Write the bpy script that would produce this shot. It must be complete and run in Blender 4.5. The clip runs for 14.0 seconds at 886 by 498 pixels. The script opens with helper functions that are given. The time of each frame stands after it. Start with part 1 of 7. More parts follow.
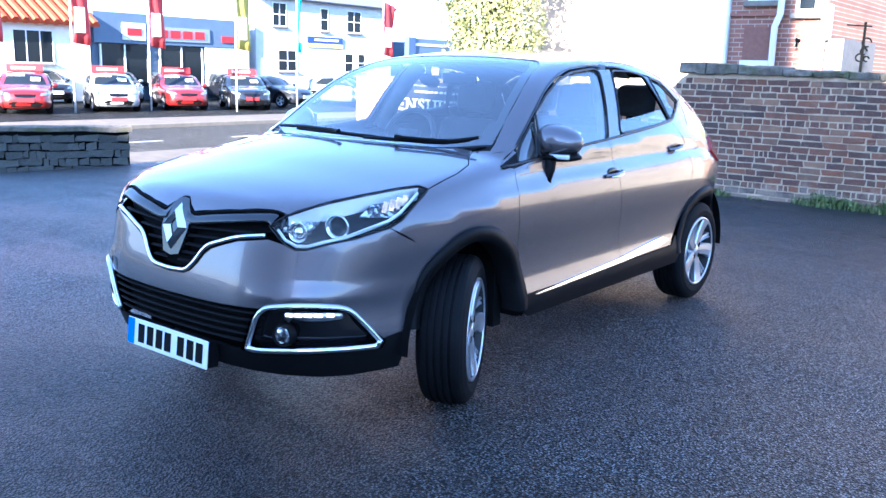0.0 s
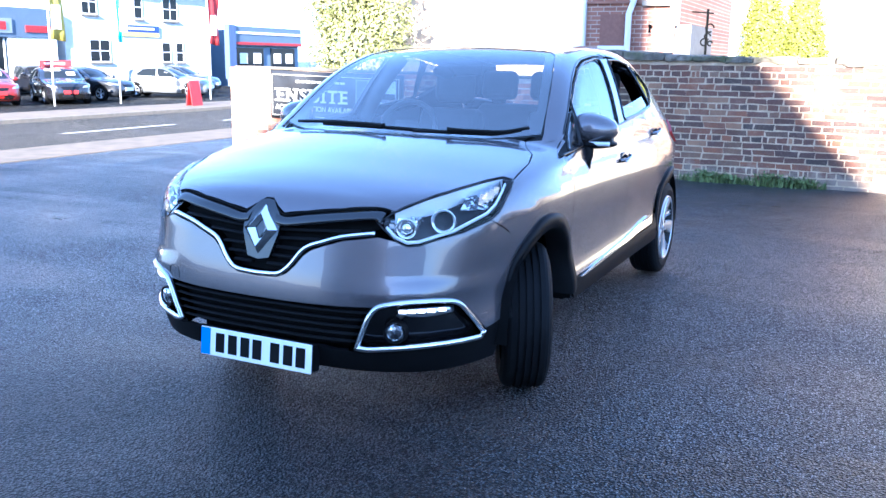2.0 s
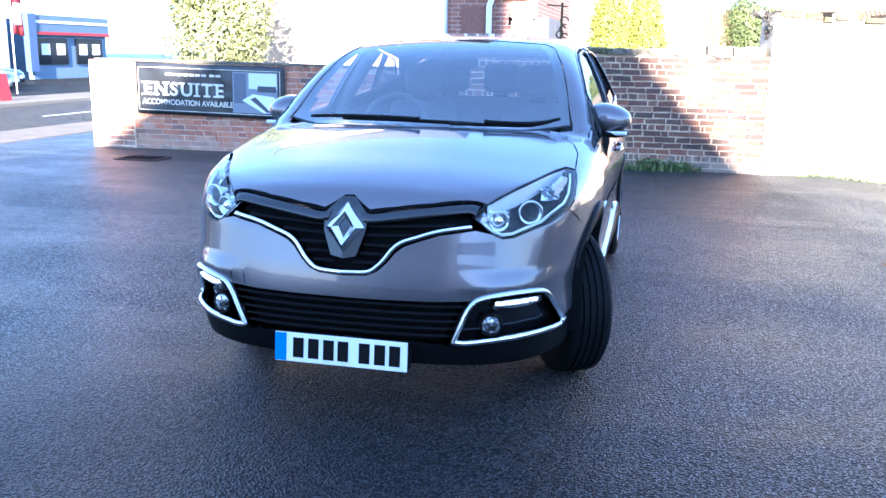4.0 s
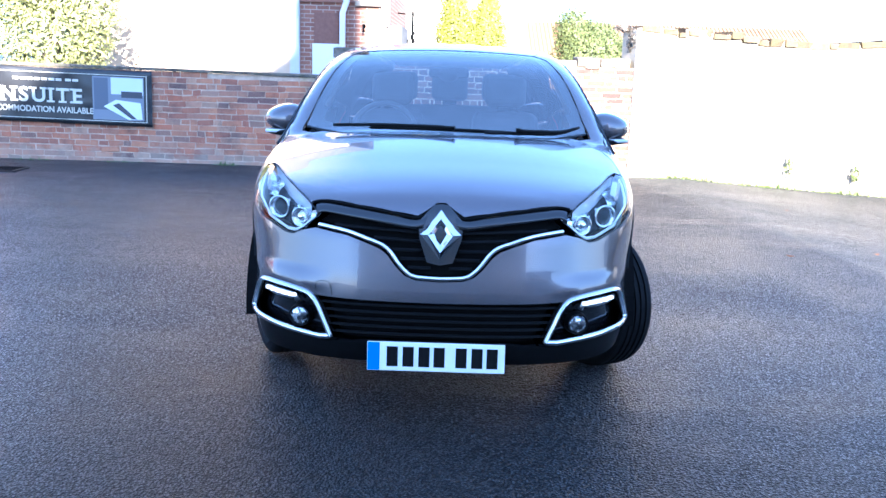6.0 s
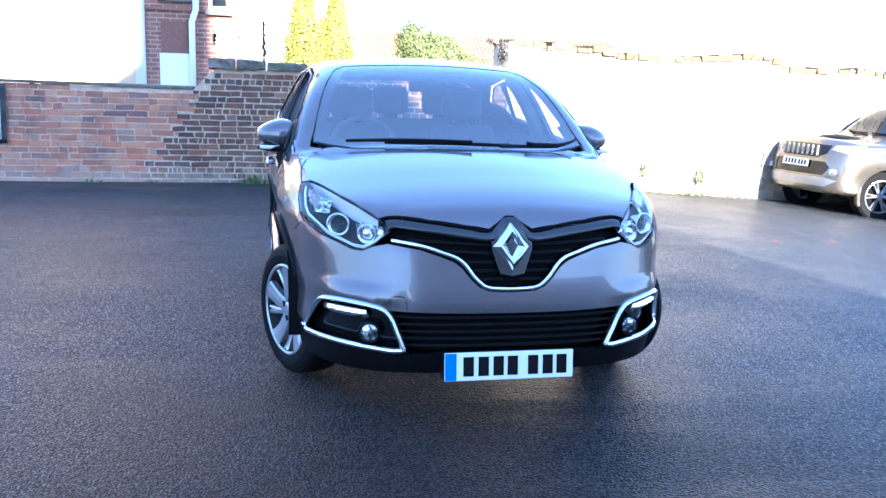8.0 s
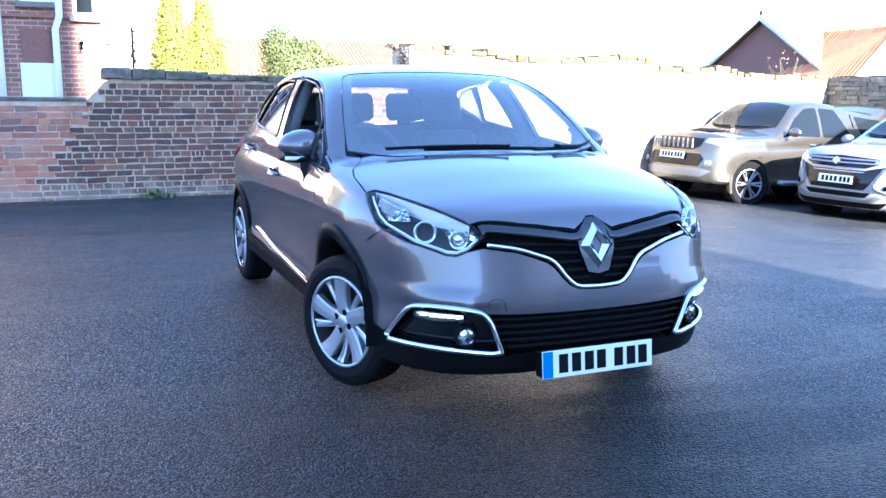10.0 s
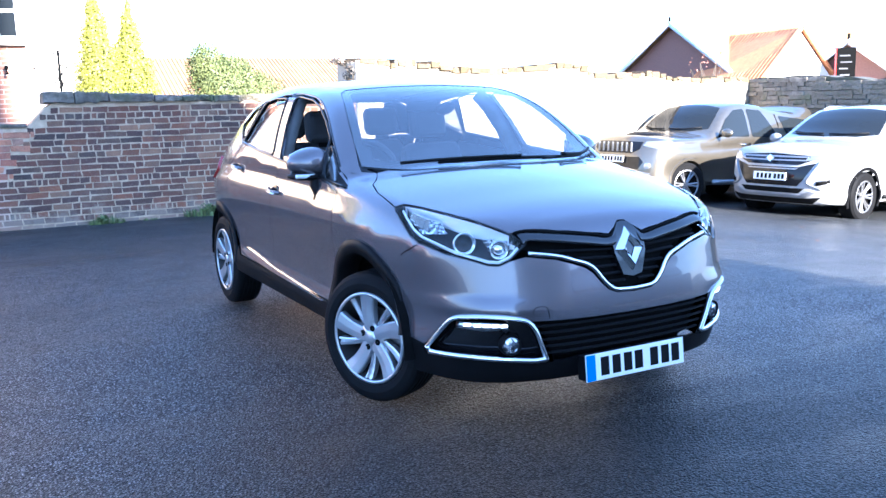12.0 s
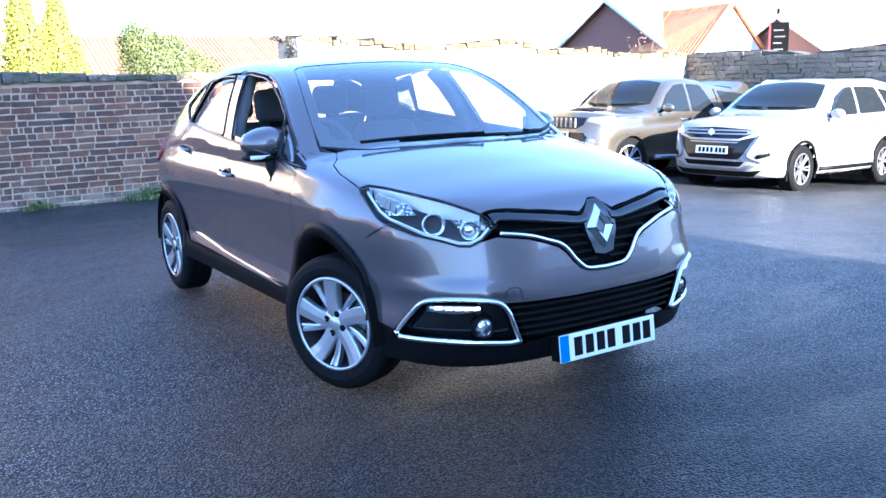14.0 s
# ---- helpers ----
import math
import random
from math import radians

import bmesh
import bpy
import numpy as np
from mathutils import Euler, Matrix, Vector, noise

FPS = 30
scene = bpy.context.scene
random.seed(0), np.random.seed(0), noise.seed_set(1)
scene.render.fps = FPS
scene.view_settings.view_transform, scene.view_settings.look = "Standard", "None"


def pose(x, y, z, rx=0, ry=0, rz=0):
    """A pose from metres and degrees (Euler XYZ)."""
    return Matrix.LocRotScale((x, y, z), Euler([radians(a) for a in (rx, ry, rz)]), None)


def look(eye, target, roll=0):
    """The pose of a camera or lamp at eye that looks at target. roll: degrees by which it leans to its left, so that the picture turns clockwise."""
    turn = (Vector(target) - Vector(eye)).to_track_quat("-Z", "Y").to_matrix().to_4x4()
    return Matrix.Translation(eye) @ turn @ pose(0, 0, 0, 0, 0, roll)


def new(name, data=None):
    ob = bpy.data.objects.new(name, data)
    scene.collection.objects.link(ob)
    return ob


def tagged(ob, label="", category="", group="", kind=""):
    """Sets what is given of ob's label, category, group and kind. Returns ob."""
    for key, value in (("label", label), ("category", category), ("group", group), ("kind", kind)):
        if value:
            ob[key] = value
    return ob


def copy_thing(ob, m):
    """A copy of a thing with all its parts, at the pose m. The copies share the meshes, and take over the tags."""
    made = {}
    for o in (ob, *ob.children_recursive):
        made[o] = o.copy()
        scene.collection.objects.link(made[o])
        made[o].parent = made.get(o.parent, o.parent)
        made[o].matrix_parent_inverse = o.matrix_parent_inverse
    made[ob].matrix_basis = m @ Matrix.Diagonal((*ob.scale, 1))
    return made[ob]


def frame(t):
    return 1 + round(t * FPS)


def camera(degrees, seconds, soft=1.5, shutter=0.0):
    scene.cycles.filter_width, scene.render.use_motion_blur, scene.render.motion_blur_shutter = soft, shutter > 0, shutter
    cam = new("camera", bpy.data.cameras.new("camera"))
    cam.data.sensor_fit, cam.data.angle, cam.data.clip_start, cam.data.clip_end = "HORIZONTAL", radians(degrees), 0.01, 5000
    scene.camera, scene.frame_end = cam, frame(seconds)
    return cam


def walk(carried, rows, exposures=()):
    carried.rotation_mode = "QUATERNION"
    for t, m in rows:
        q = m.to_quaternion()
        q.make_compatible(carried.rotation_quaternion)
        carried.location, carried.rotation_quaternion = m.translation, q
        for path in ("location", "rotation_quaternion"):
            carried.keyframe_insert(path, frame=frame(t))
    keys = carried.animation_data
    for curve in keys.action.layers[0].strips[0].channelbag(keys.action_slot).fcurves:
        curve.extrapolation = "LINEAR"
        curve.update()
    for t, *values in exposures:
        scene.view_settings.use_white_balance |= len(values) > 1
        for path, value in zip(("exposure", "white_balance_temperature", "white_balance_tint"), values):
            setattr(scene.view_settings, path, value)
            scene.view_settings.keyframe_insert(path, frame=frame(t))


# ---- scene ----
cam = camera(53.3, 14.0)
PATH = [
    (0, (2.9, -2.793, 1.387), (1.701, -1.243, 0.986), 1.6),
    (0.5, (2.73, -2.956, 1.402), (1.599, -1.357, 0.994), 1.4),
    (1, (2.475, -3.098, 1.39), (1.439, -1.437, 0.979), 1.1),
    (1.5, (2.255, -3.229, 1.385), (1.307, -1.518, 0.967), 0.8),
    (2, (2.039, -3.396, 1.392), (1.188, -1.636, 0.971), 0.8),
    (2.5, (1.794, -3.509, 1.383), (1.037, -1.707, 0.96), 0.8),
    (2.7, (1.704, -3.447, 1.373), (0.979, -1.632, 0.947), 0.8),
    (4.8, (0.654, -3.9, 1.393), (0.373, -1.968, 0.959), 1.0),
    (5, (0.533, -3.888, 1.384), (0.295, -1.95, 0.951), 1.1),
    (5.5, (0.287, -3.91, 1.371), (0.16, -1.959, 0.946), 1.3),
    (6, (0.035, -3.988, 1.387), (0.02, -2.031, 0.974), 1.7),
    (6.5, (-0.253, -4.011, 1.389), (-0.139, -2.056, 0.984), 1.9),
    (7, (-0.484, -4.001, 1.391), (-0.269, -2.053, 0.992), 1.8),
    (7.5, (-0.73, -3.998, 1.392), (-0.412, -2.062, 1.003), 1.8),
    (8, (-0.97, -3.975, 1.39), (-0.554, -2.056, 1.009), 1.8),
    (8.2, (-1.056, -3.972, 1.397), (-0.603, -2.061, 1.017), 1.6),
    (10.3, (-2.059, -3.694, 1.386), (-1.246, -1.905, 1.013), 0.6),
    (10.5, (-2.129, -3.673, 1.408), (-1.29, -1.897, 1.031), 0.6),
    (11, (-2.252, -3.597, 1.41), (-1.369, -1.841, 1.039), 0.0),
    (11.5, (-2.324, -3.567, 1.402), (-1.418, -1.82, 1.047), -0.7),
    (12, (-2.378, -3.543, 1.391), (-1.442, -1.809, 1.05), -1.3),
    (12.5, (-2.404, -3.522, 1.381), (-1.432, -1.809, 1.034), -1.7),
    (13, (-2.435, -3.518, 1.379), (-1.43, -1.828, 1.014), -1.9),
    (13.5, (-2.451, -3.47, 1.391), (-1.42, -1.8, 1.007), -1.8),
    (14, (-2.424, -3.387, 1.387), (-1.375, -1.73, 0.994), -1.8),
]
walk(cam, [(t, look(eye, target, roll)) for t, eye, target, roll in PATH], [(0, 2.92, 4600, 11), (14, 2.92, 4600, 11)])

# ---- light ----
SUN = Vector((0.5, -2.6, 1.0)).normalized()
world = bpy.data.worlds.new("sky")
scene.world = world
world.use_nodes = True
nt = world.node_tree
nt.nodes.clear()
sky = nt.nodes.new("ShaderNodeTexSky")
sky.sky_type, sky.sun_disc = "NISHITA", False
sky.sun_elevation = math.asin(SUN.z)
sky.sun_rotation = math.atan2(SUN.x, SUN.y)
sky.air_density, sky.dust_density, sky.ozone_density = 1.0, 0.3, 2.0
bg = nt.nodes.new("ShaderNodeBackground")
bg.inputs["Strength"].default_value = 0.06
wo = nt.nodes.new("ShaderNodeOutputWorld")
nt.links.new(sky.outputs[0], bg.inputs["Color"])
veil = nt.nodes.new("ShaderNodeBackground")  # thin high cloud over the whole sky
veil.inputs["Color"].default_value = (0.57, 0.71, 1.0, 1)
height = nt.nodes.new("ShaderNodeSeparateXYZ")
nt.links.new(nt.nodes.new("ShaderNodeTexCoord").outputs["Generated"], height.inputs[0])
thick = nt.nodes.new("ShaderNodeMapRange")  # the veil looks thickest near the horizon
thick.interpolation_type = "SMOOTHSTEP"
for k, value in zip(("From Min", "From Max", "To Min", "To Max"), (0.0, 0.80, 0.24, 0.15)):
    thick.inputs[k].default_value = value
nt.links.new(height.outputs["Z"], thick.inputs["Value"])
nt.links.new(thick.outputs["Result"], veil.inputs["Strength"])
both_ = nt.nodes.new("ShaderNodeAddShader")
nt.links.new(bg.outputs[0], both_.inputs[0])
nt.links.new(veil.outputs[0], both_.inputs[1])
nt.links.new(both_.outputs[0], wo.inputs["Surface"])
sun = new("sun", bpy.data.lights.new("sun", "SUN"))
sun.data.energy, sun.data.angle, sun.data.color = 6.8, radians(0.6), (1.0, 0.76, 0.50)
sun.matrix_world = look((0, 0, 0), -SUN)
# ---- hatchback body as one smooth implicit solid (front axle y=0, nose towards -y) ----
def curve(*pts):
    """A smooth curve through (position, value) pairs, flat-ended beyond them."""
    px = np.array([p[0] for p in pts], float)
    py = np.array([p[1] for p in pts], float)
    d = np.diff(py) / np.diff(px)
    m = np.empty(len(px))
    m[0], m[-1] = d[0], d[-1]
    w = np.diff(px)
    m[1:-1] = (d[:-1] * w[1:] + d[1:] * w[:-1]) / (w[1:] + w[:-1])

    def value(v):
        v = np.clip(v, px[0], px[-1])
        i = np.clip(np.searchsorted(px, v) - 1, 0, len(px) - 2)
        h = px[i + 1] - px[i]
        t = (v - px[i]) / h
        return ((1 + 2 * t) * (1 - t) ** 2 * py[i] + t * (1 - t) ** 2 * h * m[i]
                + t * t * (3 - 2 * t) * py[i + 1] + t * t * (t - 1) * h * m[i + 1])
    return value


def smax(a, b, k):
    return np.maximum(a, b) + np.maximum(k - np.abs(a - b), 0) ** 2 / (4 * k)


TOP = curve((-0.9, 0.66), (-0.74, 0.86), (-0.6, 0.915), (-0.3, 0.989), (-0.15, 1.020), (0.0, 1.046), (0.10, 1.0615), (0.18, 1.0715), (0.205, 1.0755), (0.30, 1.121), (0.49, 1.236), (0.74, 1.366), (0.99, 1.445), (1.26, 1.484), (1.6, 1.502),
            (1.9, 1.492), (2.2, 1.452), (2.45, 1.385), (2.65, 1.29), (2.8, 1.17), (2.95, 1.0), (3.1, 0.8))
BOW = curve((-0.9, 0.10), (0.1, 0.22), (0.5, 0.22), (1.0, 0.16), (1.6, 0.0), (2.4, 0.0), (3.0, -0.12))
CROWN = curve((-0.9, 0.10), (-0.3, 0.10), (0.3, 0.10), (0.8, 0.06), (1.3, 0.10), (2.5, 0.12), (3.2, 0.1))
WIDTH = curve((-0.8, 0.71), (-0.5, 0.785), (-0.2, 0.838), (0.1, 0.866), (0.5, 0.868), (1.0, 0.872), (1.6, 0.878), (2.2, 0.88), (2.5, 0.865), (2.75, 0.82), (2.95, 0.74), (3.15, 0.62))
SECTION = curve((0.15, -0.07), (0.28, -0.03), (0.38, -0.010), (0.48, -0.030), (0.60, -0.027), (0.73, -0.005), (0.82, 0.0), (0.90, -0.012), (0.97, -0.04))
TUMBLE = curve((-0.1, 0.0), (0.0, -0.035), (0.1, -0.075), (0.25, -0.145), (0.4, -0.235), (0.55, -0.345))
NARROW = curve((1.3, 0.0), (1.9, 0.25), (2.4, 0.9), (2.8, 1.0))
BELT = curve((-0.9, 0.80), (-0.4, 0.88), (0.2, 0.955), (0.6, 0.985), (1.2, 1.02), (1.8, 1.05), (2.2, 1.03), (2.6, 0.97), (3.2, 0.92))
NOSE_PLAN = curve((0.0, 0.0), (0.2, 0.006), (0.4, 0.034), (0.55, 0.095), (0.66, 0.18), (0.74, 0.275), (0.80, 0.38), (0.88, 0.6))
NOSE_SIDE = curve((0.15, 0.12), (0.25, 0.05), (0.33, 0.02), (0.42, 0.005), (0.50, 0.0), (0.58, 0.008), (0.68, 0.028), (0.78, 0.05), (0.88, 0.085), (1.0, 0.2))
TAIL_SIDE = curve((0.2, -0.1), (0.4, 0.0), (0.7, 0.0), (0.85, -0.04), (1.1, -0.09), (1.5, -0.3))

FORM = HATCH = dict(top=TOP, bow=BOW, crown=CROWN, width=WIDTH, section=SECTION, tumble=TUMBLE, narrow=NARROW, belt=BELT, nose_plan=NOSE_PLAN, nose_side=NOSE_SIDE, tail_side=TAIL_SIDE,
                    front=-0.80, rear=3.06, low=0.17, ledge=0.014)


def body(p):
    """Below nought inside the body, about the distance in metres."""
    x, y, z = np.abs(p[..., 0]), p[..., 1], p[..., 2]
    ye = y - FORM["bow"](y) * x * x
    slope = (FORM["top"](ye + 0.01) - FORM["top"](ye - 0.01)) / 0.02
    top = (z - FORM["top"](ye) + FORM["crown"](y) * x * x) / np.sqrt(1 + slope ** 2)
    rel = z - FORM["belt"](y)
    low = FORM["section"](np.minimum(z, 0.97))
    lean = 1 + 0.4 * FORM["narrow"](y)
    up = FORM["tumble"](rel) * lean
    wide = FORM["width"](y) + np.where(rel > -0.1, np.minimum(low, 0) * np.clip(-rel / 0.1, 0, 1), low) + up
    steep = (FORM["tumble"](rel + 0.01) - FORM["tumble"](rel - 0.01)) / 0.02 * lean
    side = (x - wide) / np.sqrt(1 + steep ** 2)
    bend = (FORM["nose_plan"](x + 0.01) - FORM["nose_plan"](x - 0.01)) / 0.02
    front = (FORM["front"] + FORM["nose_plan"](x) + FORM["nose_side"](z) - y) / np.sqrt(1 + bend ** 2)
    ledge = np.exp(-((z - 0.562) / 0.028) ** 2) * np.clip((x - 0.40) / 0.15, 0, 1) * FORM["ledge"]
    front = front - ledge
    rear = y - FORM["rear"] + 0.25 * x * x - FORM["tail_side"](z)
    f = smax(top, side, 0.07)
    f = smax(f, front, 0.09)
    f = smax(f, rear, 0.12)
    return smax(f, FORM["low"] - z, 0.05)


def lift(q, way, reach=1.5, out=0.0):
    """Moves points along way (a unit vector that points outwards) on to the body's skin, out metres proud of it."""
    q = np.asarray(q, float)
    way = np.asarray(way, float)
    far, near = np.full(len(q), reach), np.full(len(q), 0.0)
    for _ in range(22):
        mid = (far + near) / 2
        outside = body(q + mid[:, None] * way) > out
        far, near = np.where(outside, mid, far), np.where(outside, near, mid)
    return q + far[:, None] * way


def normals(p):
    g = np.stack([body(p + d) - body(p - d) for d in np.eye(3) * 0.004], -1)
    return g / np.maximum(np.linalg.norm(g, axis=-1, keepdims=True), 1e-9)


def hull(out=0.0, steps=160, turns=96, ymin=-2.0, ymax=5.0):
    """Rings of points round the body, from nose to tail, at the given offset."""
    s = np.linspace(0, 1, steps)
    a = np.radians(180 * s)
    ya, yb = FORM["front"] + 0.9, FORM["rear"] - 0.66
    axis = np.stack([0 * s, ya + (yb - ya) * np.clip((s - 0.3) / 0.4, 0, 1), 0.55 + 0.25 * np.clip((s - 0.3) / 0.4, 0, 1)], -1)
    lean = np.where(s < 0.3, (s / 0.3 - 1) * 90, np.where(s > 0.7, (s - 0.7) / 0.3 * 90, 0))
    lean = np.radians(lean)
    th = np.linspace(-math.pi, math.pi, turns, endpoint=False)
    way = np.stack([np.cos(lean)[:, None] * np.sin(th), np.sin(lean)[:, None] + 0 * th, np.cos(lean)[:, None] * np.cos(th)], -1).reshape(-1, 3)
    q = np.repeat(axis, turns, 0)
    far, near = np.full(len(q), 2.5), np.zeros(len(q))
    for _ in range(22):
        mid = (far + near) / 2
        o = body(q + mid[:, None] * way) > out
        far, near = np.where(o, mid, far), np.where(o, near, mid)
    return (q + far[:, None] * way).reshape(steps, turns, 3)

# ---- helpers of this scene ----
def put(name, verts, faces, mat, parent=None, label="", smooth=False, normals_=None):
    me = bpy.data.meshes.new(name)
    me.from_pydata([tuple(v) for v in verts], [], [tuple(int(i) for i in f) for f in faces])
    if mat:
        me.materials.append(mat)
    if smooth or normals_ is not None:
        me.polygons.foreach_set("use_smooth", [True] * len(me.polygons))
    if normals_ is not None:
        me.normals_split_custom_set_from_vertices([tuple(n) for n in normals_])
    ob = new(name, me)
    if parent:
        ob.parent = parent
    if label:
        ob["label"] = label
    return ob


def part(name, bm, material, parent, label="", smooth=False, bevel=0.0, seg=2):
    """Links a bmesh as one mesh object under a thing or a part."""
    bmesh.ops.recalc_face_normals(bm, faces=bm.faces)
    me = bpy.data.meshes.new(name)
    bm.to_mesh(me)
    bm.free()
    me.materials.append(material)
    ob = new(name, me)
    ob.parent = parent
    if smooth:
        me.polygons.foreach_set("use_smooth", [True] * len(me.polygons))
    if bevel:
        m = ob.modifiers.new("bevel", "BEVEL")
        m.width, m.segments, m.limit_method = bevel, seg, "ANGLE"
    if label:
        ob["label"] = label
    return ob


def thing(name, label, category, m=None, group="", kind=""):
    ob = new(name)
    ob.empty_display_size = 0.1
    if m is not None:
        ob.matrix_world = m
    return tagged(ob, label, category, group, kind)


def add_box(bm, x0, x1, y0, y1, z0, z1, m=None):
    v = [bm.verts.new((x, y, z)) for z in (z0, z1) for y in (y0, y1) for x in (x0, x1)]
    for f in ((0, 2, 3, 1), (4, 5, 7, 6), (0, 1, 5, 4), (2, 6, 7, 3), (0, 4, 6, 2), (1, 3, 7, 5)):
        bm.faces.new([v[i] for i in f])
    if m is not None:
        bmesh.ops.transform(bm, matrix=m, verts=v)
    return v


def boxed(name, dims, material, parent, label="", bevel=0.0, m=None):
    bm = bmesh.new()
    add_box(bm, *dims, m)
    return part(name, bm, material, parent, label, bevel=bevel)


def add_lathe(bm, profile, steps=48, m=None, closed=False):
    """Turns (radius, along) pairs round the x axis."""
    rings = []
    for k in range(steps):
        a = 2 * math.pi * k / steps
        rings.append([bm.verts.new((x, r * math.cos(a), r * math.sin(a))) for r, x in profile])
    n = len(profile)
    for k in range(steps):
        p, q = rings[k], rings[(k + 1) % steps]
        for i in range(n if closed else n - 1):
            bm.faces.new((p[i], p[(i + 1) % n], q[(i + 1) % n], q[i]))
    if m is not None:
        bmesh.ops.transform(bm, matrix=m, verts=[v for r in rings for v in r])


def add_tube(bm, path, radius, sides=8, closed=False, flat=1.0):
    """A tube along a path of points; flat squeezes it across."""
    pts = [Vector(p) for p in path]
    n = len(pts)
    rings, side = [], None
    for i, p in enumerate(pts):
        a, b = (pts[(i - 1) % n], pts[(i + 1) % n]) if closed else (pts[max(i - 1, 0)], pts[min(i + 1, n - 1)])
        d = (b - a).normalized()
        up = Vector((0, 0, 1)) if abs(d.z) < 0.95 else Vector((0, 1, 0))
        s = d.cross(up).normalized()
        u = s.cross(d)
        r = radius[i] if isinstance(radius, (list, tuple)) else radius
        rings.append([bm.verts.new(p + (s * math.cos(t) * flat + u * math.sin(t)) * r) for t in [2 * math.pi * k / sides for k in range(sides)]])
    for i in range(n if closed else n - 1):
        p, q = rings[i], rings[(i + 1) % n]
        for k in range(sides):
            bm.faces.new((p[k], p[(k + 1) % sides], q[(k + 1) % sides], q[k]))
    if not closed:
        bm.faces.new(rings[0])
        bm.faces.new(list(reversed(rings[-1])))


def tube(name, path, radius, mat, parent, label="", sides=8, closed=False, flat=1.0):
    bm = bmesh.new()
    add_tube(bm, path, radius, sides, closed, flat)
    return part(name, bm, mat, parent, label, smooth=True)


def rounded(points, step=0.02):
    """A smooth path through points (Catmull-Rom), at about even steps."""
    p = [np.array(q, float) for q in points]
    out = []
    for i in range(len(p) - 1):
        a, b, c, d = p[max(i - 1, 0)], p[i], p[i + 1], p[min(i + 2, len(p) - 1)]
        n = max(2, int(np.linalg.norm(c - b) / step))
        for k in range(n):
            t = k / n
            out.append(0.5 * (2 * b + (c - a) * t + (2 * a - 5 * b + 4 * c - d) * t * t + (3 * b - a - 3 * c + d) * t ** 3))
    out.append(p[-1])
    return out


# ---- materials ----
def material(name, colour, rough=0.6, metal=0.0, coat=0.0, spec=0.5):
    m = bpy.data.materials.new(name)
    m.use_nodes = True
    b = m.node_tree.nodes["Principled BSDF"]
    b.inputs["Base Color"].default_value = (*colour, 1)
    b.inputs["Roughness"].default_value = rough
    b.inputs["Metallic"].default_value = metal
    b.inputs["Coat Weight"].default_value = coat
    b.inputs["Coat Roughness"].default_value = 0.03
    b.inputs["Specular IOR Level"].default_value = spec
    return m


class Nodes:
    """Short hands for building a node tree on a material."""
    def __init__(self, m):
        self.t = m.node_tree
        self.b = self.t.nodes["Principled BSDF"]

    def add(self, kind, **inputs):
        n = self.t.nodes.new("ShaderNode" + kind)
        for k, v in inputs.items():
            self.set(n.inputs[k.replace("_", " ")], v)
        return n

    def set(self, socket, v):
        if isinstance(v, bpy.types.NodeSocket):
            self.t.links.new(v, socket)
        else:
            socket.default_value = v

    def coords(self, kind="Object", scale=None):
        c = self.t.nodes.new("ShaderNodeTexCoord").outputs[kind]
        if scale is None:
            return c
        mp = self.add("Mapping", Vector=c, Scale=scale)
        return mp.outputs[0]

    def noise(self, v, scale, detail=4.0, rough=0.55):
        return self.add("TexNoise", Vector=v, Scale=scale, Detail=detail, Roughness=rough).outputs["Fac"]

    def ramp(self, fac, *stops):
        r = self.add("ValToRGB", Fac=fac)
        e = r.color_ramp.elements
        while len(e) < len(stops):
            e.new(0.5)
        for el, (pos, col) in zip(e, stops):
            el.position = pos
            el.color = (*col, 1) if len(col) == 3 else col
        return r.outputs["Color"]

    def mix(self, fac, a, b, how="MIX"):
        n = self.t.nodes.new("ShaderNodeMix")
        n.data_type, n.blend_type = "RGBA", how
        self.set(n.inputs[0], fac)
        self.set(n.inputs[6], a if isinstance(a, bpy.types.NodeSocket) else (*a, 1))
        self.set(n.inputs[7], b if isinstance(b, bpy.types.NodeSocket) else (*b, 1))
        return n.outputs[2]

    def maths(self, op, a, b=0.0):
        n = self.t.nodes.new("ShaderNodeMath")
        n.operation = op
        self.set(n.inputs[0], a)
        self.set(n.inputs[1], b)
        return n.outputs[0]

    def bump(self, height, strength=0.3, distance=0.01):
        n = self.add("Bump", Height=height, Strength=strength, Distance=distance)
        self.set(self.b.inputs["Normal"], n.outputs[0])

    def rnd(self):
        return self.t.nodes.new("ShaderNodeObjectInfo").outputs["Random"]

    def isl(self):
        return self.t.nodes.new("ShaderNodeNewGeometry").outputs["Random Per Island"]

    def colour(self, c):
        self.set(self.b.inputs["Base Color"], c)

    def rough(self, c):
        self.set(self.b.inputs["Roughness"], c)


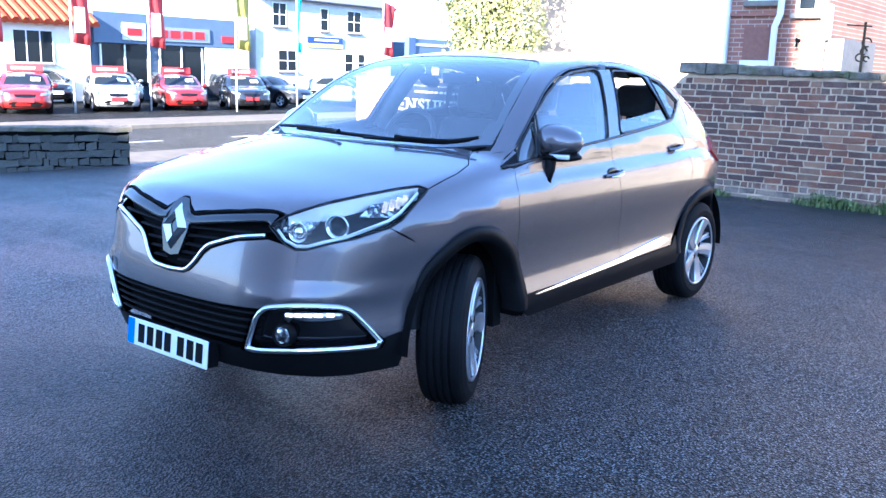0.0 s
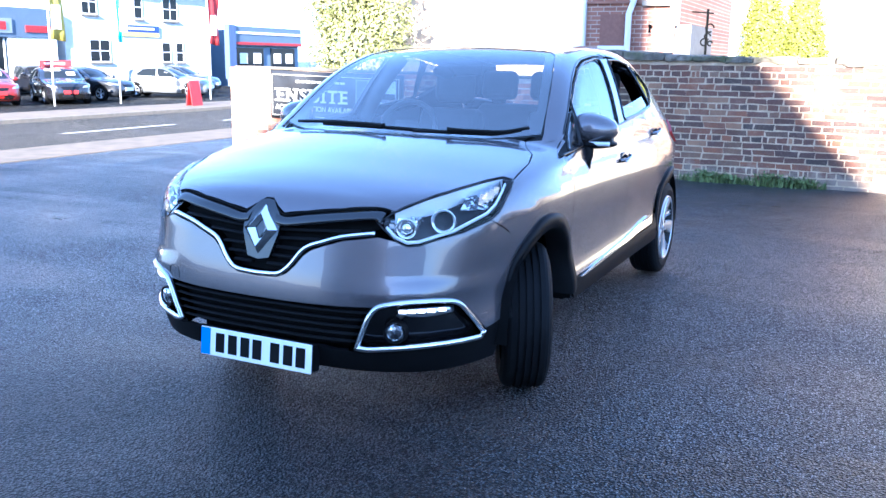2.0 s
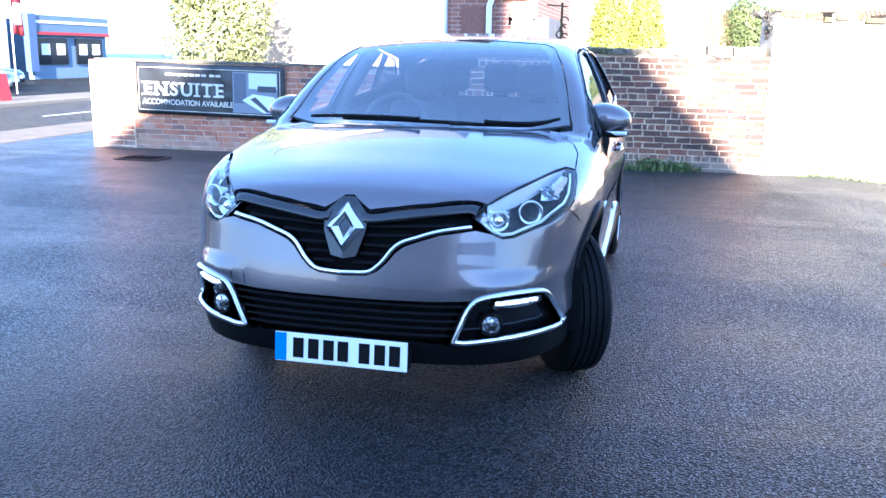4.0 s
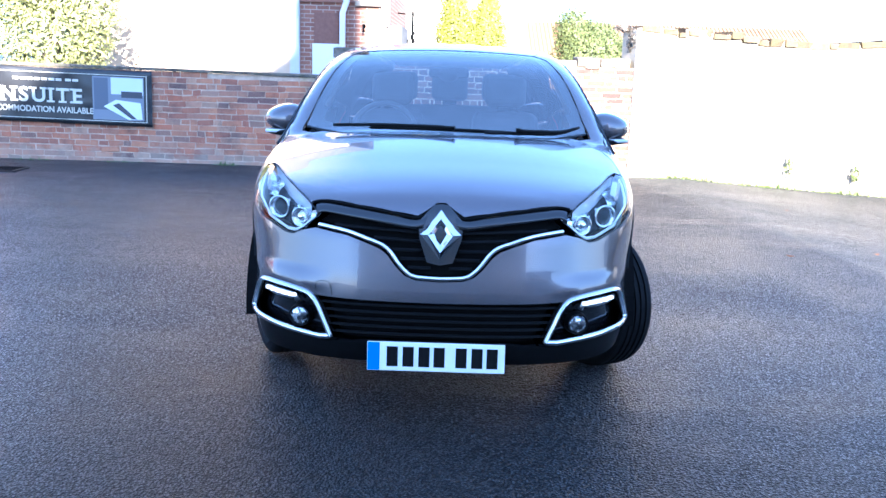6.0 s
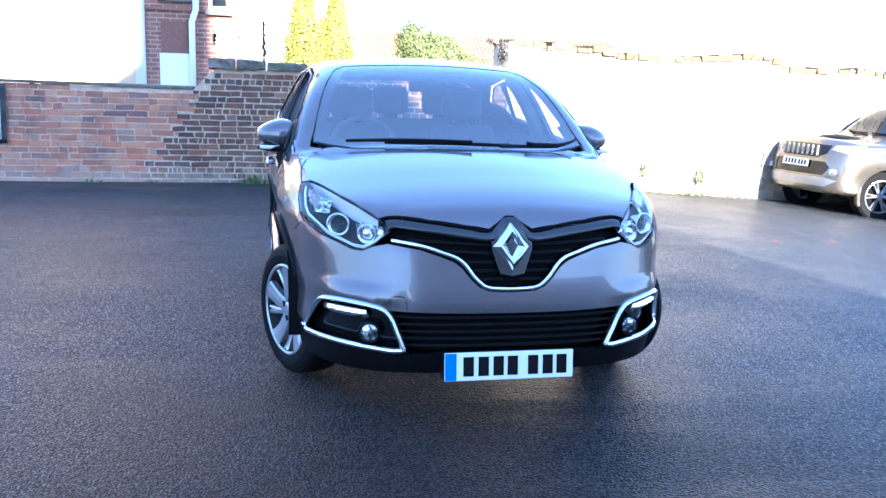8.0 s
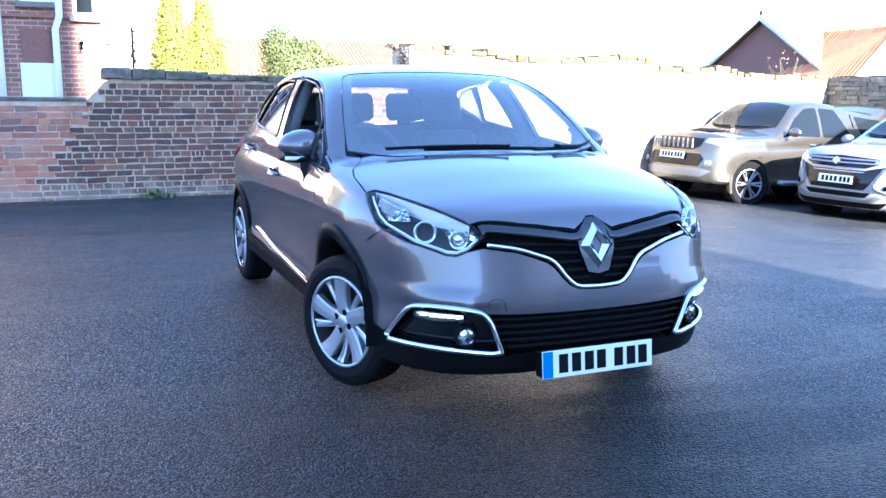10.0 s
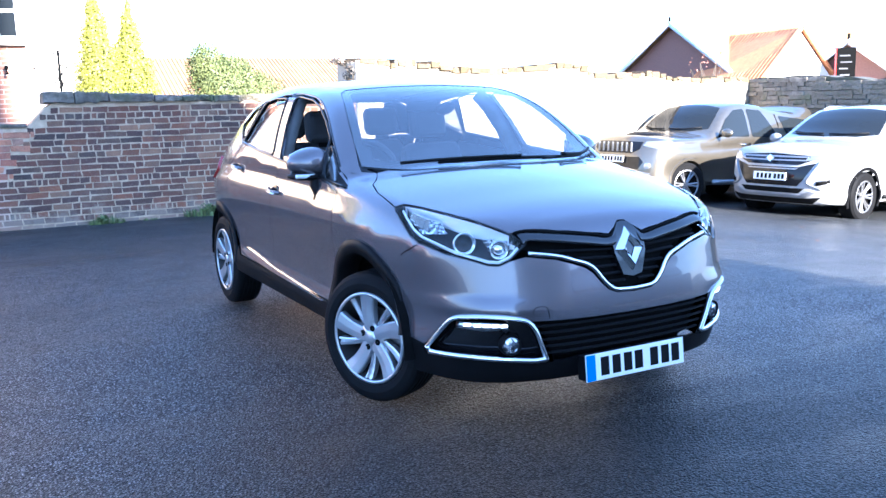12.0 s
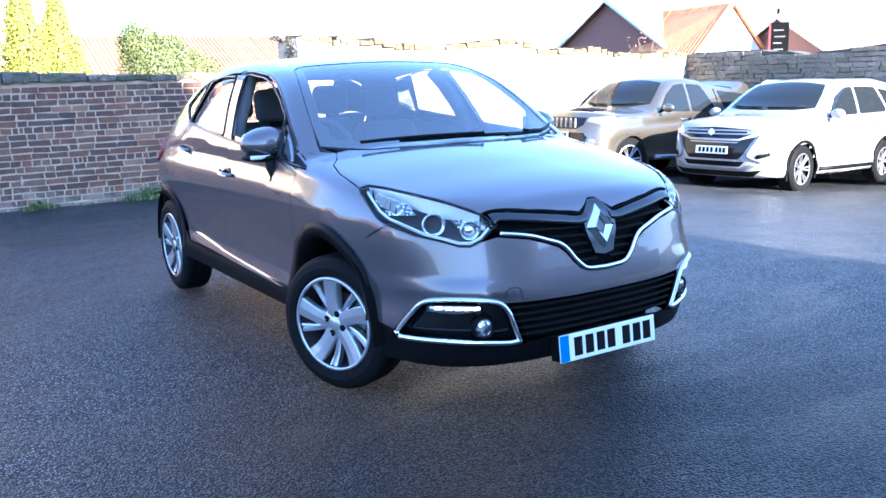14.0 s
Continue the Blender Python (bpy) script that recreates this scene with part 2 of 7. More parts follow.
def asphalt_material(name, dark, light, wet, sheen=0.6, fleck=5.0, nose_shade=None):
    m = material(name, dark, 0.6, spec=sheen)
    n = Nodes(m)
    v = n.coords()
    stone = n.add("TexVoronoi", Vector=v, Scale=105.0)
    grit, tint = stone.outputs["Distance"], stone.outputs["Color"]
    fine = n.noise(v, 260.0, 3.0)
    clump = n.noise(v, 40.0, 3.0, 0.7)
    patch = n.noise(v, 0.55, 5.0, 0.6)
    blot = n.noise(v, 2.3, 4.0)
    # damp streaks drawn out along the yard
    streak = n.noise(n.coords("Object", (0.35, 1.5, 1.0)), 0.9, 5.0, 0.62)
    damp = n.ramp(streak, (0.50, (0, 0, 0)), (0.66, (1, 1, 1)))
    base = n.mix(n.ramp(blot, (0.35, (0, 0, 0)), (0.7, (1, 1, 1))), dark, light)
    pick = n.maths("ADD", n.maths("MULTIPLY", n.add("SeparateColor", Color=tint).outputs[0], 0.6), n.maths("MULTIPLY", clump, 0.5))
    base = n.mix(n.ramp(pick, (0.60, (0, 0, 0)), (0.78, (1, 1, 1))), base, [c * fleck * k for c, k in zip(light, (1.0, 1.0, 0.96))])
    base = n.mix(n.ramp(grit, (0.27, (0, 0, 0)), (0.54, (1, 1, 1))), base, [c * 0.15 for c in dark])
    base = n.mix(n.maths("MULTIPLY", damp, 0.45), base, [c * 0.35 for c in dark])
    gloss = n.ramp(grit, (0.26, (sheen,) * 3), (0.54, (sheen * 0.14,) * 3))
    if nose_shade:  # shade painted into the ground's colour before the nose, ragged at its rim
        near = n.add("VectorMath", Vector=n.add("Mapping", Vector=v, Location=(-nose_shade[0] * 0.8, -nose_shade[1], 0), Scale=(0.8, 1.0, 0)).outputs[0])
        near.operation = "LENGTH"
        rim = n.maths("ADD", near.outputs["Value"], n.maths("MULTIPLY", n.noise(v, 1.1, 5.0, 0.6), 1.6))
        stain_shade = n.ramp(n.maths("MULTIPLY", rim, 0.25), (0.46, (1, 1, 1)), (0.88, (0, 0, 0)))
        base = n.mix(n.maths("MULTIPLY", stain_shade, 0.82), base, [c * 0.3 for c in dark])
        gloss = n.mix(n.maths("MULTIPLY", stain_shade, 0.6), gloss, (0.12,) * 3)
    n.colour(base)
    n.rough(n.mix(n.maths("MULTIPLY", damp, 0.6), n.ramp(patch, (0.38, (wet,) * 3), (0.62, (wet + 0.16,) * 3)), (wet * 0.6,) * 3))
    n.set(n.b.inputs["Specular IOR Level"], gloss)
    n.bump(n.maths("ADD", n.maths("MULTIPLY", grit, -1.0), n.maths("ADD", n.maths("MULTIPLY", fine, 0.3), clump)), 1.0, 0.016)
    return m


def paint_material(name, colour, metal=0.55, rough=0.32, flake=0.06):
    m = material(name, colour, rough, metal, 1.0)
    n = Nodes(m)
    v = n.coords()
    f = n.noise(v, 900.0, 1.0)
    dirt = n.noise(v, 6.0, 5.0)
    c = n.mix(n.ramp(f, (0.35, (0, 0, 0)), (0.75, (1, 1, 1))), [k * (1 - flake * 2) for k in colour], [min(1, k * (1 + flake * 3)) for k in colour])
    n.colour(n.mix(n.ramp(dirt, (0.55, (0, 0, 0)), (0.9, (0.12, 0.12, 0.12))), c, (0.2, 0.19, 0.17)))
    n.set(n.b.inputs["Coat Roughness"], n.ramp(dirt, (0.4, (0.012, 0.012, 0.012)), (0.9, (0.06, 0.06, 0.06))))
    return m


def glass_material(name, tint, gloss=0.02, ior=1.65):
    m = bpy.data.materials.new(name)
    m.use_nodes = True
    t = m.node_tree
    t.nodes.clear()
    out = t.nodes.new("ShaderNodeOutputMaterial")
    mixer = t.nodes.new("ShaderNodeMixShader")
    clear = t.nodes.new("ShaderNodeBsdfTransparent")
    clear.inputs["Color"].default_value = (*tint, 1)
    shine = t.nodes.new("ShaderNodeBsdfGlossy")
    shine.inputs["Roughness"].default_value = gloss
    # Schlick's rule, the same from both sides of the pane
    f0 = ((ior - 1) / (ior + 1)) ** 2
    edge = t.nodes.new("ShaderNodeLayerWeight")
    edge.inputs["Blend"].default_value = 0.5
    steep = t.nodes.new("ShaderNodeMath")
    steep.operation = "POWER"
    steep.inputs[1].default_value = 5.0
    share = t.nodes.new("ShaderNodeMath")
    share.operation = "MULTIPLY_ADD"
    share.inputs[1].default_value = 1 - f0
    share.inputs[2].default_value = f0
    t.links.new(edge.outputs["Facing"], steep.inputs[0])
    t.links.new(steep.outputs[0], share.inputs[0])
    t.links.new(share.outputs[0], mixer.inputs[0])
    t.links.new(clear.outputs[0], mixer.inputs[1])
    t.links.new(shine.outputs[0], mixer.inputs[2])
    t.links.new(mixer.outputs[0], out.inputs["Surface"])
    return m


def plastic_material(name, colour, rough=0.5, grain=500.0):
    m = material(name, colour, rough)
    n = Nodes(m)
    v = n.coords()
    d = n.noise(v, 9.0, 4.0)
    n.colour(n.mix(n.ramp(d, (0.4, (0, 0, 0)), (0.8, (0.6, 0.6, 0.6))), colour, [k * 1.6 + 0.001 for k in colour]))
    n.bump(n.noise(v, grain, 2.0), 0.15, 0.001)
    return m


PAINT = paint_material("car_paint_grey", (0.138, 0.124, 0.130), 0.72, 0.27)
PAINT.node_tree.nodes["Principled BSDF"].inputs["Coat IOR"].default_value = 1.42
CLAD = plastic_material("black_plastic", (0.0035, 0.0035, 0.004), 0.5)
GLOSS = material("gloss_black", (0.005, 0.005, 0.006), 0.10, 0, 0.0, 0.35)
PIT = material("black_void", (0.004, 0.004, 0.004), 0.9, spec=0.1)
CHROME = material("chrome", (0.86, 0.87, 0.88), 0.07, 1.0)
SATIN = material("satin_silver", (0.62, 0.63, 0.65), 0.28, 1.0)
ALLOY = paint_material("alloy_silver", (0.50, 0.505, 0.52), 0.75, 0.32)
RUBBER = plastic_material("tyre_rubber", (0.005, 0.005, 0.0055), 0.7, 260.0)
for dull in (CLAD, RUBBER):
    dull.node_tree.nodes["Principled BSDF"].inputs["Specular IOR Level"].default_value = 0.11
SCREEN = glass_material("windscreen_glass", (0.93, 0.96, 0.96), 0.012, 2.85)
SIDEGLASS = glass_material("window_glass", (0.84, 0.87, 0.87), 0.015, 2.9)
DARKGLASS = glass_material("privacy_glass", (0.28, 0.31, 0.32))
LENS = glass_material("clear_lens", (0.97, 0.98, 0.98), 0.01, 1.36)
FABRIC = plastic_material("seat_fabric", (0.045, 0.045, 0.05), 0.9, 700.0)
TRIM = plastic_material("dashboard_plastic", (0.04, 0.041, 0.045), 0.6)
PLATE = material("plate_white", (0.80, 0.80, 0.78), 0.35)
BLUE = material("plate_blue", (0.02, 0.18, 0.65), 0.35)
INK = material("plate_ink", (0.006, 0.006, 0.006), 0.8, spec=0.1)
AMBER = material("indicator_white", (0.74, 0.75, 0.76), 0.2)
MIRRORED = material("mirrored_plastic", (0.70, 0.71, 0.73), 0.12, 0.95)
LAMPGREY = material("lamp_housing_grey", (0.010, 0.010, 0.012), 0.4, 0.0, spec=0.15)
BRIGHT = material("bright_silver_trim", (0.68, 0.69, 0.71), 0.35, 0.5)
BAR = material("grille_bar_black", (0.006, 0.006, 0.007), 0.2, 0, 0.0, 0.7)
# reflector glints painted in: base colour jumps from dark to bright by cell
FACET = material("painted_glint_reflector", (0.90, 0.91, 0.93), 0.16, 0.85)
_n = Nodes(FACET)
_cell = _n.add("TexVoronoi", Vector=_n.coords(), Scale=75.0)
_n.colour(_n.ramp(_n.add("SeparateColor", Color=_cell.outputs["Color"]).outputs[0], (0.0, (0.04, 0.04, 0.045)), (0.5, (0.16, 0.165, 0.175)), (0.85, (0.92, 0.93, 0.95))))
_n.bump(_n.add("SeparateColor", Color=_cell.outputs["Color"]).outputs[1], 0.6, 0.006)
TAILRED = material("tail_lamp_red", (0.35, 0.02, 0.015), 0.12, 0, 1.0)
GLOW = material("daytime_lamp", (0.9, 0.92, 1.0), 0.3)
GLOW.node_tree.nodes["Principled BSDF"].inputs["Emission Color"].default_value = (1.0, 0.96, 0.88, 1)
GLOW.node_tree.nodes["Principled BSDF"].inputs["Emission Strength"].default_value = 0.42

# ---- the grey hatchback ----
from mathutils.geometry import delaunay_2d_cdt


def S(y, z):
    """A place on the flank."""
    return lift([(0.0, y, z)], (1, 0, 0))[0]


def flank(pts):
    """Places on the flank, many at once."""
    return list(lift([(0.0, y, z) for y, z in pts], (1, 0, 0)))


def T(x, y):
    """A place on the upper side."""
    return lift([(x, y, 0.55)], (0, 0, 1))[0]


def F(x, z):
    """A place on the nose."""
    return lift([(x, 0.1, z)], (0, -1, 0))[0]


def even(loop, step):
    out = []
    n = len(loop)
    for i in range(n):
        a, b = np.array(loop[i], float), np.array(loop[(i + 1) % n], float)
        k = max(1, int(round(np.linalg.norm(b - a) / step)))
        out += [a + (b - a) * j / k for j in range(k)]
    return np.array(out)


def inside(p, poly):
    x, y = p[:, 0], p[:, 1]
    c = np.zeros(len(p), bool)
    for (x1, y1), (x2, y2) in zip(poly, np.roll(poly, -1, 0)):
        c ^= ((y1 > y) != (y2 > y)) & (x < (x2 - x1) * (y - y1) / (y2 - y1 + 1e-12) + x1)
    return c


def skin(outline, way, origin, out=0.0, step=0.03, gap=0.002, flange=0.014, seam=False):
    """Verts, faces and normals of a panel that lies on the body's skin within an outline of places."""
    way = np.array(way, float)
    way /= np.linalg.norm(way)
    helper = np.array((0, 0, 1.0)) if abs(way[2]) < 0.9 else np.array((0, 1.0, 0))
    a = np.cross(helper, way)
    a /= np.linalg.norm(a)
    b = np.cross(way, a)
    o = np.array(origin, float)
    flat_ = np.array([((p - o) @ a, (p - o) @ b) for p in np.array(outline, float)])
    poly = even(flat_, step)
    area = 0.5 * np.sum(poly[:, 0] * np.roll(poly[:, 1], -1) - np.roll(poly[:, 0], -1) * poly[:, 1])
    if area < 0:
        poly = poly[::-1]
    t = np.roll(poly, -1, 0) - np.roll(poly, 1, 0)
    t /= np.linalg.norm(t, axis=1, keepdims=True) + 1e-9
    poly = poly + gap * np.stack([-t[:, 1], t[:, 0]], -1)
    lo, hi = poly.min(0), poly.max(0)
    gx, gy = np.meshgrid(np.arange(lo[0], hi[0], step), np.arange(lo[1], hi[1], step))
    grid = np.stack([gx.ravel() + (np.arange(gx.size) // gx.shape[1] % 2) * step / 2, gy.ravel()], -1)
    grid = grid[inside(grid, poly)]
    if len(grid):
        d = np.sqrt(((grid[:, None] - poly[None]) ** 2).sum(-1)).min(1)
        grid = grid[d > step * 0.55]
    pts = np.vstack([poly, grid]) if len(grid) else poly
    n = len(poly)
    v, _, f, *_ = delaunay_2d_cdt([Vector(p) for p in pts], [(i, (i + 1) % n) for i in range(n)], [], 1, 1e-6)
    v = np.array([tuple(p) for p in v])
    p3 = lift(o + v[:, :1] * a + v[:, 1:2] * b, way, out=out)
    if seam:
        p3[:n][np.abs(p3[:n, 0]) < 0.012, 0] = 0.0
    nr = normals(p3)
    faces = [tuple(q) for q in f]
    verts, norms = [p3], [nr]
    if flange:
        m = len(p3)
        edge = p3[:n]
        tang = np.roll(edge, -1, 0) - np.roll(edge, 1, 0)
        tang /= np.linalg.norm(tang, axis=1, keepdims=True) + 1e-9
        side = np.cross(tang, nr[:n])
        verts += [edge, edge - nr[:n] * flange]
        norms += [side, side]
        faces += [(m + i, m + n + i, m + n + (i + 1) % n, m + (i + 1) % n) for i in range(n) if not (seam and p3[i, 0] == 0.0 and p3[(i + 1) % n, 0] == 0.0)]
    return np.vstack(verts), faces, np.vstack(norms)


def flip(data):
    v, f, n = data
    s = np.array((-1, 1, 1))
    return v * s, [tuple(reversed(q)) for q in f], n * s


def both(data):
    v, f, n = data
    v2, f2, n2 = flip(data)
    return np.vstack([v, v2]), f + [tuple(i + len(v) for i in q) for q in f2], np.vstack([n, n2])


def panel(name, data, mat, parent, label=""):
    return put(name, data[0], data[1], mat, parent, label, normals_=data[2])


def pair(name, data, mat, parent, label=""):
    """A panel on either flank."""
    return panel(name, data, mat, parent, label), panel(name, flip(data), mat, parent, label)


def mirrored(points):
    """A loop from its half with x >= 0, given from centre to centre."""
    p = [np.array(q, float) for q in points]
    return p + [q * np.array((-1, 1, 1)) for q in reversed(p) if abs(q[0]) > 1e-4]


car = thing("hatchback_car", "metallic grey crossover hatchback with steered front wheels on wet tarmac", "car")
SIDE_O, TOP_O, NOSE_O, DIAG_O = (0, 0, 0), (0, 0, 0.55), (0, 0.1, 0), (0, 0, 0)
DIAG = (0.72, -0.69, 0)

# lines that neighbouring panels share
HEAD_TOP = [F(0.462, 0.808), T(0.508, -0.632), T(0.571, -0.535), T(0.638, -0.398), T(0.70, -0.237), T(0.736, -0.164), S(-0.145, 0.928)]
HEAD_LOW = [S(-0.245, 0.876), S(-0.318, 0.826), S(-0.372, 0.802), F(0.722, 0.770), F(0.65, 0.748), F(0.605, 0.731), F(0.57, 0.729), F(0.536, 0.746), F(0.50, 0.778)]
ARCH_F = [S(-0.285, 0.40), S(-0.272, 0.46), S(-0.235, 0.59), S(-0.17, 0.668), S(-0.05, 0.745), S(0.065, 0.768), S(0.195, 0.742), S(0.345, 0.65), S(0.43, 0.53), S(0.462, 0.40)]
BONNET_FRONT = [T(0.0, -0.694), T(0.016, -0.694), T(0.05, -0.715), T(0.087, -0.728), T(0.184, -0.716), T(0.317, -0.689), T(0.442, -0.644)]
BONNET_SIDE = [T(0.7655, -0.02), T(0.762, 0.05), T(0.733, 0.165), T(0.69, 0.220), T(0.645, 0.312)]
DLO_TOP = [S(0.285, 0.984), S(0.46, 1.063), S(0.635, 1.185), S(0.80, 1.288), S(0.955, 1.357), S(1.10, 1.396), S(1.32, 1.419), S(1.60, 1.416), S(1.84, 1.388)]
FOG = [F(0.41, 0.347), F(0.44, 0.421), F(0.463, 0.477), F(0.49, 0.510), F(0.53, 0.524), F(0.60, 0.533), F(0.672, 0.531), F(0.716, 0.512), F(0.744, 0.452), S(-0.413, 0.376), S(-0.425, 0.352), F(0.716, 0.355), F(0.60, 0.350), F(0.45, 0.339)]
STRIP = [F(0, 0.597), F(0.09, 0.602), F(0.122, 0.617), F(0.153, 0.647), F(0.185, 0.689), F(0.217, 0.714), F(0.271, 0.733), F(0.349, 0.757), F(0.462, 0.774)]

# painted panels
bonnet = panel("bonnet", skin(mirrored(BONNET_FRONT + HEAD_TOP[1:] + BONNET_SIDE + [T(0.59, 0.305), T(0.48, 0.212), T(0.25, 0.105), T(0, 0.065)]), (0, 0, 1), TOP_O), PAINT, car, "metallic grey bonnet")
pair("front_wing", skin(HEAD_TOP[-1:] + BONNET_SIDE + [S(0.45, 1.045), S(0.30, 0.99), S(0.372, 0.975), S(0.357, 0.81), S(0.385, 0.66), S(0.445, 0.52), S(0.462, 0.41)] + ARCH_F[::-1][1:8] + [S(-0.27, 0.745)] + HEAD_LOW[:3][::-1], (1, -0.1, 0.25), (0, 0, 0.2)), PAINT, car)
half = [F(0, 0.585), F(0.09, 0.590), F(0.13, 0.606), F(0.163, 0.637), F(0.195, 0.677), F(0.225, 0.700), F(0.278, 0.720), F(0.352, 0.744), F(0.475, 0.762)] + HEAD_LOW[::-1][1:-2] + [S(-0.27, 0.743), S(-0.205, 0.655), S(-0.235, 0.59), S(-0.272, 0.46), S(-0.285, 0.405), S(-0.40, 0.385)] + FOG[8:2:-1] + [F(0.44, 0.508), F(0.2, 0.504), F(0, 0.503)]
panel("front_bumper", both(skin(half, DIAG, DIAG_O, gap=0.0015, flange=0.02, seam=True)), PAINT, car, "metallic grey front bumper")
pair("front_door", skin([S(0.372, 0.977), S(0.54, 1.004), S(0.81, 1.032), S(1.218, 1.062), S(1.29, 0.82), S(1.347, 0.629), S(1.388, 0.412), S(0.462, 0.405), S(0.445, 0.52), S(0.385, 0.66), S(0.357, 0.81)], (1, 0, 0), SIDE_O), PAINT, car)
pair("rear_door", skin([S(1.218, 1.062), S(1.343, 1.076), S(1.70, 1.10), S(2.0, 1.128), S(2.14, 1.0), S(2.20, 0.86), S(2.17, 0.73), S(2.17, 0.61), S(2.061, 0.493), S(1.985, 0.42), S(1.388, 0.412), S(1.347, 0.629), S(1.29, 0.82)], (1, 0, 0), SIDE_O), PAINT, car)
REAR_ARCH = [S(2.17, 0.61), S(2.30, 0.69), S(2.46, 0.72), S(2.62, 0.695), S(2.75, 0.60), S(2.82, 0.42)]
pair("rear_quarter", skin([S(2.0, 1.128), S(2.04, 1.135), S(2.30, 1.235), S(2.42, 1.26), S(2.6, 1.10), S(2.74, 0.98), S(2.86, 0.78), S(2.87, 0.42)] + REAR_ARCH[::-1][1:] + [S(2.17, 0.73), S(2.20, 0.86), S(2.14, 1.0)], (1, 0.25, 0.1), (0, 0.9, 0.3)), PAINT, car)
SCREEN_SIDE = [T(0.712, 0.332), T(0.70, 0.400), T(0.662, 0.540), T(0.612, 0.740), T(0.568, 0.880), T(0.53, 1.010), T(0.475, 1.070)]
ROOF_SIDE = [T(0.475, 1.070), T(0.515, 1.25), T(0.53, 1.5), T(0.525, 1.9), T(0.49, 2.2), T(0.44, 2.42)]
panel("roof", skin(mirrored([T(0, 1.040), T(0.25, 1.047)] + ROOF_SIDE + [T(0.25, 2.47), T(0, 2.48)]), (0, 0, 1), TOP_O), PAINT, car)
pair("pillar", skin([S(0.30, 0.99), S(0.45, 1.045)] + SCREEN_SIDE + ROOF_SIDE[1:] + [S(2.42, 1.26), S(2.30, 1.235), S(2.13, 1.345), S(1.95, 1.375)] + DLO_TOP[::-1][:-1], (0.72, -0.1, 0.69), (0, 0.8, 0.6), gap=0.001), PAINT, car)
def B(x, z):
    """A place on the tail."""
    return lift([(x, 2.0, z)], (0, 1, 0))[0]


panel("tailgate", skin(mirrored([B(0, 1.06), B(0.50, 1.08), S(2.6, 1.10), S(2.74, 0.98), B(0.5, 0.9), B(0, 0.9)]), (0, 1, 0.2), (0, 1.6, 0.3)), PAINT, car, "metallic grey tailgate")
pair("tailgate_corner", skin([T(0.44, 2.42), S(2.42, 1.26), S(2.6, 1.10), B(0.50, 1.08), T(0.40, 2.47)], (0.4, 0.8, 0.5), (0, 1.6, 0.7)), GLOSS, car)
panel("rear_window", skin(mirrored([T(0, 2.48), T(0.25, 2.47), T(0.40, 2.44), B(0.50, 1.08), B(0, 1.06)]), (0, 0.8, 0.6), (0, 1.6, 0.7), out=-0.004, flange=0.0), SIDEGLASS, car, "clear rear window")
panel("rear_bumper", both(skin([lift([(0, 2.0, 0.9)], (0, 1, 0))[0], lift([(0.5, 2.0, 0.9)], (0, 1, 0))[0], S(2.74, 0.98), S(2.86, 0.78), S(2.87, 0.42), S(2.86, 0.24), lift([(0, 2.0, 0.24)], (0, 1, 0))[0]], (0.6, 0.8, 0), (0, 1.9, 0))), CLAD, car)
pair("tail_lamp", skin([S(2.64, 1.02), S(2.60, 0.93), S(2.70, 0.86), S(2.82, 0.86), S(2.78, 0.95)], (1, 0.4, 0), (0, 1.5, 0), out=0.012), TAILRED, car)

# black cladding
pair("sill", skin([S(0.462, 0.405), S(1.388, 0.41), S(1.985, 0.418), S(2.07, 0.47), S(2.11, 0.34), S(2.10, 0.30), S(0.50, 0.295), S(0.45, 0.33)], (1, 0, 0), SIDE_O, out=0.004), CLAD, car)


def arch_band(line, cy, cz, out):
    """A raised band along a wheel arch, from its outer line inwards."""
    pts = np.array(rounded(line, 0.03))
    inner = []
    for p in pts:
        d = np.array((0, cy - p[1], cz - p[2]))
        d /= np.linalg.norm(d)
        inner.append(p + d * 0.062)
    rows = [pts + np.array((0.001, 0, 0)), pts + np.array((out, 0, 0)), 0.5 * (pts + np.array(inner)) + np.array((out * 1.1, 0, 0)), np.array(inner) + np.array((out * 0.7, 0, 0)), np.array(inner) - np.array((0.09, 0, 0))]
    k = len(pts)
    faces = [(r * k + i, r * k + i + 1, (r + 1) * k + i + 1, (r + 1) * k + i) for r in range(4) for i in range(k - 1)]
    return np.vstack(rows), faces


for name, line, cy in (("front_arch_trim", ARCH_F + [S(0.468, 0.34)], 0.08), ("rear_arch_trim", [S(2.06, 0.36), S(2.08, 0.45)] + REAR_ARCH + [S(2.84, 0.30)], 2.47)):
    v, f = arch_band(line, cy, 0.33, 0.012)
    put(name, v, [q[::-1] for q in f], CLAD, car, smooth=True)
    put(name, v * np.array((-1, 1, 1)), f, CLAD, car, smooth=True)
low = [F(0, 0.345), F(0.28, 0.340), F(0.335, 0.332)] + [FOG[i] for i in (13, 12, 11, 10)] + [S(-0.40, 0.383), S(-0.285, 0.403), S(-0.30, 0.31), S(-0.31, 0.25), F(0.6, 0.246), F(0.3, 0.25), F(0, 0.255)]
panel("lower_valance", both(skin(low, DIAG, DIAG_O, gap=0.0, out=-0.004, seam=True)), CLAD, car)
# lower grille
panel("grille_backing", skin(mirrored([F(0, 0.343), F(0.30, 0.338), F(0.412, 0.345), F(0.463, 0.477), F(0.47, 0.507), F(0.2, 0.504), F(0, 0.503)]), (0, -1, 0), NOSE_O, out=-0.055, flange=0), PIT, car)
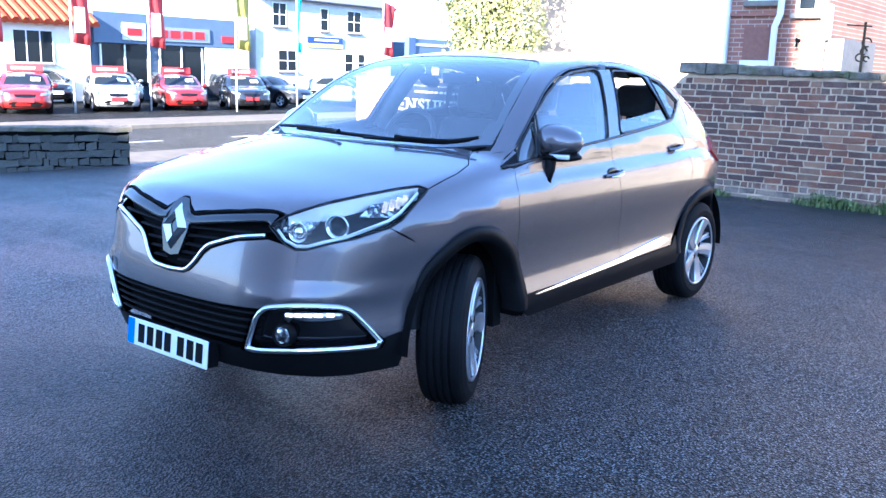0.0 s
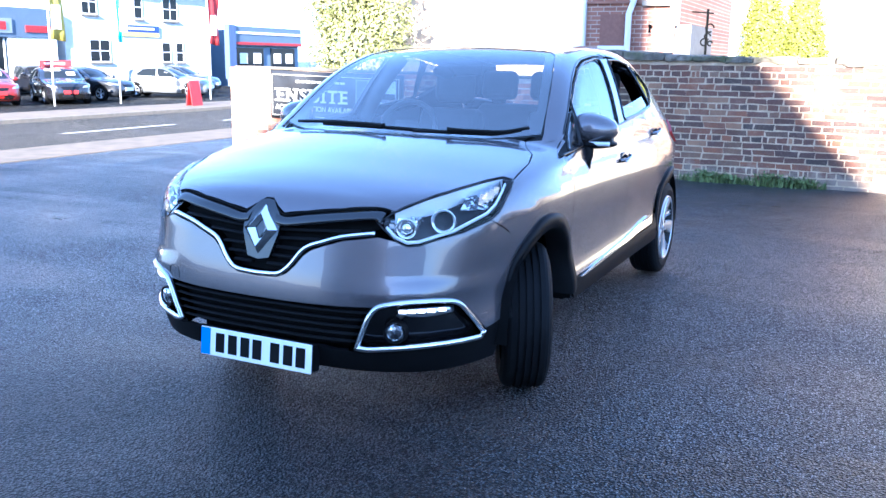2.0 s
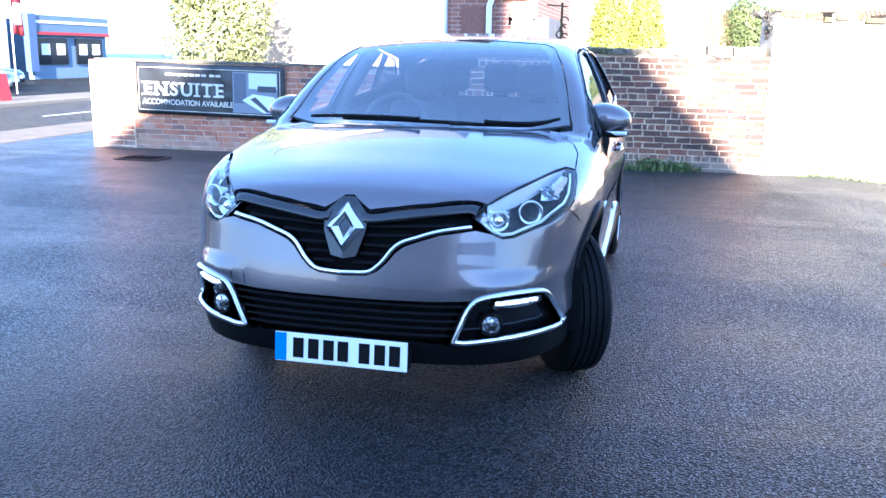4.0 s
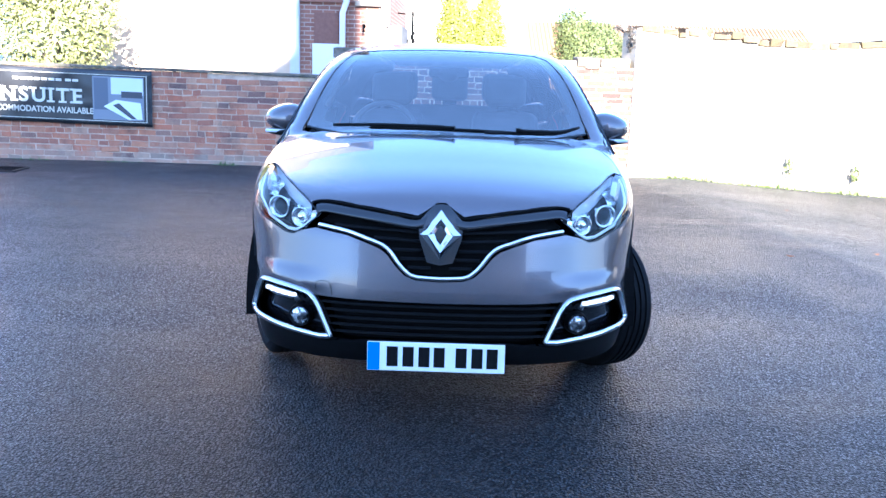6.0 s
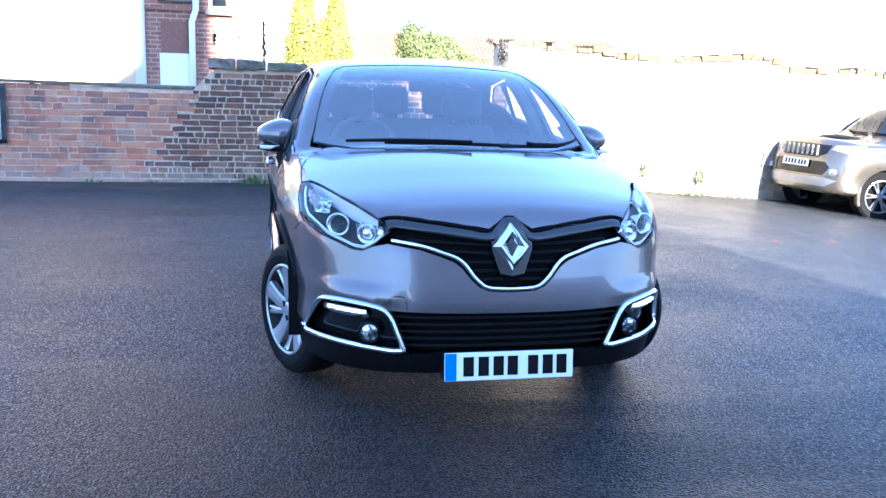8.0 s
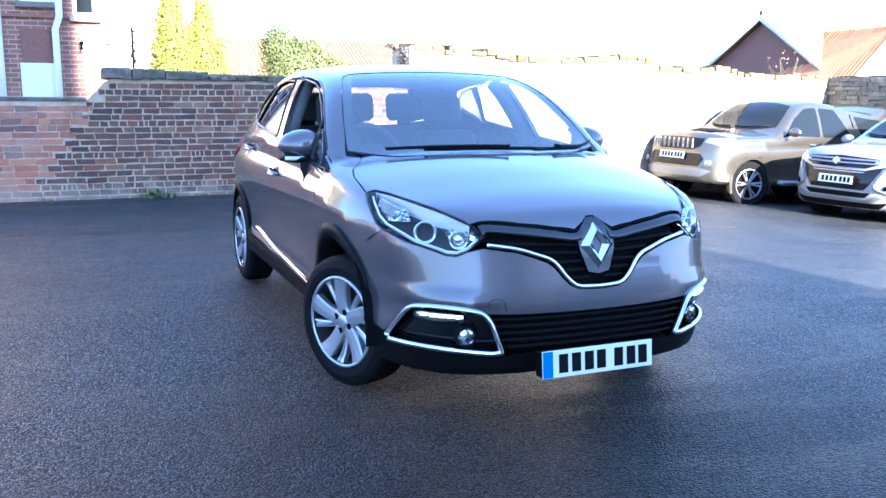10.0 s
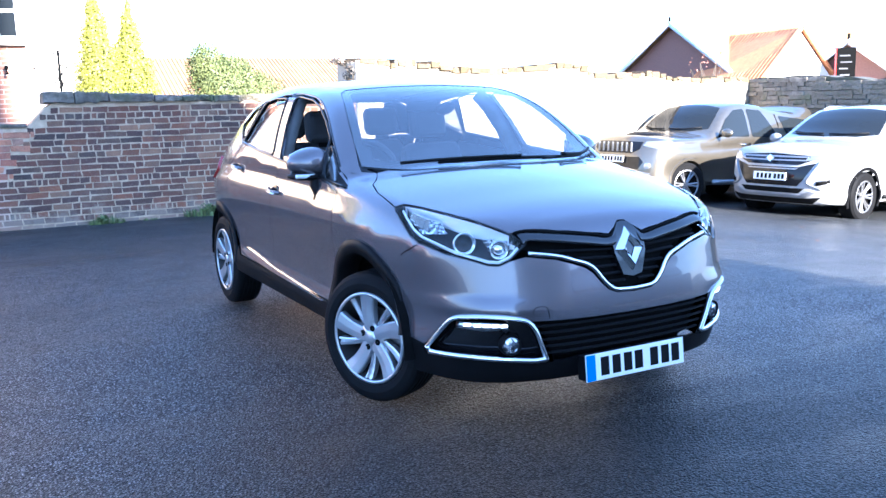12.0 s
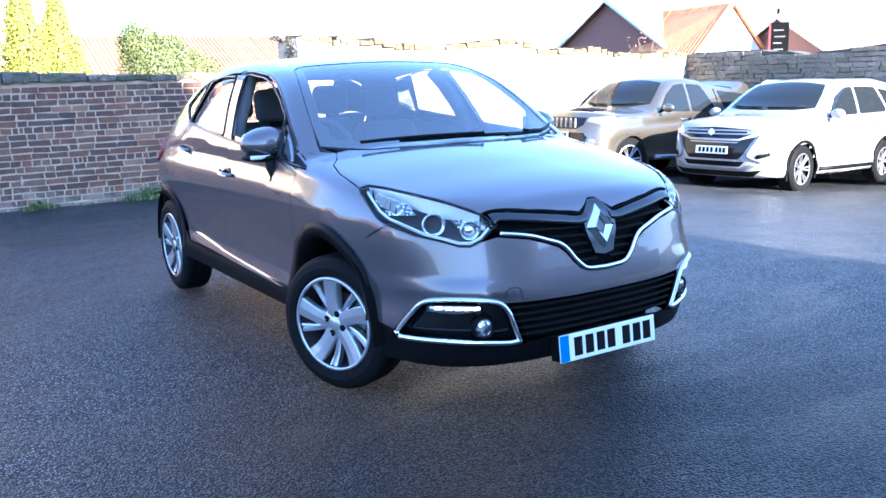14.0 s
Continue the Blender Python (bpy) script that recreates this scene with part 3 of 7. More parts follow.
for k in range(5):
    z = 0.372 + 0.0285 * k
    w = 0.405 + 0.055 * k / 4
    line = [F(x, z) + np.array((0, 0.014, 0)) for x in np.linspace(-w, w, 25)]
    tube("grille_slat", line, 0.005, RUBBER, car, sides=6, flat=2.0)

# upper grille
panel("upper_grille_backing", skin(mirrored(BONNET_FRONT + [F(0.462, 0.808), F(0.47, 0.78)] + STRIP[::-1][1:]), (0, -1, 0), NOSE_O, out=-0.045, flange=0), PIT, car)
for k in range(5):
    z = 0.632 + 0.032 * k
    w = (0.12, 0.15, 0.18, 0.25, 0.40)[k]
    for s in (1, -1):
        x0 = (0.035, 0.055, 0.07, 0.075, 0.075)[k]
        line = [F(x, z - 0.0 + 0.045 * max(0, x - 0.05) * (k > 2)) * np.array((s, 1, 1)) + np.array((0, 0.016, 0)) for x in np.linspace(x0, w, 10)]
        tube("grille_slat", line, 0.006, RUBBER, car, sides=6, flat=1.8)
band_low = [F(0.07, 0.775), F(0.10, 0.772), F(0.2, 0.786), F(0.33, 0.805), F(0.455, 0.818)]


def along(line, n):
    """n places at even steps along a polyline."""
    p = np.array(line)
    d = np.concatenate([[0], np.cumsum(np.linalg.norm(np.diff(p, axis=0), axis=1))])
    return np.stack([np.interp(np.linspace(0, d[-1], n), d, p[:, k]) for k in range(3)], -1)


bar_top = along(rounded([T(0.045, -0.711), T(0.087, -0.728), T(0.184, -0.716), T(0.317, -0.689), T(0.442, -0.644), T(0.482, -0.636)], 0.01), 26)
bar_low = along(rounded(band_low + [F(0.472, 0.803)], 0.01), 26)
sect = []
for u, bulge, sink in ((0.0, -0.010, 0.012), (0.04, -0.002, 0.003), (0.12, 0.006, 0.0), (0.35, 0.011, 0.0), (0.65, 0.013, 0.0), (0.86, 0.010, 0.0), (0.96, 0.003, 0.0), (1.0, -0.008, 0.0), (1.0, -0.05, 0.0)):
    sect.append(bar_top * (1 - u) + bar_low * u + np.array((0, -bulge, -0.006 * (1 - u) - sink)))
bar_f = [(r * 26 + i, r * 26 + i + 1, (r + 1) * 26 + i + 1, (r + 1) * 26 + i) for r in range(8) for i in range(25)]
for s in (1, -1):
    put("grille_bar", np.vstack(sect) * np.array((s, 1, 1)), bar_f if s < 0 else [f[::-1] for f in bar_f], BAR, car, "gloss black upper grille bar", smooth=True)
gap_line = rounded([p + np.array((0, -0.001, -0.004)) for p in BONNET_FRONT[1:] + [T(0.49, -0.634)]], 0.015)
tube("bonnet_gap", [p * np.array((-1, 1, 1)) for p in gap_line[::-1]] + gap_line, 0.0055, PIT, car, sides=6)
hexa = [F(0, 0.868), F(0.03, 0.864), F(0.085, 0.805), F(0.082, 0.745), F(0.05, 0.655), F(0, 0.645)]
panel("badge_mount", skin(mirrored(hexa), (0, -1, 0), NOSE_O, out=0.004, step=0.02, flange=0.05), BAR, car)
strip = rounded(STRIP, 0.015)
strip = [p * np.array((-1, 1, 1)) for p in strip[::-1]] + strip[1:]
tube("chrome_strip", [p + np.array((0, -0.002, 0)) for p in strip], 0.0095, CHROME, car, "bright chrome grille strip", flat=1.0)

# diamond badge as a plain shape
bm = bmesh.new()
quad = [(0, 0.846), (0.076, 0.759), (0, 0.668), (-0.076, 0.759)]
hole = [(0, 0.796), (0.023, 0.762), (0, 0.722), (-0.023, 0.762)]
base = [F(x, z) for x, z in quad]
inn = [F(x, z) for x, z in hole]
o1 = [bm.verts.new(p + np.array((0, -0.006, 0))) for p in base]
mid = [bm.verts.new(0.45 * p + 0.55 * q + np.array((0, -0.026, 0))) for p, q in zip(base, inn)]
i1 = [bm.verts.new(q + np.array((0, -0.008, 0))) for q in inn]
for i in range(4):
    j = (i + 1) % 4
    bm.faces.new((o1[i], o1[j], mid[j], mid[i]))
    bm.faces.new((mid[i], mid[j], i1[j], i1[i]))
part("badge", bm, CHROME, car, "plain chrome diamond badge")

# headlamps
for s in (1, -1):
    sc = np.array((s, 1, 1))
    outline = HEAD_TOP + HEAD_LOW

    def side_of(d):
        return d if s > 0 else flip(d)
    lamp = panel("headlamp", side_of(skin(outline, DIAG, (0, 0, 0.2), out=-0.062, step=0.02, flange=-0.05)), LAMPGREY, car, "clear headlamp with chrome reflectors")
    panel("lens", side_of(skin(outline, DIAG, (0, 0, 0.2), out=0.001, step=0.02, flange=0.0, gap=0.004)), LENS, lamp)

    def on(x, z, out):
        p = F(x, z)
        return (p + normals(p[None])[0] * out) * sc
    tube("lamp_seal", [p * sc for p in even(outline, 0.02)], 0.0028, GLOSS, lamp, closed=True)
    tube("light_guide", [on(x, z, -0.018) for x, z in ((0.492, 0.80), (0.53, 0.763), (0.57, 0.742), (0.605, 0.744), (0.65, 0.761), (0.70, 0.778))] + [(S(y, z) - np.array((0.022, 0, 0))) * sc for y, z in ((-0.36, 0.822), (-0.30, 0.85), (-0.235, 0.89), (-0.19, 0.913))], 0.0068, AMBER, lamp, "white light guide", flat=0.7)
    eyebrow = [p for p in rounded(HEAD_TOP[1:6], 0.03)]
    bm = bmesh.new()
    up = [bm.verts.new((p + normals(p[None])[0] * -0.012) * sc) for p in eyebrow]
    dn = [bm.verts.new((p + normals(p[None])[0] * -0.03 + np.array((0.004, -0.006, -0.030 - 0.016 * math.sin(math.pi * i / (len(eyebrow) - 1))))) * sc) for i, p in enumerate(eyebrow)]
    for i in range(len(eyebrow) - 1):
        bm.faces.new((up[i], up[i + 1], dn[i + 1], dn[i]))
    part("eyebrow", bm, BRIGHT, lamp, "silver upper lamp trim", smooth=True)
    for cx, cz, r, nm in ((0.672, 0.832, 0.046, "projector"), (0.562, 0.808, 0.038, "reflector")):
        c = on(cx, cz, -0.052)
        aim = pose(*c, 0, 0, -90) @ pose(0, 0, 0, 0, 0, s * 22)
        bm = bmesh.new()
        add_lathe(bm, [(r * 0.62, -0.03), (r * 0.8, 0.0), (r, 0.022), (r * 1.02, 0.03), (r * 0.9, 0.031), (r * 0.72, 0.012)], 32, Matrix(aim))
        ring = part(nm, bm, MIRRORED, lamp, "chrome %s bowl" % nm, smooth=True)
        bm = bmesh.new()
        add_lathe(bm, [(r * 0.70, 0.004), (r * 0.6, 0.018), (r * 0.4, 0.027), (r * 0.2, 0.031), (0.0005, 0.032)], 28, Matrix(aim))
        part("bulb_lens", bm, LENS if nm == "projector" else CHROME, ring, smooth=True)
        if nm == "projector":
            bm = bmesh.new()
            add_lathe(bm, [(r * 0.70, 0.003), (r * 0.3, -0.012), (0.0005, -0.014)], 24, Matrix(aim))
            part("bowl_floor", bm, LAMPGREY, ring, smooth=True)
    # reflector bowls, glints painted in their colour: inner lobe and outer corner
    inner_lobe = [F(0.482, 0.803), F(0.512, 0.838), F(0.572, 0.872), F(0.630, 0.874), F(0.628, 0.81), F(0.604, 0.770), F(0.57, 0.755), F(0.53, 0.772)]
    panel("inner_bowl", side_of(skin(inner_lobe, DIAG, (0, 0, 0.2), out=-0.054, step=0.015, flange=0.0)), FACET, lamp, "chrome bowl with painted facet glints")
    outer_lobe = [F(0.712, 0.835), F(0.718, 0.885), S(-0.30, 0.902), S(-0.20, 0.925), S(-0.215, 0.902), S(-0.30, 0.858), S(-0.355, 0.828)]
    panel("outer_bowl", side_of(skin(outer_lobe, DIAG, (0, 0, 0.2), out=-0.045, step=0.02, flange=0.0)), FACET, lamp, "chrome bowl with painted facet glints")
    # faceted reflector beside the bulbs
    bm = bmesh.new()
    for i in range(5):
        for j in range(3):
            c = on(0.508 + 0.021 * i, 0.79 + 0.02 * j + 0.004 * i, -0.045 + 0.006 * ((i + j) % 2))
            add_box(bm, -0.009, 0.009, -0.004, 0.004, -0.009, 0.009, pose(*c, random.uniform(-25, 25), random.uniform(-20, 20), s * random.uniform(0, 35)))
    part("facets", bm, MIRRORED, lamp, "faceted chrome reflector")
    bm = bmesh.new()
    for i in range(4):
        c = (S(-0.33 + 0.03 * i, 0.87 + 0.006 * i) - np.array((0.05, 0, 0))) * sc
        add_box(bm, -0.01, 0.01, -0.014, 0.014, -0.022, 0.022, pose(*c, 0, 12, s * 40))
    part("side_reflector", bm, MIRRORED, lamp)

# tow-eye cover
cover = [F(-0.405, 0.518), F(-0.412, 0.556), F(-0.425, 0.566), F(-0.455, 0.566), F(-0.468, 0.556), F(-0.470, 0.53)]
tube("tow_eye_cover", [p + np.array((0, -0.0005, 0)) for p in rounded(cover, 0.008)], 0.0017, GLOSS, car, sides=5)

# fog lamp surrounds
for s in (1, -1):
    sc = np.array((s, 1, 1))

    def side_of(d):
        return d if s > 0 else flip(d)
    surround = panel("fog_lamp_unit", side_of(skin(FOG, DIAG, DIAG_O, out=-0.05, step=0.025, gap=0.0, flange=-0.048)), GLOSS, car, "gloss black fog lamp recess with chrome surround")
    fr = [p for p in rounded(FOG[:10], 0.015)]
    tube("chrome_frame", [(p + normals(p[None])[0] * 0.002) * sc for p in fr], 0.0095, SATIN, surround, "satin chrome frame", flat=1.0)
    tube("chrome_edge", [(p + normals(p[None])[0] * 0.011) * sc for p in fr], 0.005, CHROME, surround)
    fl = [FOG[9], FOG[10]] + rounded([FOG[10], FOG[11], FOG[12], FOG[13], FOG[0]], 0.02)
    tube("chrome_bar", [(p + np.array((0, 0, 0.008)) + normals(p[None])[0] * 0.004) * sc for p in fl], 0.0125, CHROME, surround, "bright chrome lower bar")
    c = (F(0.540, 0.411) + np.array((0, 0.012, 0))) * sc
    aim = pose(*c, 0, 0, -90 + s * 12)
    bm = bmesh.new()
    add_lathe(bm, [(0.046, -0.03), (0.043, 0.0), (0.041, 0.006), (0.037, -0.004)], 28, Matrix(aim))
    fog = part("fog_lamp", bm, CLAD, surround, smooth=True)
    bm = bmesh.new()
    add_lathe(bm, [(0.038, -0.02), (0.037, -0.002), (0.029, 0.006), (0.013, 0.01), (0.0005, 0.011)], 28, Matrix(aim))
    # the fog lens takes the same colour with painted glints
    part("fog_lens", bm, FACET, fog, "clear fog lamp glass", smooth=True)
    rail = [F(x, 0.488 - 0.02 * (x < 0.56)) for x in np.linspace(0.548, 0.70, 12)]
    tube("lamp_shelf", [(p + np.array((0.0, 0.030, -0.002))) * sc for p in rail], [0.020 * (0.5 + 0.5 * math.sin(math.pi * (i + 0.7) / 13)) for i in range(12)], SATIN, surround, "silver lamp tray", flat=0.5)
    for i in range(5):
        p = rail[1 + 2 * i] * 0.5 + rail[2 + 2 * i] * 0.5
        bm = bmesh.new()
        add_box(bm, -0.0150, 0.0150, -0.006, 0.006, -0.0062, 0.0062)
        led = part("running_lamp", bm, GLOW, surround, "white daytime running lamp", bevel=0.003)
        led.matrix_basis = pose(*((p + np.array((0, 0.010, 0.004))) * sc), 0, 0, s * (12 + 7 * i))

# number plate with plain bars in place of its characters
plate = boxed("number_plate", (-0.26, 0.26, -0.006, 0.0, -0.0555, 0.0555), PLATE, car, "white number plate with blue end band", bevel=0.003)
pm = pose(-0.004, -0.808, 0.297, -6, 0, 0)
plate.matrix_basis = pm
boxed("blue_band", (-0.258, -0.213, -0.0075, -0.006, -0.053, 0.053), BLUE, plate)
for x in (-0.165, -0.105, -0.045, 0.012, 0.095, 0.155, 0.212):
    boxed("dark_bar", (x - 0.021, x + 0.021, -0.0075, -0.006, -0.038, 0.038), INK, plate)
boxed("plate_backing", (-0.26, 0.26, 0.001, 0.05, -0.05, 0.05), CLAD, plate)

# glass
edge = [T(0, 0.100), T(0.25, 0.140), T(0.48, 0.245), T(0.61, 0.335), T(0.69, 0.390)] + SCREEN_SIDE[2:] + [T(0.25, 1.047), T(0, 1.040)]
SCREEN_WAY, SCREEN_O = (0, -0.62, 0.78), (0, 0.9, 0.75)
panel("windscreen", skin(mirrored(edge), SCREEN_WAY, SCREEN_O, out=-0.003, step=0.05), SCREEN, car, "tinted windscreen reflecting the sky")
loop = np.array(mirrored(edge))
loop = even(loop, 0.04)
mid_ = np.array((0, 0.68, 1.22))
ins = []
for p in loop:
    q = p.copy()
    wide = 0.05 if p[1] > 0.5 else 0.085
    d = mid_ - p
    q = p + d / np.linalg.norm(d) * wide
    ins.append(q)
outer = lift(loop - np.array((0, -0.62, 0.78)) * 0.3, np.array((0, -0.622, 0.783)), out=-0.012)
inner = lift(np.array(ins) - np.array((0, -0.62, 0.78)) * 0.3, np.array((0, -0.622, 0.783)), out=-0.012)
k = len(loop)
put("screen_border", np.vstack([outer, inner]), [(i, (i + 1) % k, k + (i + 1) % k, k + i) for i in range(k)], GLOSS, car, "black windscreen border", smooth=True)
panel("cowl", skin(mirrored([T(0, 0.058), T(0.25, 0.098), T(0.48, 0.205), T(0.60, 0.302), T(0.665, 0.390), T(0.59, 0.350), T(0.48, 0.265), T(0.25, 0.160), T(0, 0.120)]), (0, 0, 1), TOP_O, out=-0.014, step=0.03), CLAD, car, "black scuttle panel")


def window(name, pts, mat, out=-0.006, label=""):
    return skin(flank(pts), (1, 0, 0), SIDE_O, out=out, gap=0.0, flange=0.004, step=0.05)


def soft(pts, tight=0.03):
    """A closed outline with its corners rounded."""
    out = []
    n = len(pts)
    for i in range(n):
        a, b, d = (np.array(pts[(i + k) % n], float) for k in (-1, 0, 1))
        r1, r2 = min(tight, 0.45 * np.linalg.norm(a - b)), min(tight, 0.45 * np.linalg.norm(d - b))
        p, q = b + (a - b) / np.linalg.norm(a - b) * r1, b + (d - b) / np.linalg.norm(d - b) * r2
        out += [tuple((1 - t) ** 2 * p + 2 * t * (1 - t) * b + t * t * q) for t in (0, 0.25, 0.5, 0.75, 1)]
    return out


FRONT_WIN = soft([(0.575, 1.012), (0.655, 1.195), (0.80, 1.278), (0.955, 1.345), (1.10, 1.383), (1.33, 1.406), (1.375, 1.39), (1.222, 1.064)])
QUARTER = soft([(0.40, 0.995), (0.47, 1.062), (0.62, 1.168), (0.56, 1.01)])
REAR_WIN = soft([(1.352, 1.084), (1.505, 1.398), (1.70, 1.398), (1.86, 1.375), (1.985, 1.135), (1.70, 1.108)])
BACK_WIN = soft([(1.935, 1.366), (2.10, 1.335), (2.27, 1.232), (2.04, 1.142), (1.995, 1.138)])
# the driver's window is lowered, the other three doors' are closed but for the nearside rear
panel("door_window", window("", FRONT_WIN, SIDEGLASS), SIDEGLASS, car)
panel("door_window", flip(window("", [(0.575, 1.012), (0.59, 1.05), (1.232, 1.088), (1.222, 1.064)], SIDEGLASS)), SIDEGLASS, car, "driver's window wound down")
panel("door_window", window("", [(1.352, 1.084), (1.385, 1.145), (1.955, 1.195), (1.985, 1.135), (1.70, 1.108)], SIDEGLASS), SIDEGLASS, car, "rear window half wound down")
panel("door_window", flip(window("", REAR_WIN, SIDEGLASS)), SIDEGLASS, car)
pair("quarter_window", window("", QUARTER, SIDEGLASS), SIDEGLASS, car)
pair("back_window", window("", BACK_WIN, DARKGLASS), DARKGLASS, car)


def frame_of(loop_pts, radius, mat, name, sc, out=0.0):
    path = [(p + np.array((out, 0, 0))) * np.array((sc, 1, 1)) for p in flank(even(np.array(loop_pts), 0.03))]
    tube(name, path, radius, mat, car, closed=True, sides=6)


for s in (1, -1):
    frame_of(FRONT_WIN, 0.0065, GLOSS, "window_seal", s)
    frame_of(QUARTER, 0.006, GLOSS, "window_seal", s)
    frame_of(REAR_WIN, 0.0065, GLOSS, "window_seal", s)
    frame_of(BACK_WIN, 0.005, GLOSS, "window_seal", s)


for s in (1, -1):
    tube("frame_rubber", [(p - np.array((0.008, 0, 0))) * np.array((s, 1, 1)) for p in rounded(DLO_TOP[1:], 0.04)], 0.007, GLOSS, car)


def strip_panel(pts, out=0.0):
    return skin(flank(pts), (1, 0, 0), SIDE_O, out=out, gap=0.0, step=0.03)


pair("door_pillar_cover", strip_panel([(1.222, 1.064), (1.378, 1.40), (1.50, 1.405), (1.348, 1.080)]), PAINT, car)
pair("mirror_base", strip_panel([(0.29, 0.984), (0.40, 1.035), (0.45, 1.055), (0.40, 0.997)]), CLAD, car)
pair("rear_pillar_cover", strip_panel([(1.865, 1.378), (1.93, 1.369), (1.992, 1.136), (1.985, 1.132)]), GLOSS, car)
belt = [S(y, z) for y, z in ((0.30, 0.982), (0.54, 1.005), (0.81, 1.034), (1.22, 1.064), (1.70, 1.104), (2.0, 1.132))]
for s in (1, -1):
    tube("belt_moulding", [(p + np.array((0.004, 0, 0))) * np.array((s, 1, 1)) for p in rounded(belt, 0.05)], 0.007, GLOSS, car)

# door trim and handles
CH = [(0.52, 0.400), (1.36, 0.440), (1.80, 0.478), (1.88, 0.484), (1.955, 0.458), (1.83, 0.437), (1.36, 0.417), (0.56, 0.394)]
pair("door_moulding", strip_panel(CH, 0.012), CHROME, car, "chrome lower door moulding")
for s in (1, -1):
    for y, z in ((1.215, 0.893), (2.0, 0.980)):
        c = S(y, z)
        cup = bmesh.new()
        bmesh.ops.create_uvsphere(cup, u_segments=20, v_segments=10, radius=1.0, matrix=Matrix.Translation(c * np.array((s, 1, 1)) - Vector((s * 0.004, 0, 0))) @ Matrix.Diagonal((0.007, 0.062, 0.032, 1)))
        cup = part("handle_cup", cup, GLOSS, car, smooth=True)
        path = [(c + np.array((d, dy, 0.25 * dy * 0.3))) * np.array((s, 1, 1)) for dy, d in ((-0.085, 0.004), (-0.06, 0.022), (-0.02, 0.032), (0.03, 0.032), (0.065, 0.024), (0.088, 0.004))]
        tube("door_handle", rounded(path, 0.01), 0.011, PAINT if s else CHROME, car, "grey door handle with chrome insert", flat=0.6)
        tube("handle_insert", [p + np.array((s * 0.006, 0, -0.007)) for p in rounded(path[1:5], 0.01)], 0.0055, CHROME, car, flat=0.6)

# mirrors
for s in (1, -1):
    bm = bmesh.new()
    bmesh.ops.create_uvsphere(bm, u_segments=32, v_segments=20, radius=1.0)
    for v in bm.verts:
        x, y, z = v.co
        y2 = y * (0.085 if y < 0 else 0.05)
        taper = 1 - 0.22 * x
        v.co = (x * 0.088, y2 + 0.02 * x, (0.066 * taper) * (abs(z) ** 0.8) * (1 if z > 0 else -0.86) + 0.012)
        if s < 0:
            v.co.x *= -1
    mirror = part("door_mirror", bm, PAINT, car, "metallic grey door mirror", smooth=True)
    mirror.matrix_basis = pose(s * 0.850, 0.70, 1.060, 0, 0, s * -6) @ Matrix.Scale(1.2, 4)
    bm = bmesh.new()
    add_tube(bm, [(s * -0.030, -0.02, -0.015), (s * -0.022, -0.035, -0.05), (s * -0.012, -0.05, -0.09), (s * -0.010, -0.06, -0.12), (s * -0.05, -0.07, -0.14)], [0.046, 0.040, 0.034, 0.030, 0.028], 12, flat=0.8)
    part("mirror_arm", bm, CLAD, mirror, "gloss black mirror arm", smooth=True)
    tube("mirror_indicator", [(s * x, -0.062 + 0.30 * (x + 0.02) ** 2 * 4, -0.038 + 0.1 * (x - 0.0) ** 2) for x in np.linspace(0.0, 0.082, 8)], 0.0085, AMBER, mirror, "clear indicator strip", flat=0.8)
    bm = bmesh.new()
    add_box(bm, -0.064, 0.064, 0.036, 0.048, -0.036, 0.052)
    part("mirror_glass", bm, CHROME, mirror, bevel=0.01)
    bm = bmesh.new()
    bmesh.ops.create_uvsphere(bm, u_segments=24, v_segments=8, radius=1.0)
    for v in bm.verts:
        v.co = (s * v.co.x * 0.088, v.co.y * (0.08 if v.co.y < 0 else 0.05) + 0.02 * v.co.x, v.co.z * 0.02 - 0.042)
    part("mirror_underside", bm, CLAD, mirror, smooth=True)

# wipers
for ax, pts in ((0, [(0.04, 0.175), (-0.02, 0.195), (-0.30, 0.265), (-0.54, 0.345)]), (1, [(0.33, 0.235), (0.42, 0.27), (0.55, 0.345), (0.645, 0.425)])):
    places = [T(x, y - 0.06) + np.array((0, -0.012, 0.03)) for x, y in pts]
    wiper = tube("wiper", rounded(places, 0.04), [0.012] + [0.008] * (len(rounded(places, 0.04)) - 1), CLAD, car, "black windscreen wiper")
blade = [T(x, y - 0.06) + np.array((0, -0.01, 0.016)) for x, y in ((0.34, 0.24), (0.12, 0.205), (-0.1, 0.22), (-0.36, 0.295))]
tube("wiper_blade", rounded(blade, 0.04), 0.009, CLAD, car)
blade = [T(x, y - 0.06) + np.array((0, -0.01, 0.014)) for x, y in ((0.18, 0.19), (0.36, 0.255), (0.52, 0.34), (0.61, 0.415))]
tube("wiper_blade", rounded(blade, 0.04), 0.007, CLAD, car)

# wheels
wheel = new("wheel")
wheel.parent = car
wheel["label"] = "silver ten-spoke alloy wheel with black tyre"
R_T, W_T = 0.326, 0.102
prof = [(0.222, -W_T + 0.012), (0.242, -W_T), (0.27, -W_T - 0.004), (0.30, -W_T + 0.006), (0.316, -W_T + 0.018), (0.322, -0.072)]
for g in (-0.045, -0.015, 0.015, 0.045):
    prof += [(R_T - 0.001, g - 0.006), (R_T - 0.010, g - 0.005), (R_T - 0.010, g + 0.005), (R_T - 0.001, g + 0.006)]
prof += [(0.322, 0.072), (0.316, W_T - 0.018), (0.30, W_T - 0.006), (0.27, W_T + 0.004), (0.242, W_T), (0.228, W_T - 0.010), (0.222, W_T - 0.03)]
bm = bmesh.new()
add_lathe(bm, prof, 72)
part("tyre", bm, RUBBER, wheel, "black road tyre", smooth=False, bevel=0)
bm = bmesh.new()
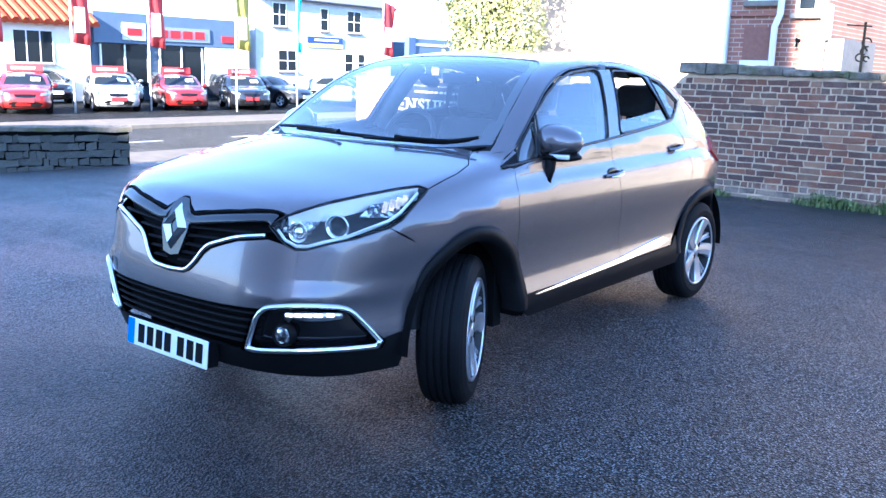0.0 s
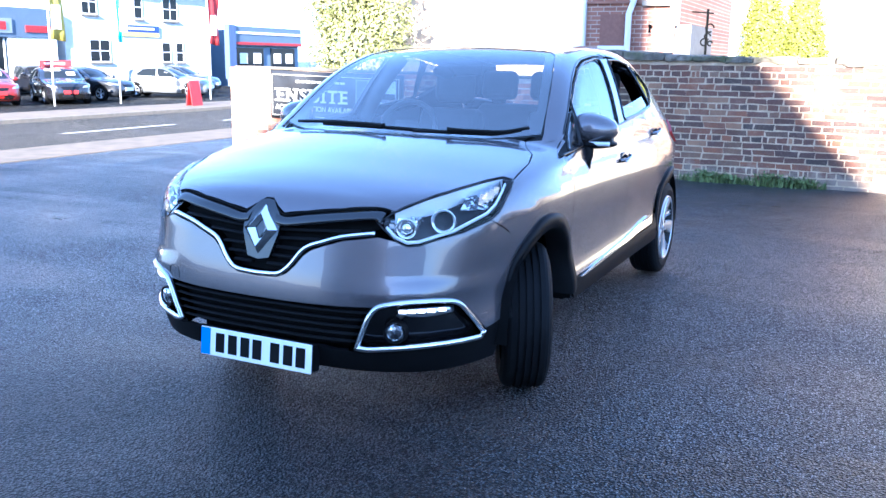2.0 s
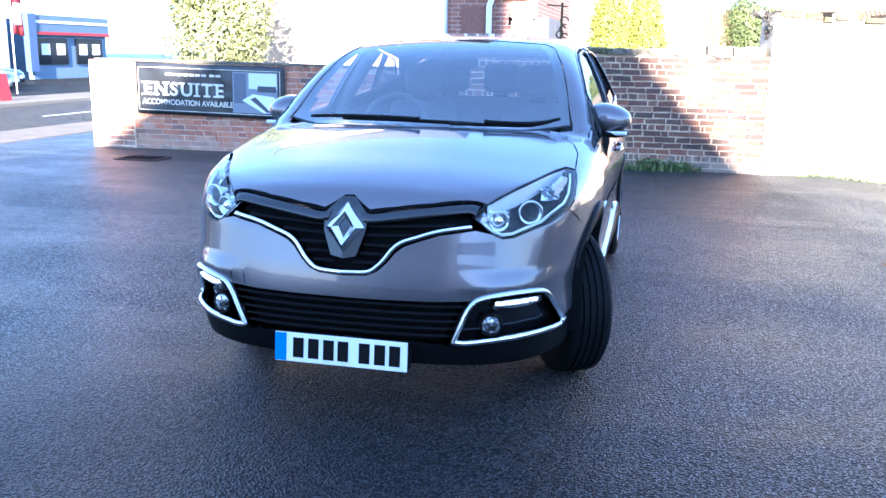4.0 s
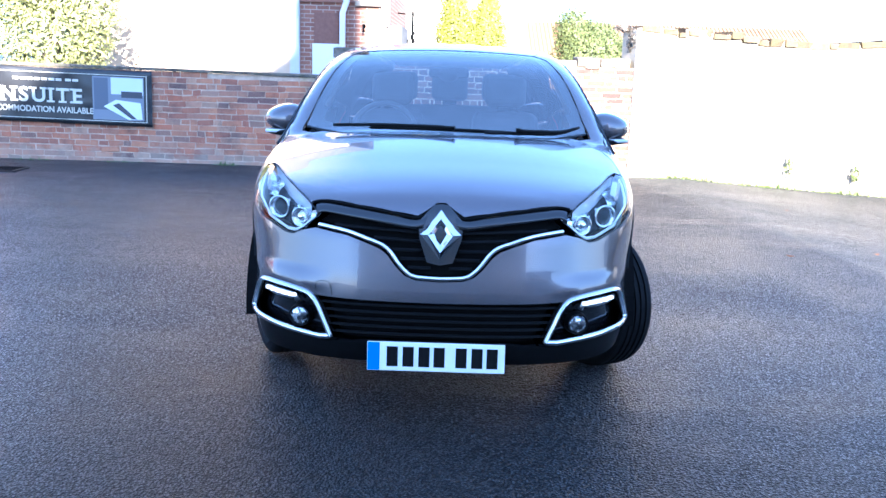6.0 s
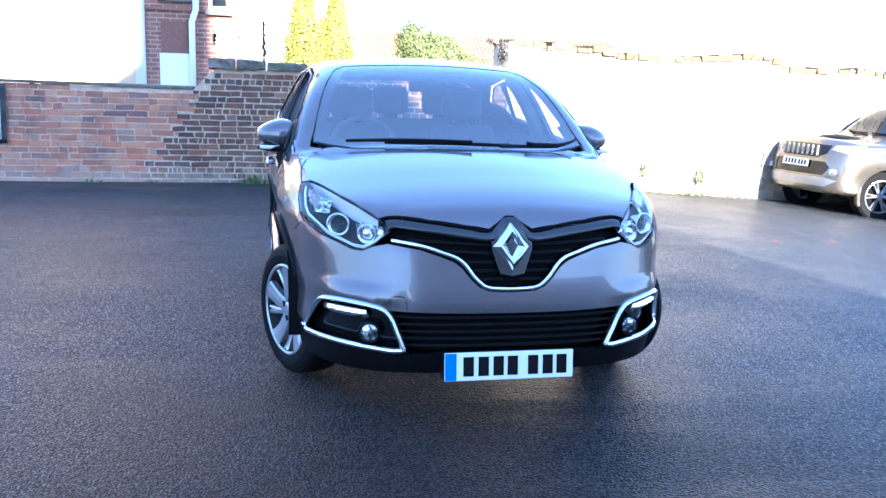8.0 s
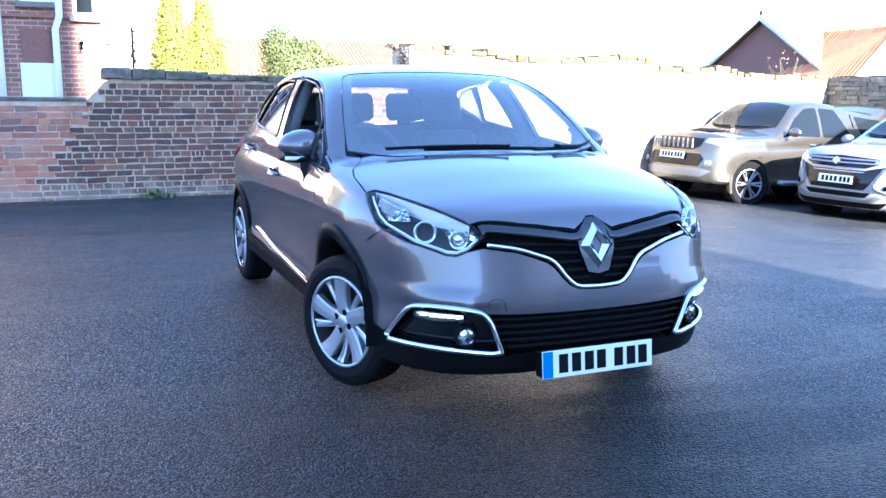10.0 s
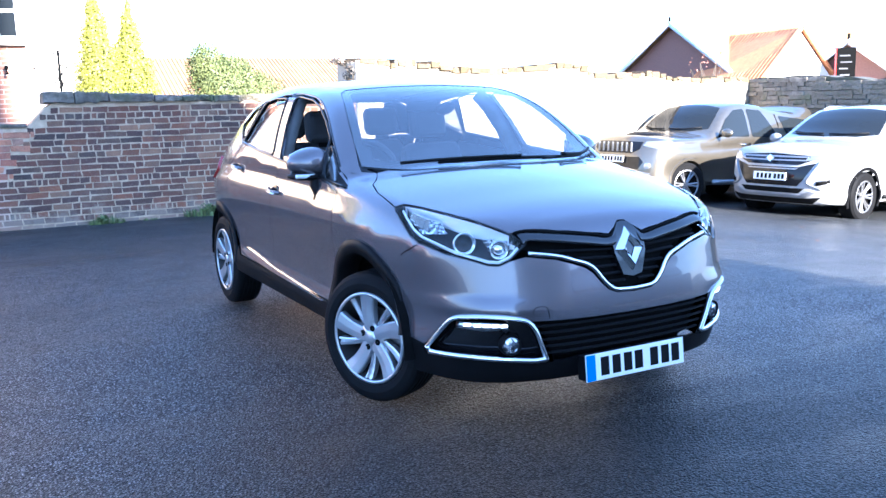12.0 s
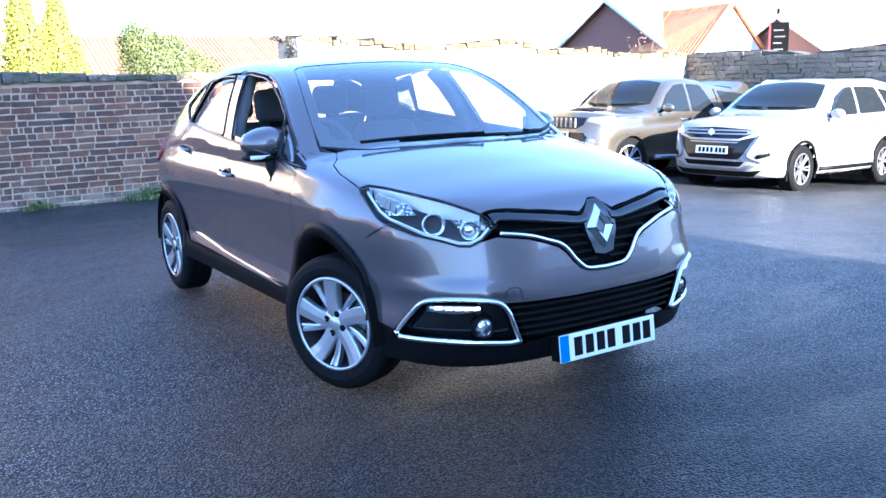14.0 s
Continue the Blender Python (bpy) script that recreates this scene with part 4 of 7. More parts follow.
add_lathe(bm, [(0.211, 0.097), (0.213, 0.104), (0.226, 0.103), (0.229, 0.092), (0.222, 0.082)], 60)
rim = part("rim", bm, ALLOY, wheel, smooth=True)
bm = bmesh.new()
add_lathe(bm, [(0.2115, 0.098), (0.211, 0.072), (0.205, 0.02), (0.200, -0.08)], 60)
# barrel far darker than the alloy of rim and spokes
part("barrel", bm, material("dark_barrel_alloy", (0.045, 0.044, 0.043), 0.5, 0.4), rim, "dark inside of the rim", smooth=True)
WIDE = ((0.03, 0.0371, 0.08, 0.0), (0.07, 0.036, 0.083, 0.007), (0.1, 0.0371, 0.085, 0.022), (0.13, 0.0389, 0.087, 0.045), (0.16, 0.0418, 0.09, 0.075), (0.19, 0.0452, 0.095, 0.109), (0.222, 0.0499, 0.1, 0.143))
SLIM = ((0.06, 0.014, 0.06, 0.0), (0.1, 0.0145, 0.063, 0.015), (0.13, 0.0155, 0.066, 0.038), (0.16, 0.017, 0.071, 0.068), (0.19, 0.019, 0.078, 0.098), (0.221, 0.022, 0.09, 0.128))
for k in range(10):
    a = 2 * math.pi * (k - 0.18 * (k % 2)) / 10
    bm = bmesh.new()
    rows = []
    cut = ((-1, -0.034), (-1, -0.006), (-0.84, 0.001), (0.0, 0.004), (0.84, 0.001), (1, -0.006), (1, -0.034)) if k % 2 == 0 else ((-1, -0.03), (-1, 0.002), (-0.6, 0.004), (-0.1, -0.007), (0.4, 0.004), (1, 0.001), (1, -0.03))
    for r, w, x, tw in WIDE if k % 2 == 0 else SLIM:
        q = a - tw
        rd, tg = Vector((0, math.cos(q), math.sin(q))), Vector((0, -math.sin(q), math.cos(q)))
        rows.append([bm.verts.new(rd * r + tg * dx * w + Vector((x + dz, 0, 0))) for dx, dz in cut])
    for p, q in zip(rows, rows[1:]):
        for i in range(6):
            bm.faces.new((p[i], p[i + 1], q[i + 1], q[i]))
    part("spoke", bm, ALLOY, wheel, smooth=False, bevel=0)
bm = bmesh.new()
add_lathe(bm, [(0.078, 0.045), (0.076, 0.074), (0.066, 0.082), (0.034, 0.083), (0.032, 0.086), (0.027, 0.089), (0.0005, 0.090)], 36)
part("hub_cap", bm, ALLOY, wheel, smooth=True)
# black discs on the hub stand for the shade inside the bolt holes
for k in range(4):
    a = 2 * math.pi * (k + 0.5) / 4
    bm = bmesh.new()
    add_lathe(bm, [(0.0155, 0.06), (0.0155, 0.0855), (0.0005, 0.0858)], 16, Matrix.Translation((0, 0.051 * math.cos(a), 0.051 * math.sin(a))))
    part("bolt_hole_shade", bm, PIT, wheel)
bm = bmesh.new()
add_lathe(bm, [(0.14, 0.012), (0.14, 0.024), (0.03, 0.026), (0.03, 0.012)], 40, closed=True)
part("brake_disc", bm, material("brake_iron", (0.25, 0.24, 0.23), 0.4, 1.0), wheel, smooth=False)
bm = bmesh.new()
add_lathe(bm, [(0.188, -0.07), (0.10, -0.06), (0.0005, -0.055)], 40)
part("wheel_back", bm, PIT, wheel)
STEER = 26
place = [(0.742, 0.085, STEER, 0), (0.758, 2.47, 0, 0), (-0.752, 0.085, STEER + 177, 26), (-0.758, 2.47, 180, 15)]
for i, (x, y, rz, spin) in enumerate(place):
    m = pose(x, y, 0.968 * R_T - 0.003, 0, 0, rz) @ pose(0, 0, 0, spin, 0, 0) @ Matrix.Scale(0.968, 4)
    if i == 0:
        wheel.matrix_basis = m
    else:
        copy_thing(wheel, m)

# wheel wells, floor and engine bay, dark
for s in (1, -1):
    for y, w in ((0.075, "front"), (2.47, "rear")):
        bm = bmesh.new()
        n = 20
        row = [[bm.verts.new((s * x, y + 0.40 * math.cos(math.pi * i / n), 0.30 + 0.42 * math.sin(math.pi * i / n))) for i in range(n + 1)] for x in (0.42, 0.835)]
        for i in range(n):
            bm.faces.new((row[0][i], row[0][i + 1], row[1][i + 1], row[1][i]))
        bm.faces.new(row[0])
        part("wheel_well", bm, PIT, car)
boxed("floor_pan", (-0.56, 0.56, 0.42, 2.95, 0.22, 0.32), PIT, car, bevel=0.03)
boxed("engine_bay", (-0.43, 0.43, -0.62, 0.42, 0.22, 0.80), PIT, car, bevel=0.05)
boxed("bulkhead", (-0.74, 0.74, 0.38, 0.44, 0.25, 0.92), PIT, car)
boxed("rear_floor", (-0.42, 0.42, 2.1, 2.9, 0.3, 0.72), PIT, car, bevel=0.05)
for s in (1, -1):
    boxed("sill_beam", (min(s * 0.55, s * 0.80), max(s * 0.55, s * 0.80), 0.48, 2.14, 0.29, 0.38), PIT, car)

# cabin
pair("door_lining", skin([S(0.40, 0.95), S(1.2, 1.02), S(2.0, 1.08), S(2.08, 0.5), S(0.48, 0.42)], (1, 0, 0), SIDE_O, out=-0.07, flange=0.0, step=0.08), TRIM, car)
panel("headlining", skin(mirrored([T(0, 1.16), T(0.40, 1.20), T(0.47, 1.5), T(0.46, 2.0), T(0.36, 2.36), T(0, 2.40)]), (0, 0, 1), TOP_O, out=-0.045, flange=0.0, step=0.08), plastic_material("headlining_cloth", (0.3, 0.29, 0.27), 0.95), car)
bm = bmesh.new()
rows = []
for y, z in ((0.34, 0.965), (0.55, 0.975), (0.78, 0.98), (0.92, 0.96), (0.98, 0.88), (0.96, 0.70)):
    rows.append([bm.verts.new((x, y, z - 0.03 * (x / 0.7) ** 2)) for x in np.linspace(-0.70, 0.70, 13)])
for p, q in zip(rows, rows[1:]):
    for i in range(12):
        bm.faces.new((p[i], p[i + 1], q[i + 1], q[i]))
part("dashboard", bm, TRIM, car, "dark grey dashboard", smooth=True)
bm = bmesh.new()
path = [Vector((0.18 * math.cos(t), 0.0, 0.18 * math.sin(t))) for t in np.linspace(0, 2 * math.pi, 32, endpoint=False)]
add_tube(bm, path, 0.016, 10, closed=True)
for a in (-0.3, math.pi + 0.3, -math.pi / 2):
    add_tube(bm, [(0.05 * math.cos(a), 0, 0.05 * math.sin(a)), (0.175 * math.cos(a), 0, 0.175 * math.sin(a))], 0.014, 8)
add_box(bm, -0.07, 0.07, -0.02, 0.02, -0.06, 0.06)
steer = part("steering_wheel", bm, TRIM, car, "black steering wheel", smooth=True)
steer.matrix_basis = pose(-0.36, 1.06, 0.985, -24, 0, 0)


def seat(x, y, wide, rest):
    bm = bmesh.new()
    add_box(bm, -wide, wide, -0.26, 0.24, 0.42, 0.60)
    cushion = part("seat", bm, FABRIC, car, "dark fabric seat", bevel=0.06, seg=3)
    cushion.matrix_basis = pose(x, y, 0)
    bm = bmesh.new()
    vs = add_box(bm, -wide, wide, -0.07, 0.08, 0.0, 0.60)
    for v in vs:
        if v.co.z > 0.3:
            v.co.x *= 0.82
    back = part("backrest", bm, FABRIC, cushion, bevel=0.06, seg=3)
    back.matrix_basis = pose(0, 0.22, 0.52, -18, 0, 0)
    for dx in rest:
        bm = bmesh.new()
        add_box(bm, -0.13, 0.13, -0.05, 0.05, 0.0, 0.20)
        hr = part("headrest", bm, FABRIC, cushion, bevel=0.045, seg=3)
        hr.matrix_basis = pose(dx, 0.42, 1.12, -10, 0, 0)
        boxed("headrest_post", (-0.05, 0.05, -0.008, 0.008, -0.06, 0.02), PIT, hr)


seat(-0.36, 1.28, 0.25, (0,))
seat(0.36, 1.28, 0.25, (0,))
seat(0, 2.02, 0.60, (-0.36, 0, 0.36))
boxed("rear_view_mirror", (-0.11, 0.11, -0.012, 0.012, -0.03, 0.03), PIT, car, bevel=0.01).matrix_basis = pose(0, 1.06, 1.335, 10, 0, 0)
bm = bmesh.new()
add_lathe(bm, [(0.055, -0.012), (0.055, 0.004), (0.045, 0.014), (0.0005, 0.016)], 24, pose(0.0, 0.80, 1.322, 0, 60, -90))
part("rain_sensor", bm, PIT, car, "round black sensor disc behind the windscreen", smooth=True)
PILLAR = plastic_material("pillar_trim_grey", (0.11, 0.11, 0.11), 0.8)
for s in (1, -1):
    sc = np.array((s, 1, 1))
    tube("pillar_trim", [(S(y, z) - np.array((0.055, 0, 0))) * sc for y, z in ((1.30, 1.02), (1.35, 1.18), (1.41, 1.32), (1.46, 1.40))], 0.048, PILLAR, car)
boxed("parcel_shelf", (-0.55, 0.55, 2.35, 2.75, 0.93, 0.95), TRIM, car)

# ---- the yard, its walls and the street ----
def gz(x):
    """The yard's height: level round the car, falling gently beyond it."""
    fall = max(0.0, min(1.0, (-7.0 - x) / 6.0))
    return -0.08 * max(0.0, min(x, 30.0) - 2.6 - 0.6 * math.exp(-max(0.0, x - 2.6))) - 0.58 * fall * fall * (3 - 2 * fall) - (0.6 if x < -13.5 else 0.0)


# the last pair centres the shade painted on the ground before the nose
TARMAC = asphalt_material("wet_tarmac", (0.0150, 0.0163, 0.0185), (0.033, 0.0355, 0.039), 0.34, 1.5, 9.0, (-0.1, -1.9))
ROADTAR = asphalt_material("road_tarmac", (0.075, 0.071, 0.066), (0.11, 0.104, 0.095), 0.65, 0.3)
FORE = asphalt_material("forecourt_tarmac", (0.022, 0.022, 0.022), (0.04, 0.04, 0.038), 0.6, 0.2)


def speckled(name, a, b, scale, rough=0.85, bump=0.4, dist=0.01, moss=None, island=False, spread=0.25):
    m = material(name, a, rough)
    n = Nodes(m)
    v = n.coords()
    c = n.mix(n.ramp(n.noise(v, scale, 6.0, 0.65), (0.3, (0, 0, 0)), (0.7, (1, 1, 1))), a, b)
    r = n.isl() if island else n.rnd()
    dark = n.mix(1.0, c, n.ramp(r, (0.0, (1 - spread,) * 3), (0.5, (1.0,) * 3), (1.0, (1 + spread,) * 3)), "MULTIPLY")
    if moss:
        dark = n.mix(n.ramp(n.noise(v, scale * 0.35, 5.0), (0.5, (0, 0, 0)), (0.72, (0.85, 0.85, 0.85))), dark, moss)
    n.colour(dark)
    n.bump(n.noise(v, scale * 3.0, 5.0, 0.7), bump, dist)
    return m


def brick_material(name, reds, island, lime=1.0):
    m = material(name, reds[0], 0.88)
    n = Nodes(m)
    v = n.coords("Object")
    r = n.isl() if island else n.rnd()
    if not island:
        v = n.add("VectorMath", Vector=v).outputs[0]
        v.node.operation = "MULTIPLY_ADD"
        n.set(v.node.inputs[1], (0.23, 0.05, 0.07))
        n.set(v.node.inputs[2], n.add("CombineXYZ", X=n.maths("MULTIPLY", r, 90.0), Y=n.maths("MULTIPLY", r, 37.0), Z=0.0).outputs[0])
    tone = n.ramp(r, (0.0, reds[0]), (0.3, reds[1]), (0.55, reds[2]), (0.8, reds[3]), (1.0, reds[4]))
    stain_shade = n.noise(v, 5.0, 6.0, 0.7)
    tone = n.mix(n.ramp(stain_shade, (0.45, (0, 0, 0)), (0.75, (0.5, 0.5, 0.5))), tone, (0.075, 0.06, 0.058))
    place = n.t.nodes.new("ShaderNodeNewGeometry").outputs["Position"]
    # lime smeared over the faces, pale salt bloom, soot, and a pale line of splashed lime at the foot
    tone = n.mix(n.ramp(n.noise(place, 26.0, 5.0, 0.7), (0.54, (0, 0, 0)), (0.76, (0.38 * lime,) * 3)), tone, (0.54, 0.40, 0.28))
    bloom = n.noise(place, 1.7, 6.0, 0.68)
    tone = n.mix(n.ramp(bloom, (0.55, (0, 0, 0)), (0.74, (0.42 * lime,) * 3)), tone, (0.50, 0.38, 0.28))
    tone = n.mix(n.ramp(bloom, (0.30, (0.55, 0.55, 0.55)), (0.44, (0, 0, 0))), tone, (0.06, 0.048, 0.045))
    z = n.add("SeparateXYZ", Vector=place).outputs[2]
    foot = n.maths("ADD", z, n.maths("MULTIPLY", n.noise(place, 3.2, 5.0, 0.7), -0.75))
    tone = n.mix(n.ramp(n.maths("ADD", foot, 0.5), (0.20, (0.42, 0.42, 0.42)), (0.32, (0, 0, 0))), tone, (0.44, 0.36, 0.27))
    n.colour(tone)
    n.bump(n.noise(place, 55.0, 6.0, 0.7), 1.0, 0.014)
    return m


MORTAR = speckled("lime_mortar", (0.82, 0.62, 0.41), (0.48, 0.355, 0.225), 7.0, 0.95, 0.5, 0.01)
REDS_NEW = [(0.47, 0.16, 0.08), (0.54, 0.25, 0.135), (0.36, 0.135, 0.08), (0.54, 0.32, 0.20), (0.20, 0.10, 0.08)]
REDS_OLD = [(0.16, 0.068, 0.042), (0.090, 0.048, 0.036), (0.26, 0.105, 0.052), (0.058, 0.038, 0.030), (0.33, 0.175, 0.095)]
COPING = speckled("mossy_coping_stone", (0.30, 0.25, 0.19), (0.10, 0.083, 0.062), 11.0, 0.95, 1.0, 0.03, (0.09, 0.10, 0.03))
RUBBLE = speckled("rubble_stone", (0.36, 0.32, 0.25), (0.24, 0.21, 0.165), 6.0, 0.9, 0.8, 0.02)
DARKSTONE = speckled("dark_walling_stone", (0.10, 0.095, 0.08), (0.055, 0.052, 0.045), 7.0, 0.9, 0.8, 0.02, (0.07, 0.08, 0.035))
RENDER = speckled("white_render", (0.78, 0.77, 0.73), (0.70, 0.69, 0.65), 3.0, 0.9, 0.2, 0.004)
CREAM = speckled("cream_render", (0.74, 0.70, 0.60), (0.66, 0.62, 0.53), 3.0, 0.9, 0.2, 0.004)
SLATE = speckled("grey_slate", (0.13, 0.13, 0.14), (0.09, 0.09, 0.10), 8.0, 0.7, 0.4, 0.01)
WHITEP = material("white_gloss_paint", (0.8, 0.8, 0.79), 0.35)
DARKWIN = material("dark_window_glass", (0.012, 0.015, 0.018), 0.05, 0, 0.0, 0.15)
PAVE = speckled("concrete_paving", (0.17, 0.135, 0.095), (0.085, 0.07, 0.05), 2.6, 0.85, 0.4, 0.006)
KERB = speckled("kerb_stone", (0.25, 0.22, 0.18), (0.16, 0.145, 0.12), 6.0, 0.85, 0.4, 0.006)
LINE = speckled("road_paint", (0.72, 0.72, 0.70), (0.5, 0.5, 0.49), 14.0, 0.7, 0.3, 0.002)

# ground: one sheet to the horizon
xs = [-400, -120, -60, -30, -20] + [-15, -14, -13.6, -13.4, -13, -12, -11, -10] + [-9.5, -9, -8.5, -8, -7.5] + [-7 + i for i in range(9)] + [2.3, 2.6, 3, 3.5, 4, 5, 6, 8, 10, 12, 15, 20, 30, 60, 150, 400]
ys = [-400, -120, -40, -20] + list(range(-12, 16, 1)) + [20, 30, 60, 150, 400]
v = [(x, y, gz(x) + 0.006 * noise.noise(Vector((x * 0.4, y * 0.4, 0))) * (abs(x) < 12)) for x in xs for y in ys]
k = len(ys)
tagged(put("ground", v, [(i * k + j, (i + 1) * k + j, (i + 1) * k + j + 1, i * k + j + 1) for i in range(len(xs) - 1) for j in range(k - 1)], TARMAC, smooth=True), "damp dark grey tarmac yard with fine grit", "tarmac", kind="structure")


def slab(name, x0, x1, y0, y1, z0, z1, mat, label, cat):
    bm = bmesh.new()
    add_box(bm, x0, x1, y0, y1, z0, z1)
    ob = part(name, bm, mat, None, bevel=0.01)
    return tagged(ob, label, cat, kind="structure")


slab("road", -21.4, -13.4, -90, 140, -1.2, -0.70, ROADTAR, "worn grey tarmac road lit by low sun", "road")
slab("pavement_near", -13.26, -11.5, -90, 140, -1.0, -0.47, PAVE, "sunlit paved footway beside the road", "pavement")
slab("kerb_near", -13.4, -13.26, -90, 140, -1.0, -0.49, KERB, "low dropped kerb of pale stone", "kerb")
slab("kerb_far", -21.55, -21.4, -90, 140, -1.0, -0.58, KERB, "raised stone kerb across the road", "kerb")
slab("pavement_far", -24.3, -21.55, -90, 140, -1.0, -0.585, PAVE, "paved footway before the car forecourt", "pavement")
slab("forecourt", -60, -24.3, -20, 80, -1.0, -0.60, FORE, "dark tarmac forecourt of the car showroom", "forecourt")
for i in range(12):
    slab("road_marking", -17.5, -17.38, -6 + 6.5 * i, -1.8 + 6.5 * i, -0.8, -0.695, LINE, "white dashed centre line on the road", "road marking")


def masonry(name, label, x0, y0, x1, y1, top, z0, length, course, depth, mats, joined, core, base=None, jut=0.007, seed=3, limit=300, piece="brick", gap=0.019, ragged=0.0, kind_label="wall", left=None, headers=0.0, lo=None, hi=None, bond=0):
    """A wall from (x0, y0) to (x1, y1) whose face looks to its right hand; top(s) gives its height at s metres along."""
    rnd = random.Random(seed)
    span = math.hypot(x1 - x0, y1 - y0)
    yaw = math.atan2(y1 - y0, x1 - x0)
    m = Matrix.Translation((x0, y0, 0)) @ Matrix.Rotation(yaw, 4, "Z")
    n = max(8, int(span / 0.1))
    bm = bmesh.new()
    cols = []
    for i in range(n + 1):
        s = span * i / n
        h = top(s) - 0.01
        cols.append([bm.verts.new(p) for p in ((s, 0.0, -1.2), (s, 0.0, h), (s, depth, h), (s, depth, -1.2))])
    for a, b in zip(cols, cols[1:]):
        for i in range(3):
            bm.faces.new((a[i], b[i], b[i + 1], a[i + 1]))
    bm.faces.new(cols[0])
    bm.faces.new(cols[-1][::-1])
    wall = part(name, bm, core, None)
    wall.matrix_basis = m
    tagged(wall, label, kind_label, kind="structure")
    meshes = []
    for kx in range(12):
        b = bmesh.new()
        vs = add_box(b, -0.5, 0.5, -1.0, 1.0, -0.5, 0.5)
        for q in vs:
            q.co.x += rnd.uniform(-0.035, 0.035) * (1 + 3 * ragged)
            q.co.z += rnd.uniform(-0.09, 0.09) * (1 + 2 * ragged)
        bmesh.ops.recalc_face_normals(b, faces=b.faces)
        me = bpy.data.meshes.new(piece)
        b.to_mesh(me)
        b.free()
        me.materials.append(mats)
        meshes.append(me)
    made = 0
    rest_v, rest_f = [], []
    rows = int(2.6 / course) + 4
    spots = []
    for r in range(rows):
        z = z0 + course * (r + 0.5)
        beg, end = (lo(z, r) if lo else 0.0), (hi(z, r) if hi else span)
        s = beg - length * (0.5 if r % 2 else 0.0) * (1 if ragged == 0 else rnd.random())
        while s < end:
            ln = length * (0.5 if (bond and r % bond == 2) else 1.0) * rnd.uniform(1 - 0.05 - ragged, 1.05 + ragged) * (0.52 if rnd.random() < headers else 1.0)
            a, b_ = max(s, beg), min(s + ln, end)
            if b_ - a > 0.04:
                c = (a + b_) / 2
                if z + course * 0.4 < top(c) and z + course * 0.5 > (base(c) if base else z0):
                    spots.append((c, z, b_ - a - gap, course - gap))
            s += ln
    near = sorted(range(len(spots)), key=lambda i: abs(spots[i][0] - span * (0.5 if left is None else left)))[:limit]
    near = set(near)
    for i, (c, z, ln, ht) in enumerate(spots):
        proud = jut * rnd.uniform(0.35, 1.5)
        tilt = rnd.uniform(-0.012, 0.012) * (1 + 3 * ragged)
        sc = Matrix.Translation((c, 0.0, z)) @ Matrix.Rotation(tilt, 4, "Y") @ Matrix.Diagonal((ln, proud, ht * rnd.uniform(0.95, 1.02), 1))
        if i in near:
            o = new(piece, rnd.choice(meshes))
            o.parent = wall
            o.matrix_basis = sc
        else:
            me = rnd.choice(meshes)
            off = len(rest_v)
            rest_v += [tuple(sc @ q.co) for q in me.vertices]
            rest_f += [tuple(off + j for j in p.vertices) for p in me.polygons]
    if rest_v:
        o = put(piece + "work", rest_v, rest_f, joined, wall)
        o["kind"] = "stuff"
    return wall


def low_top(s):
    return 1.215 - 0.012 * s


# ---- plants ----
def leaf_material(name, a, b):
    m = material(name, a, 0.6)
    n = Nodes(m)
    n.colour(n.ramp(n.isl(), (0.0, a), (0.6, b), (1.0, [c * 1.35 for c in b])))
    t = n.b.inputs
    t["Subsurface Weight"].default_value = 0.0
    return m


GRASS = leaf_material("grass_blades", (0.06, 0.085, 0.02), (0.12, 0.15, 0.04))
IVY = leaf_material("ivy_leaves", (0.10, 0.115, 0.035), (0.24, 0.245, 0.09))
CONIFER = leaf_material("golden_conifer_foliage", (0.12, 0.135, 0.014), (0.25, 0.255, 0.032))
BUSHLEAF = leaf_material("bush_leaves", (0.05, 0.068, 0.018), (0.125, 0.145, 0.042))
BARK = speckled("bark", (0.11, 0.085, 0.06), (0.07, 0.055, 0.04), 12.0, 0.95, 0.8, 0.02)


def tuft(x, y, r, h, n, seed, mat=GRASS, label="tuft of green grass and weeds at the wall's foot"):
    rnd = random.Random(seed)
    vs, fs = [], []
    for _ in range(n):
        a, d = rnd.uniform(0, 6.3), r * math.sqrt(rnd.random())
        px, py = x + d * math.cos(a) * 1.6, y + d * math.sin(a) * 0.35
        hh = h * rnd.uniform(0.35, 1.1) * (1 - 0.5 * d / r)
        w = rnd.uniform(0.004, 0.011)
        b = rnd.uniform(0, 6.3)
        lx, ly = math.cos(b) * hh * rnd.uniform(0.1, 0.8), math.sin(b) * hh * rnd.uniform(0.05, 0.4)
        tx, ty = -math.sin(b) * w, math.cos(b) * w
        o = len(vs)
        z = gz(px) - 0.01
        vs += [(px - tx, py - ty, z), (px + tx, py + ty, z), (px + lx * 0.4 + tx * 0.8, py + ly * 0.4 + ty * 0.8, z + hh * 0.65), (px + lx * 0.4 - tx * 0.8, py + ly * 0.4 - ty * 0.8, z + hh * 0.65), (px + lx, py + ly, z + hh)]
        fs += [(o, o + 1, o + 2, o + 3), (o + 3, o + 2, o + 4)]
    ob = put("weed_tuft", vs, fs, mat)
    return tagged(ob, label, "weeds", "weeds along the walls", "stuff")


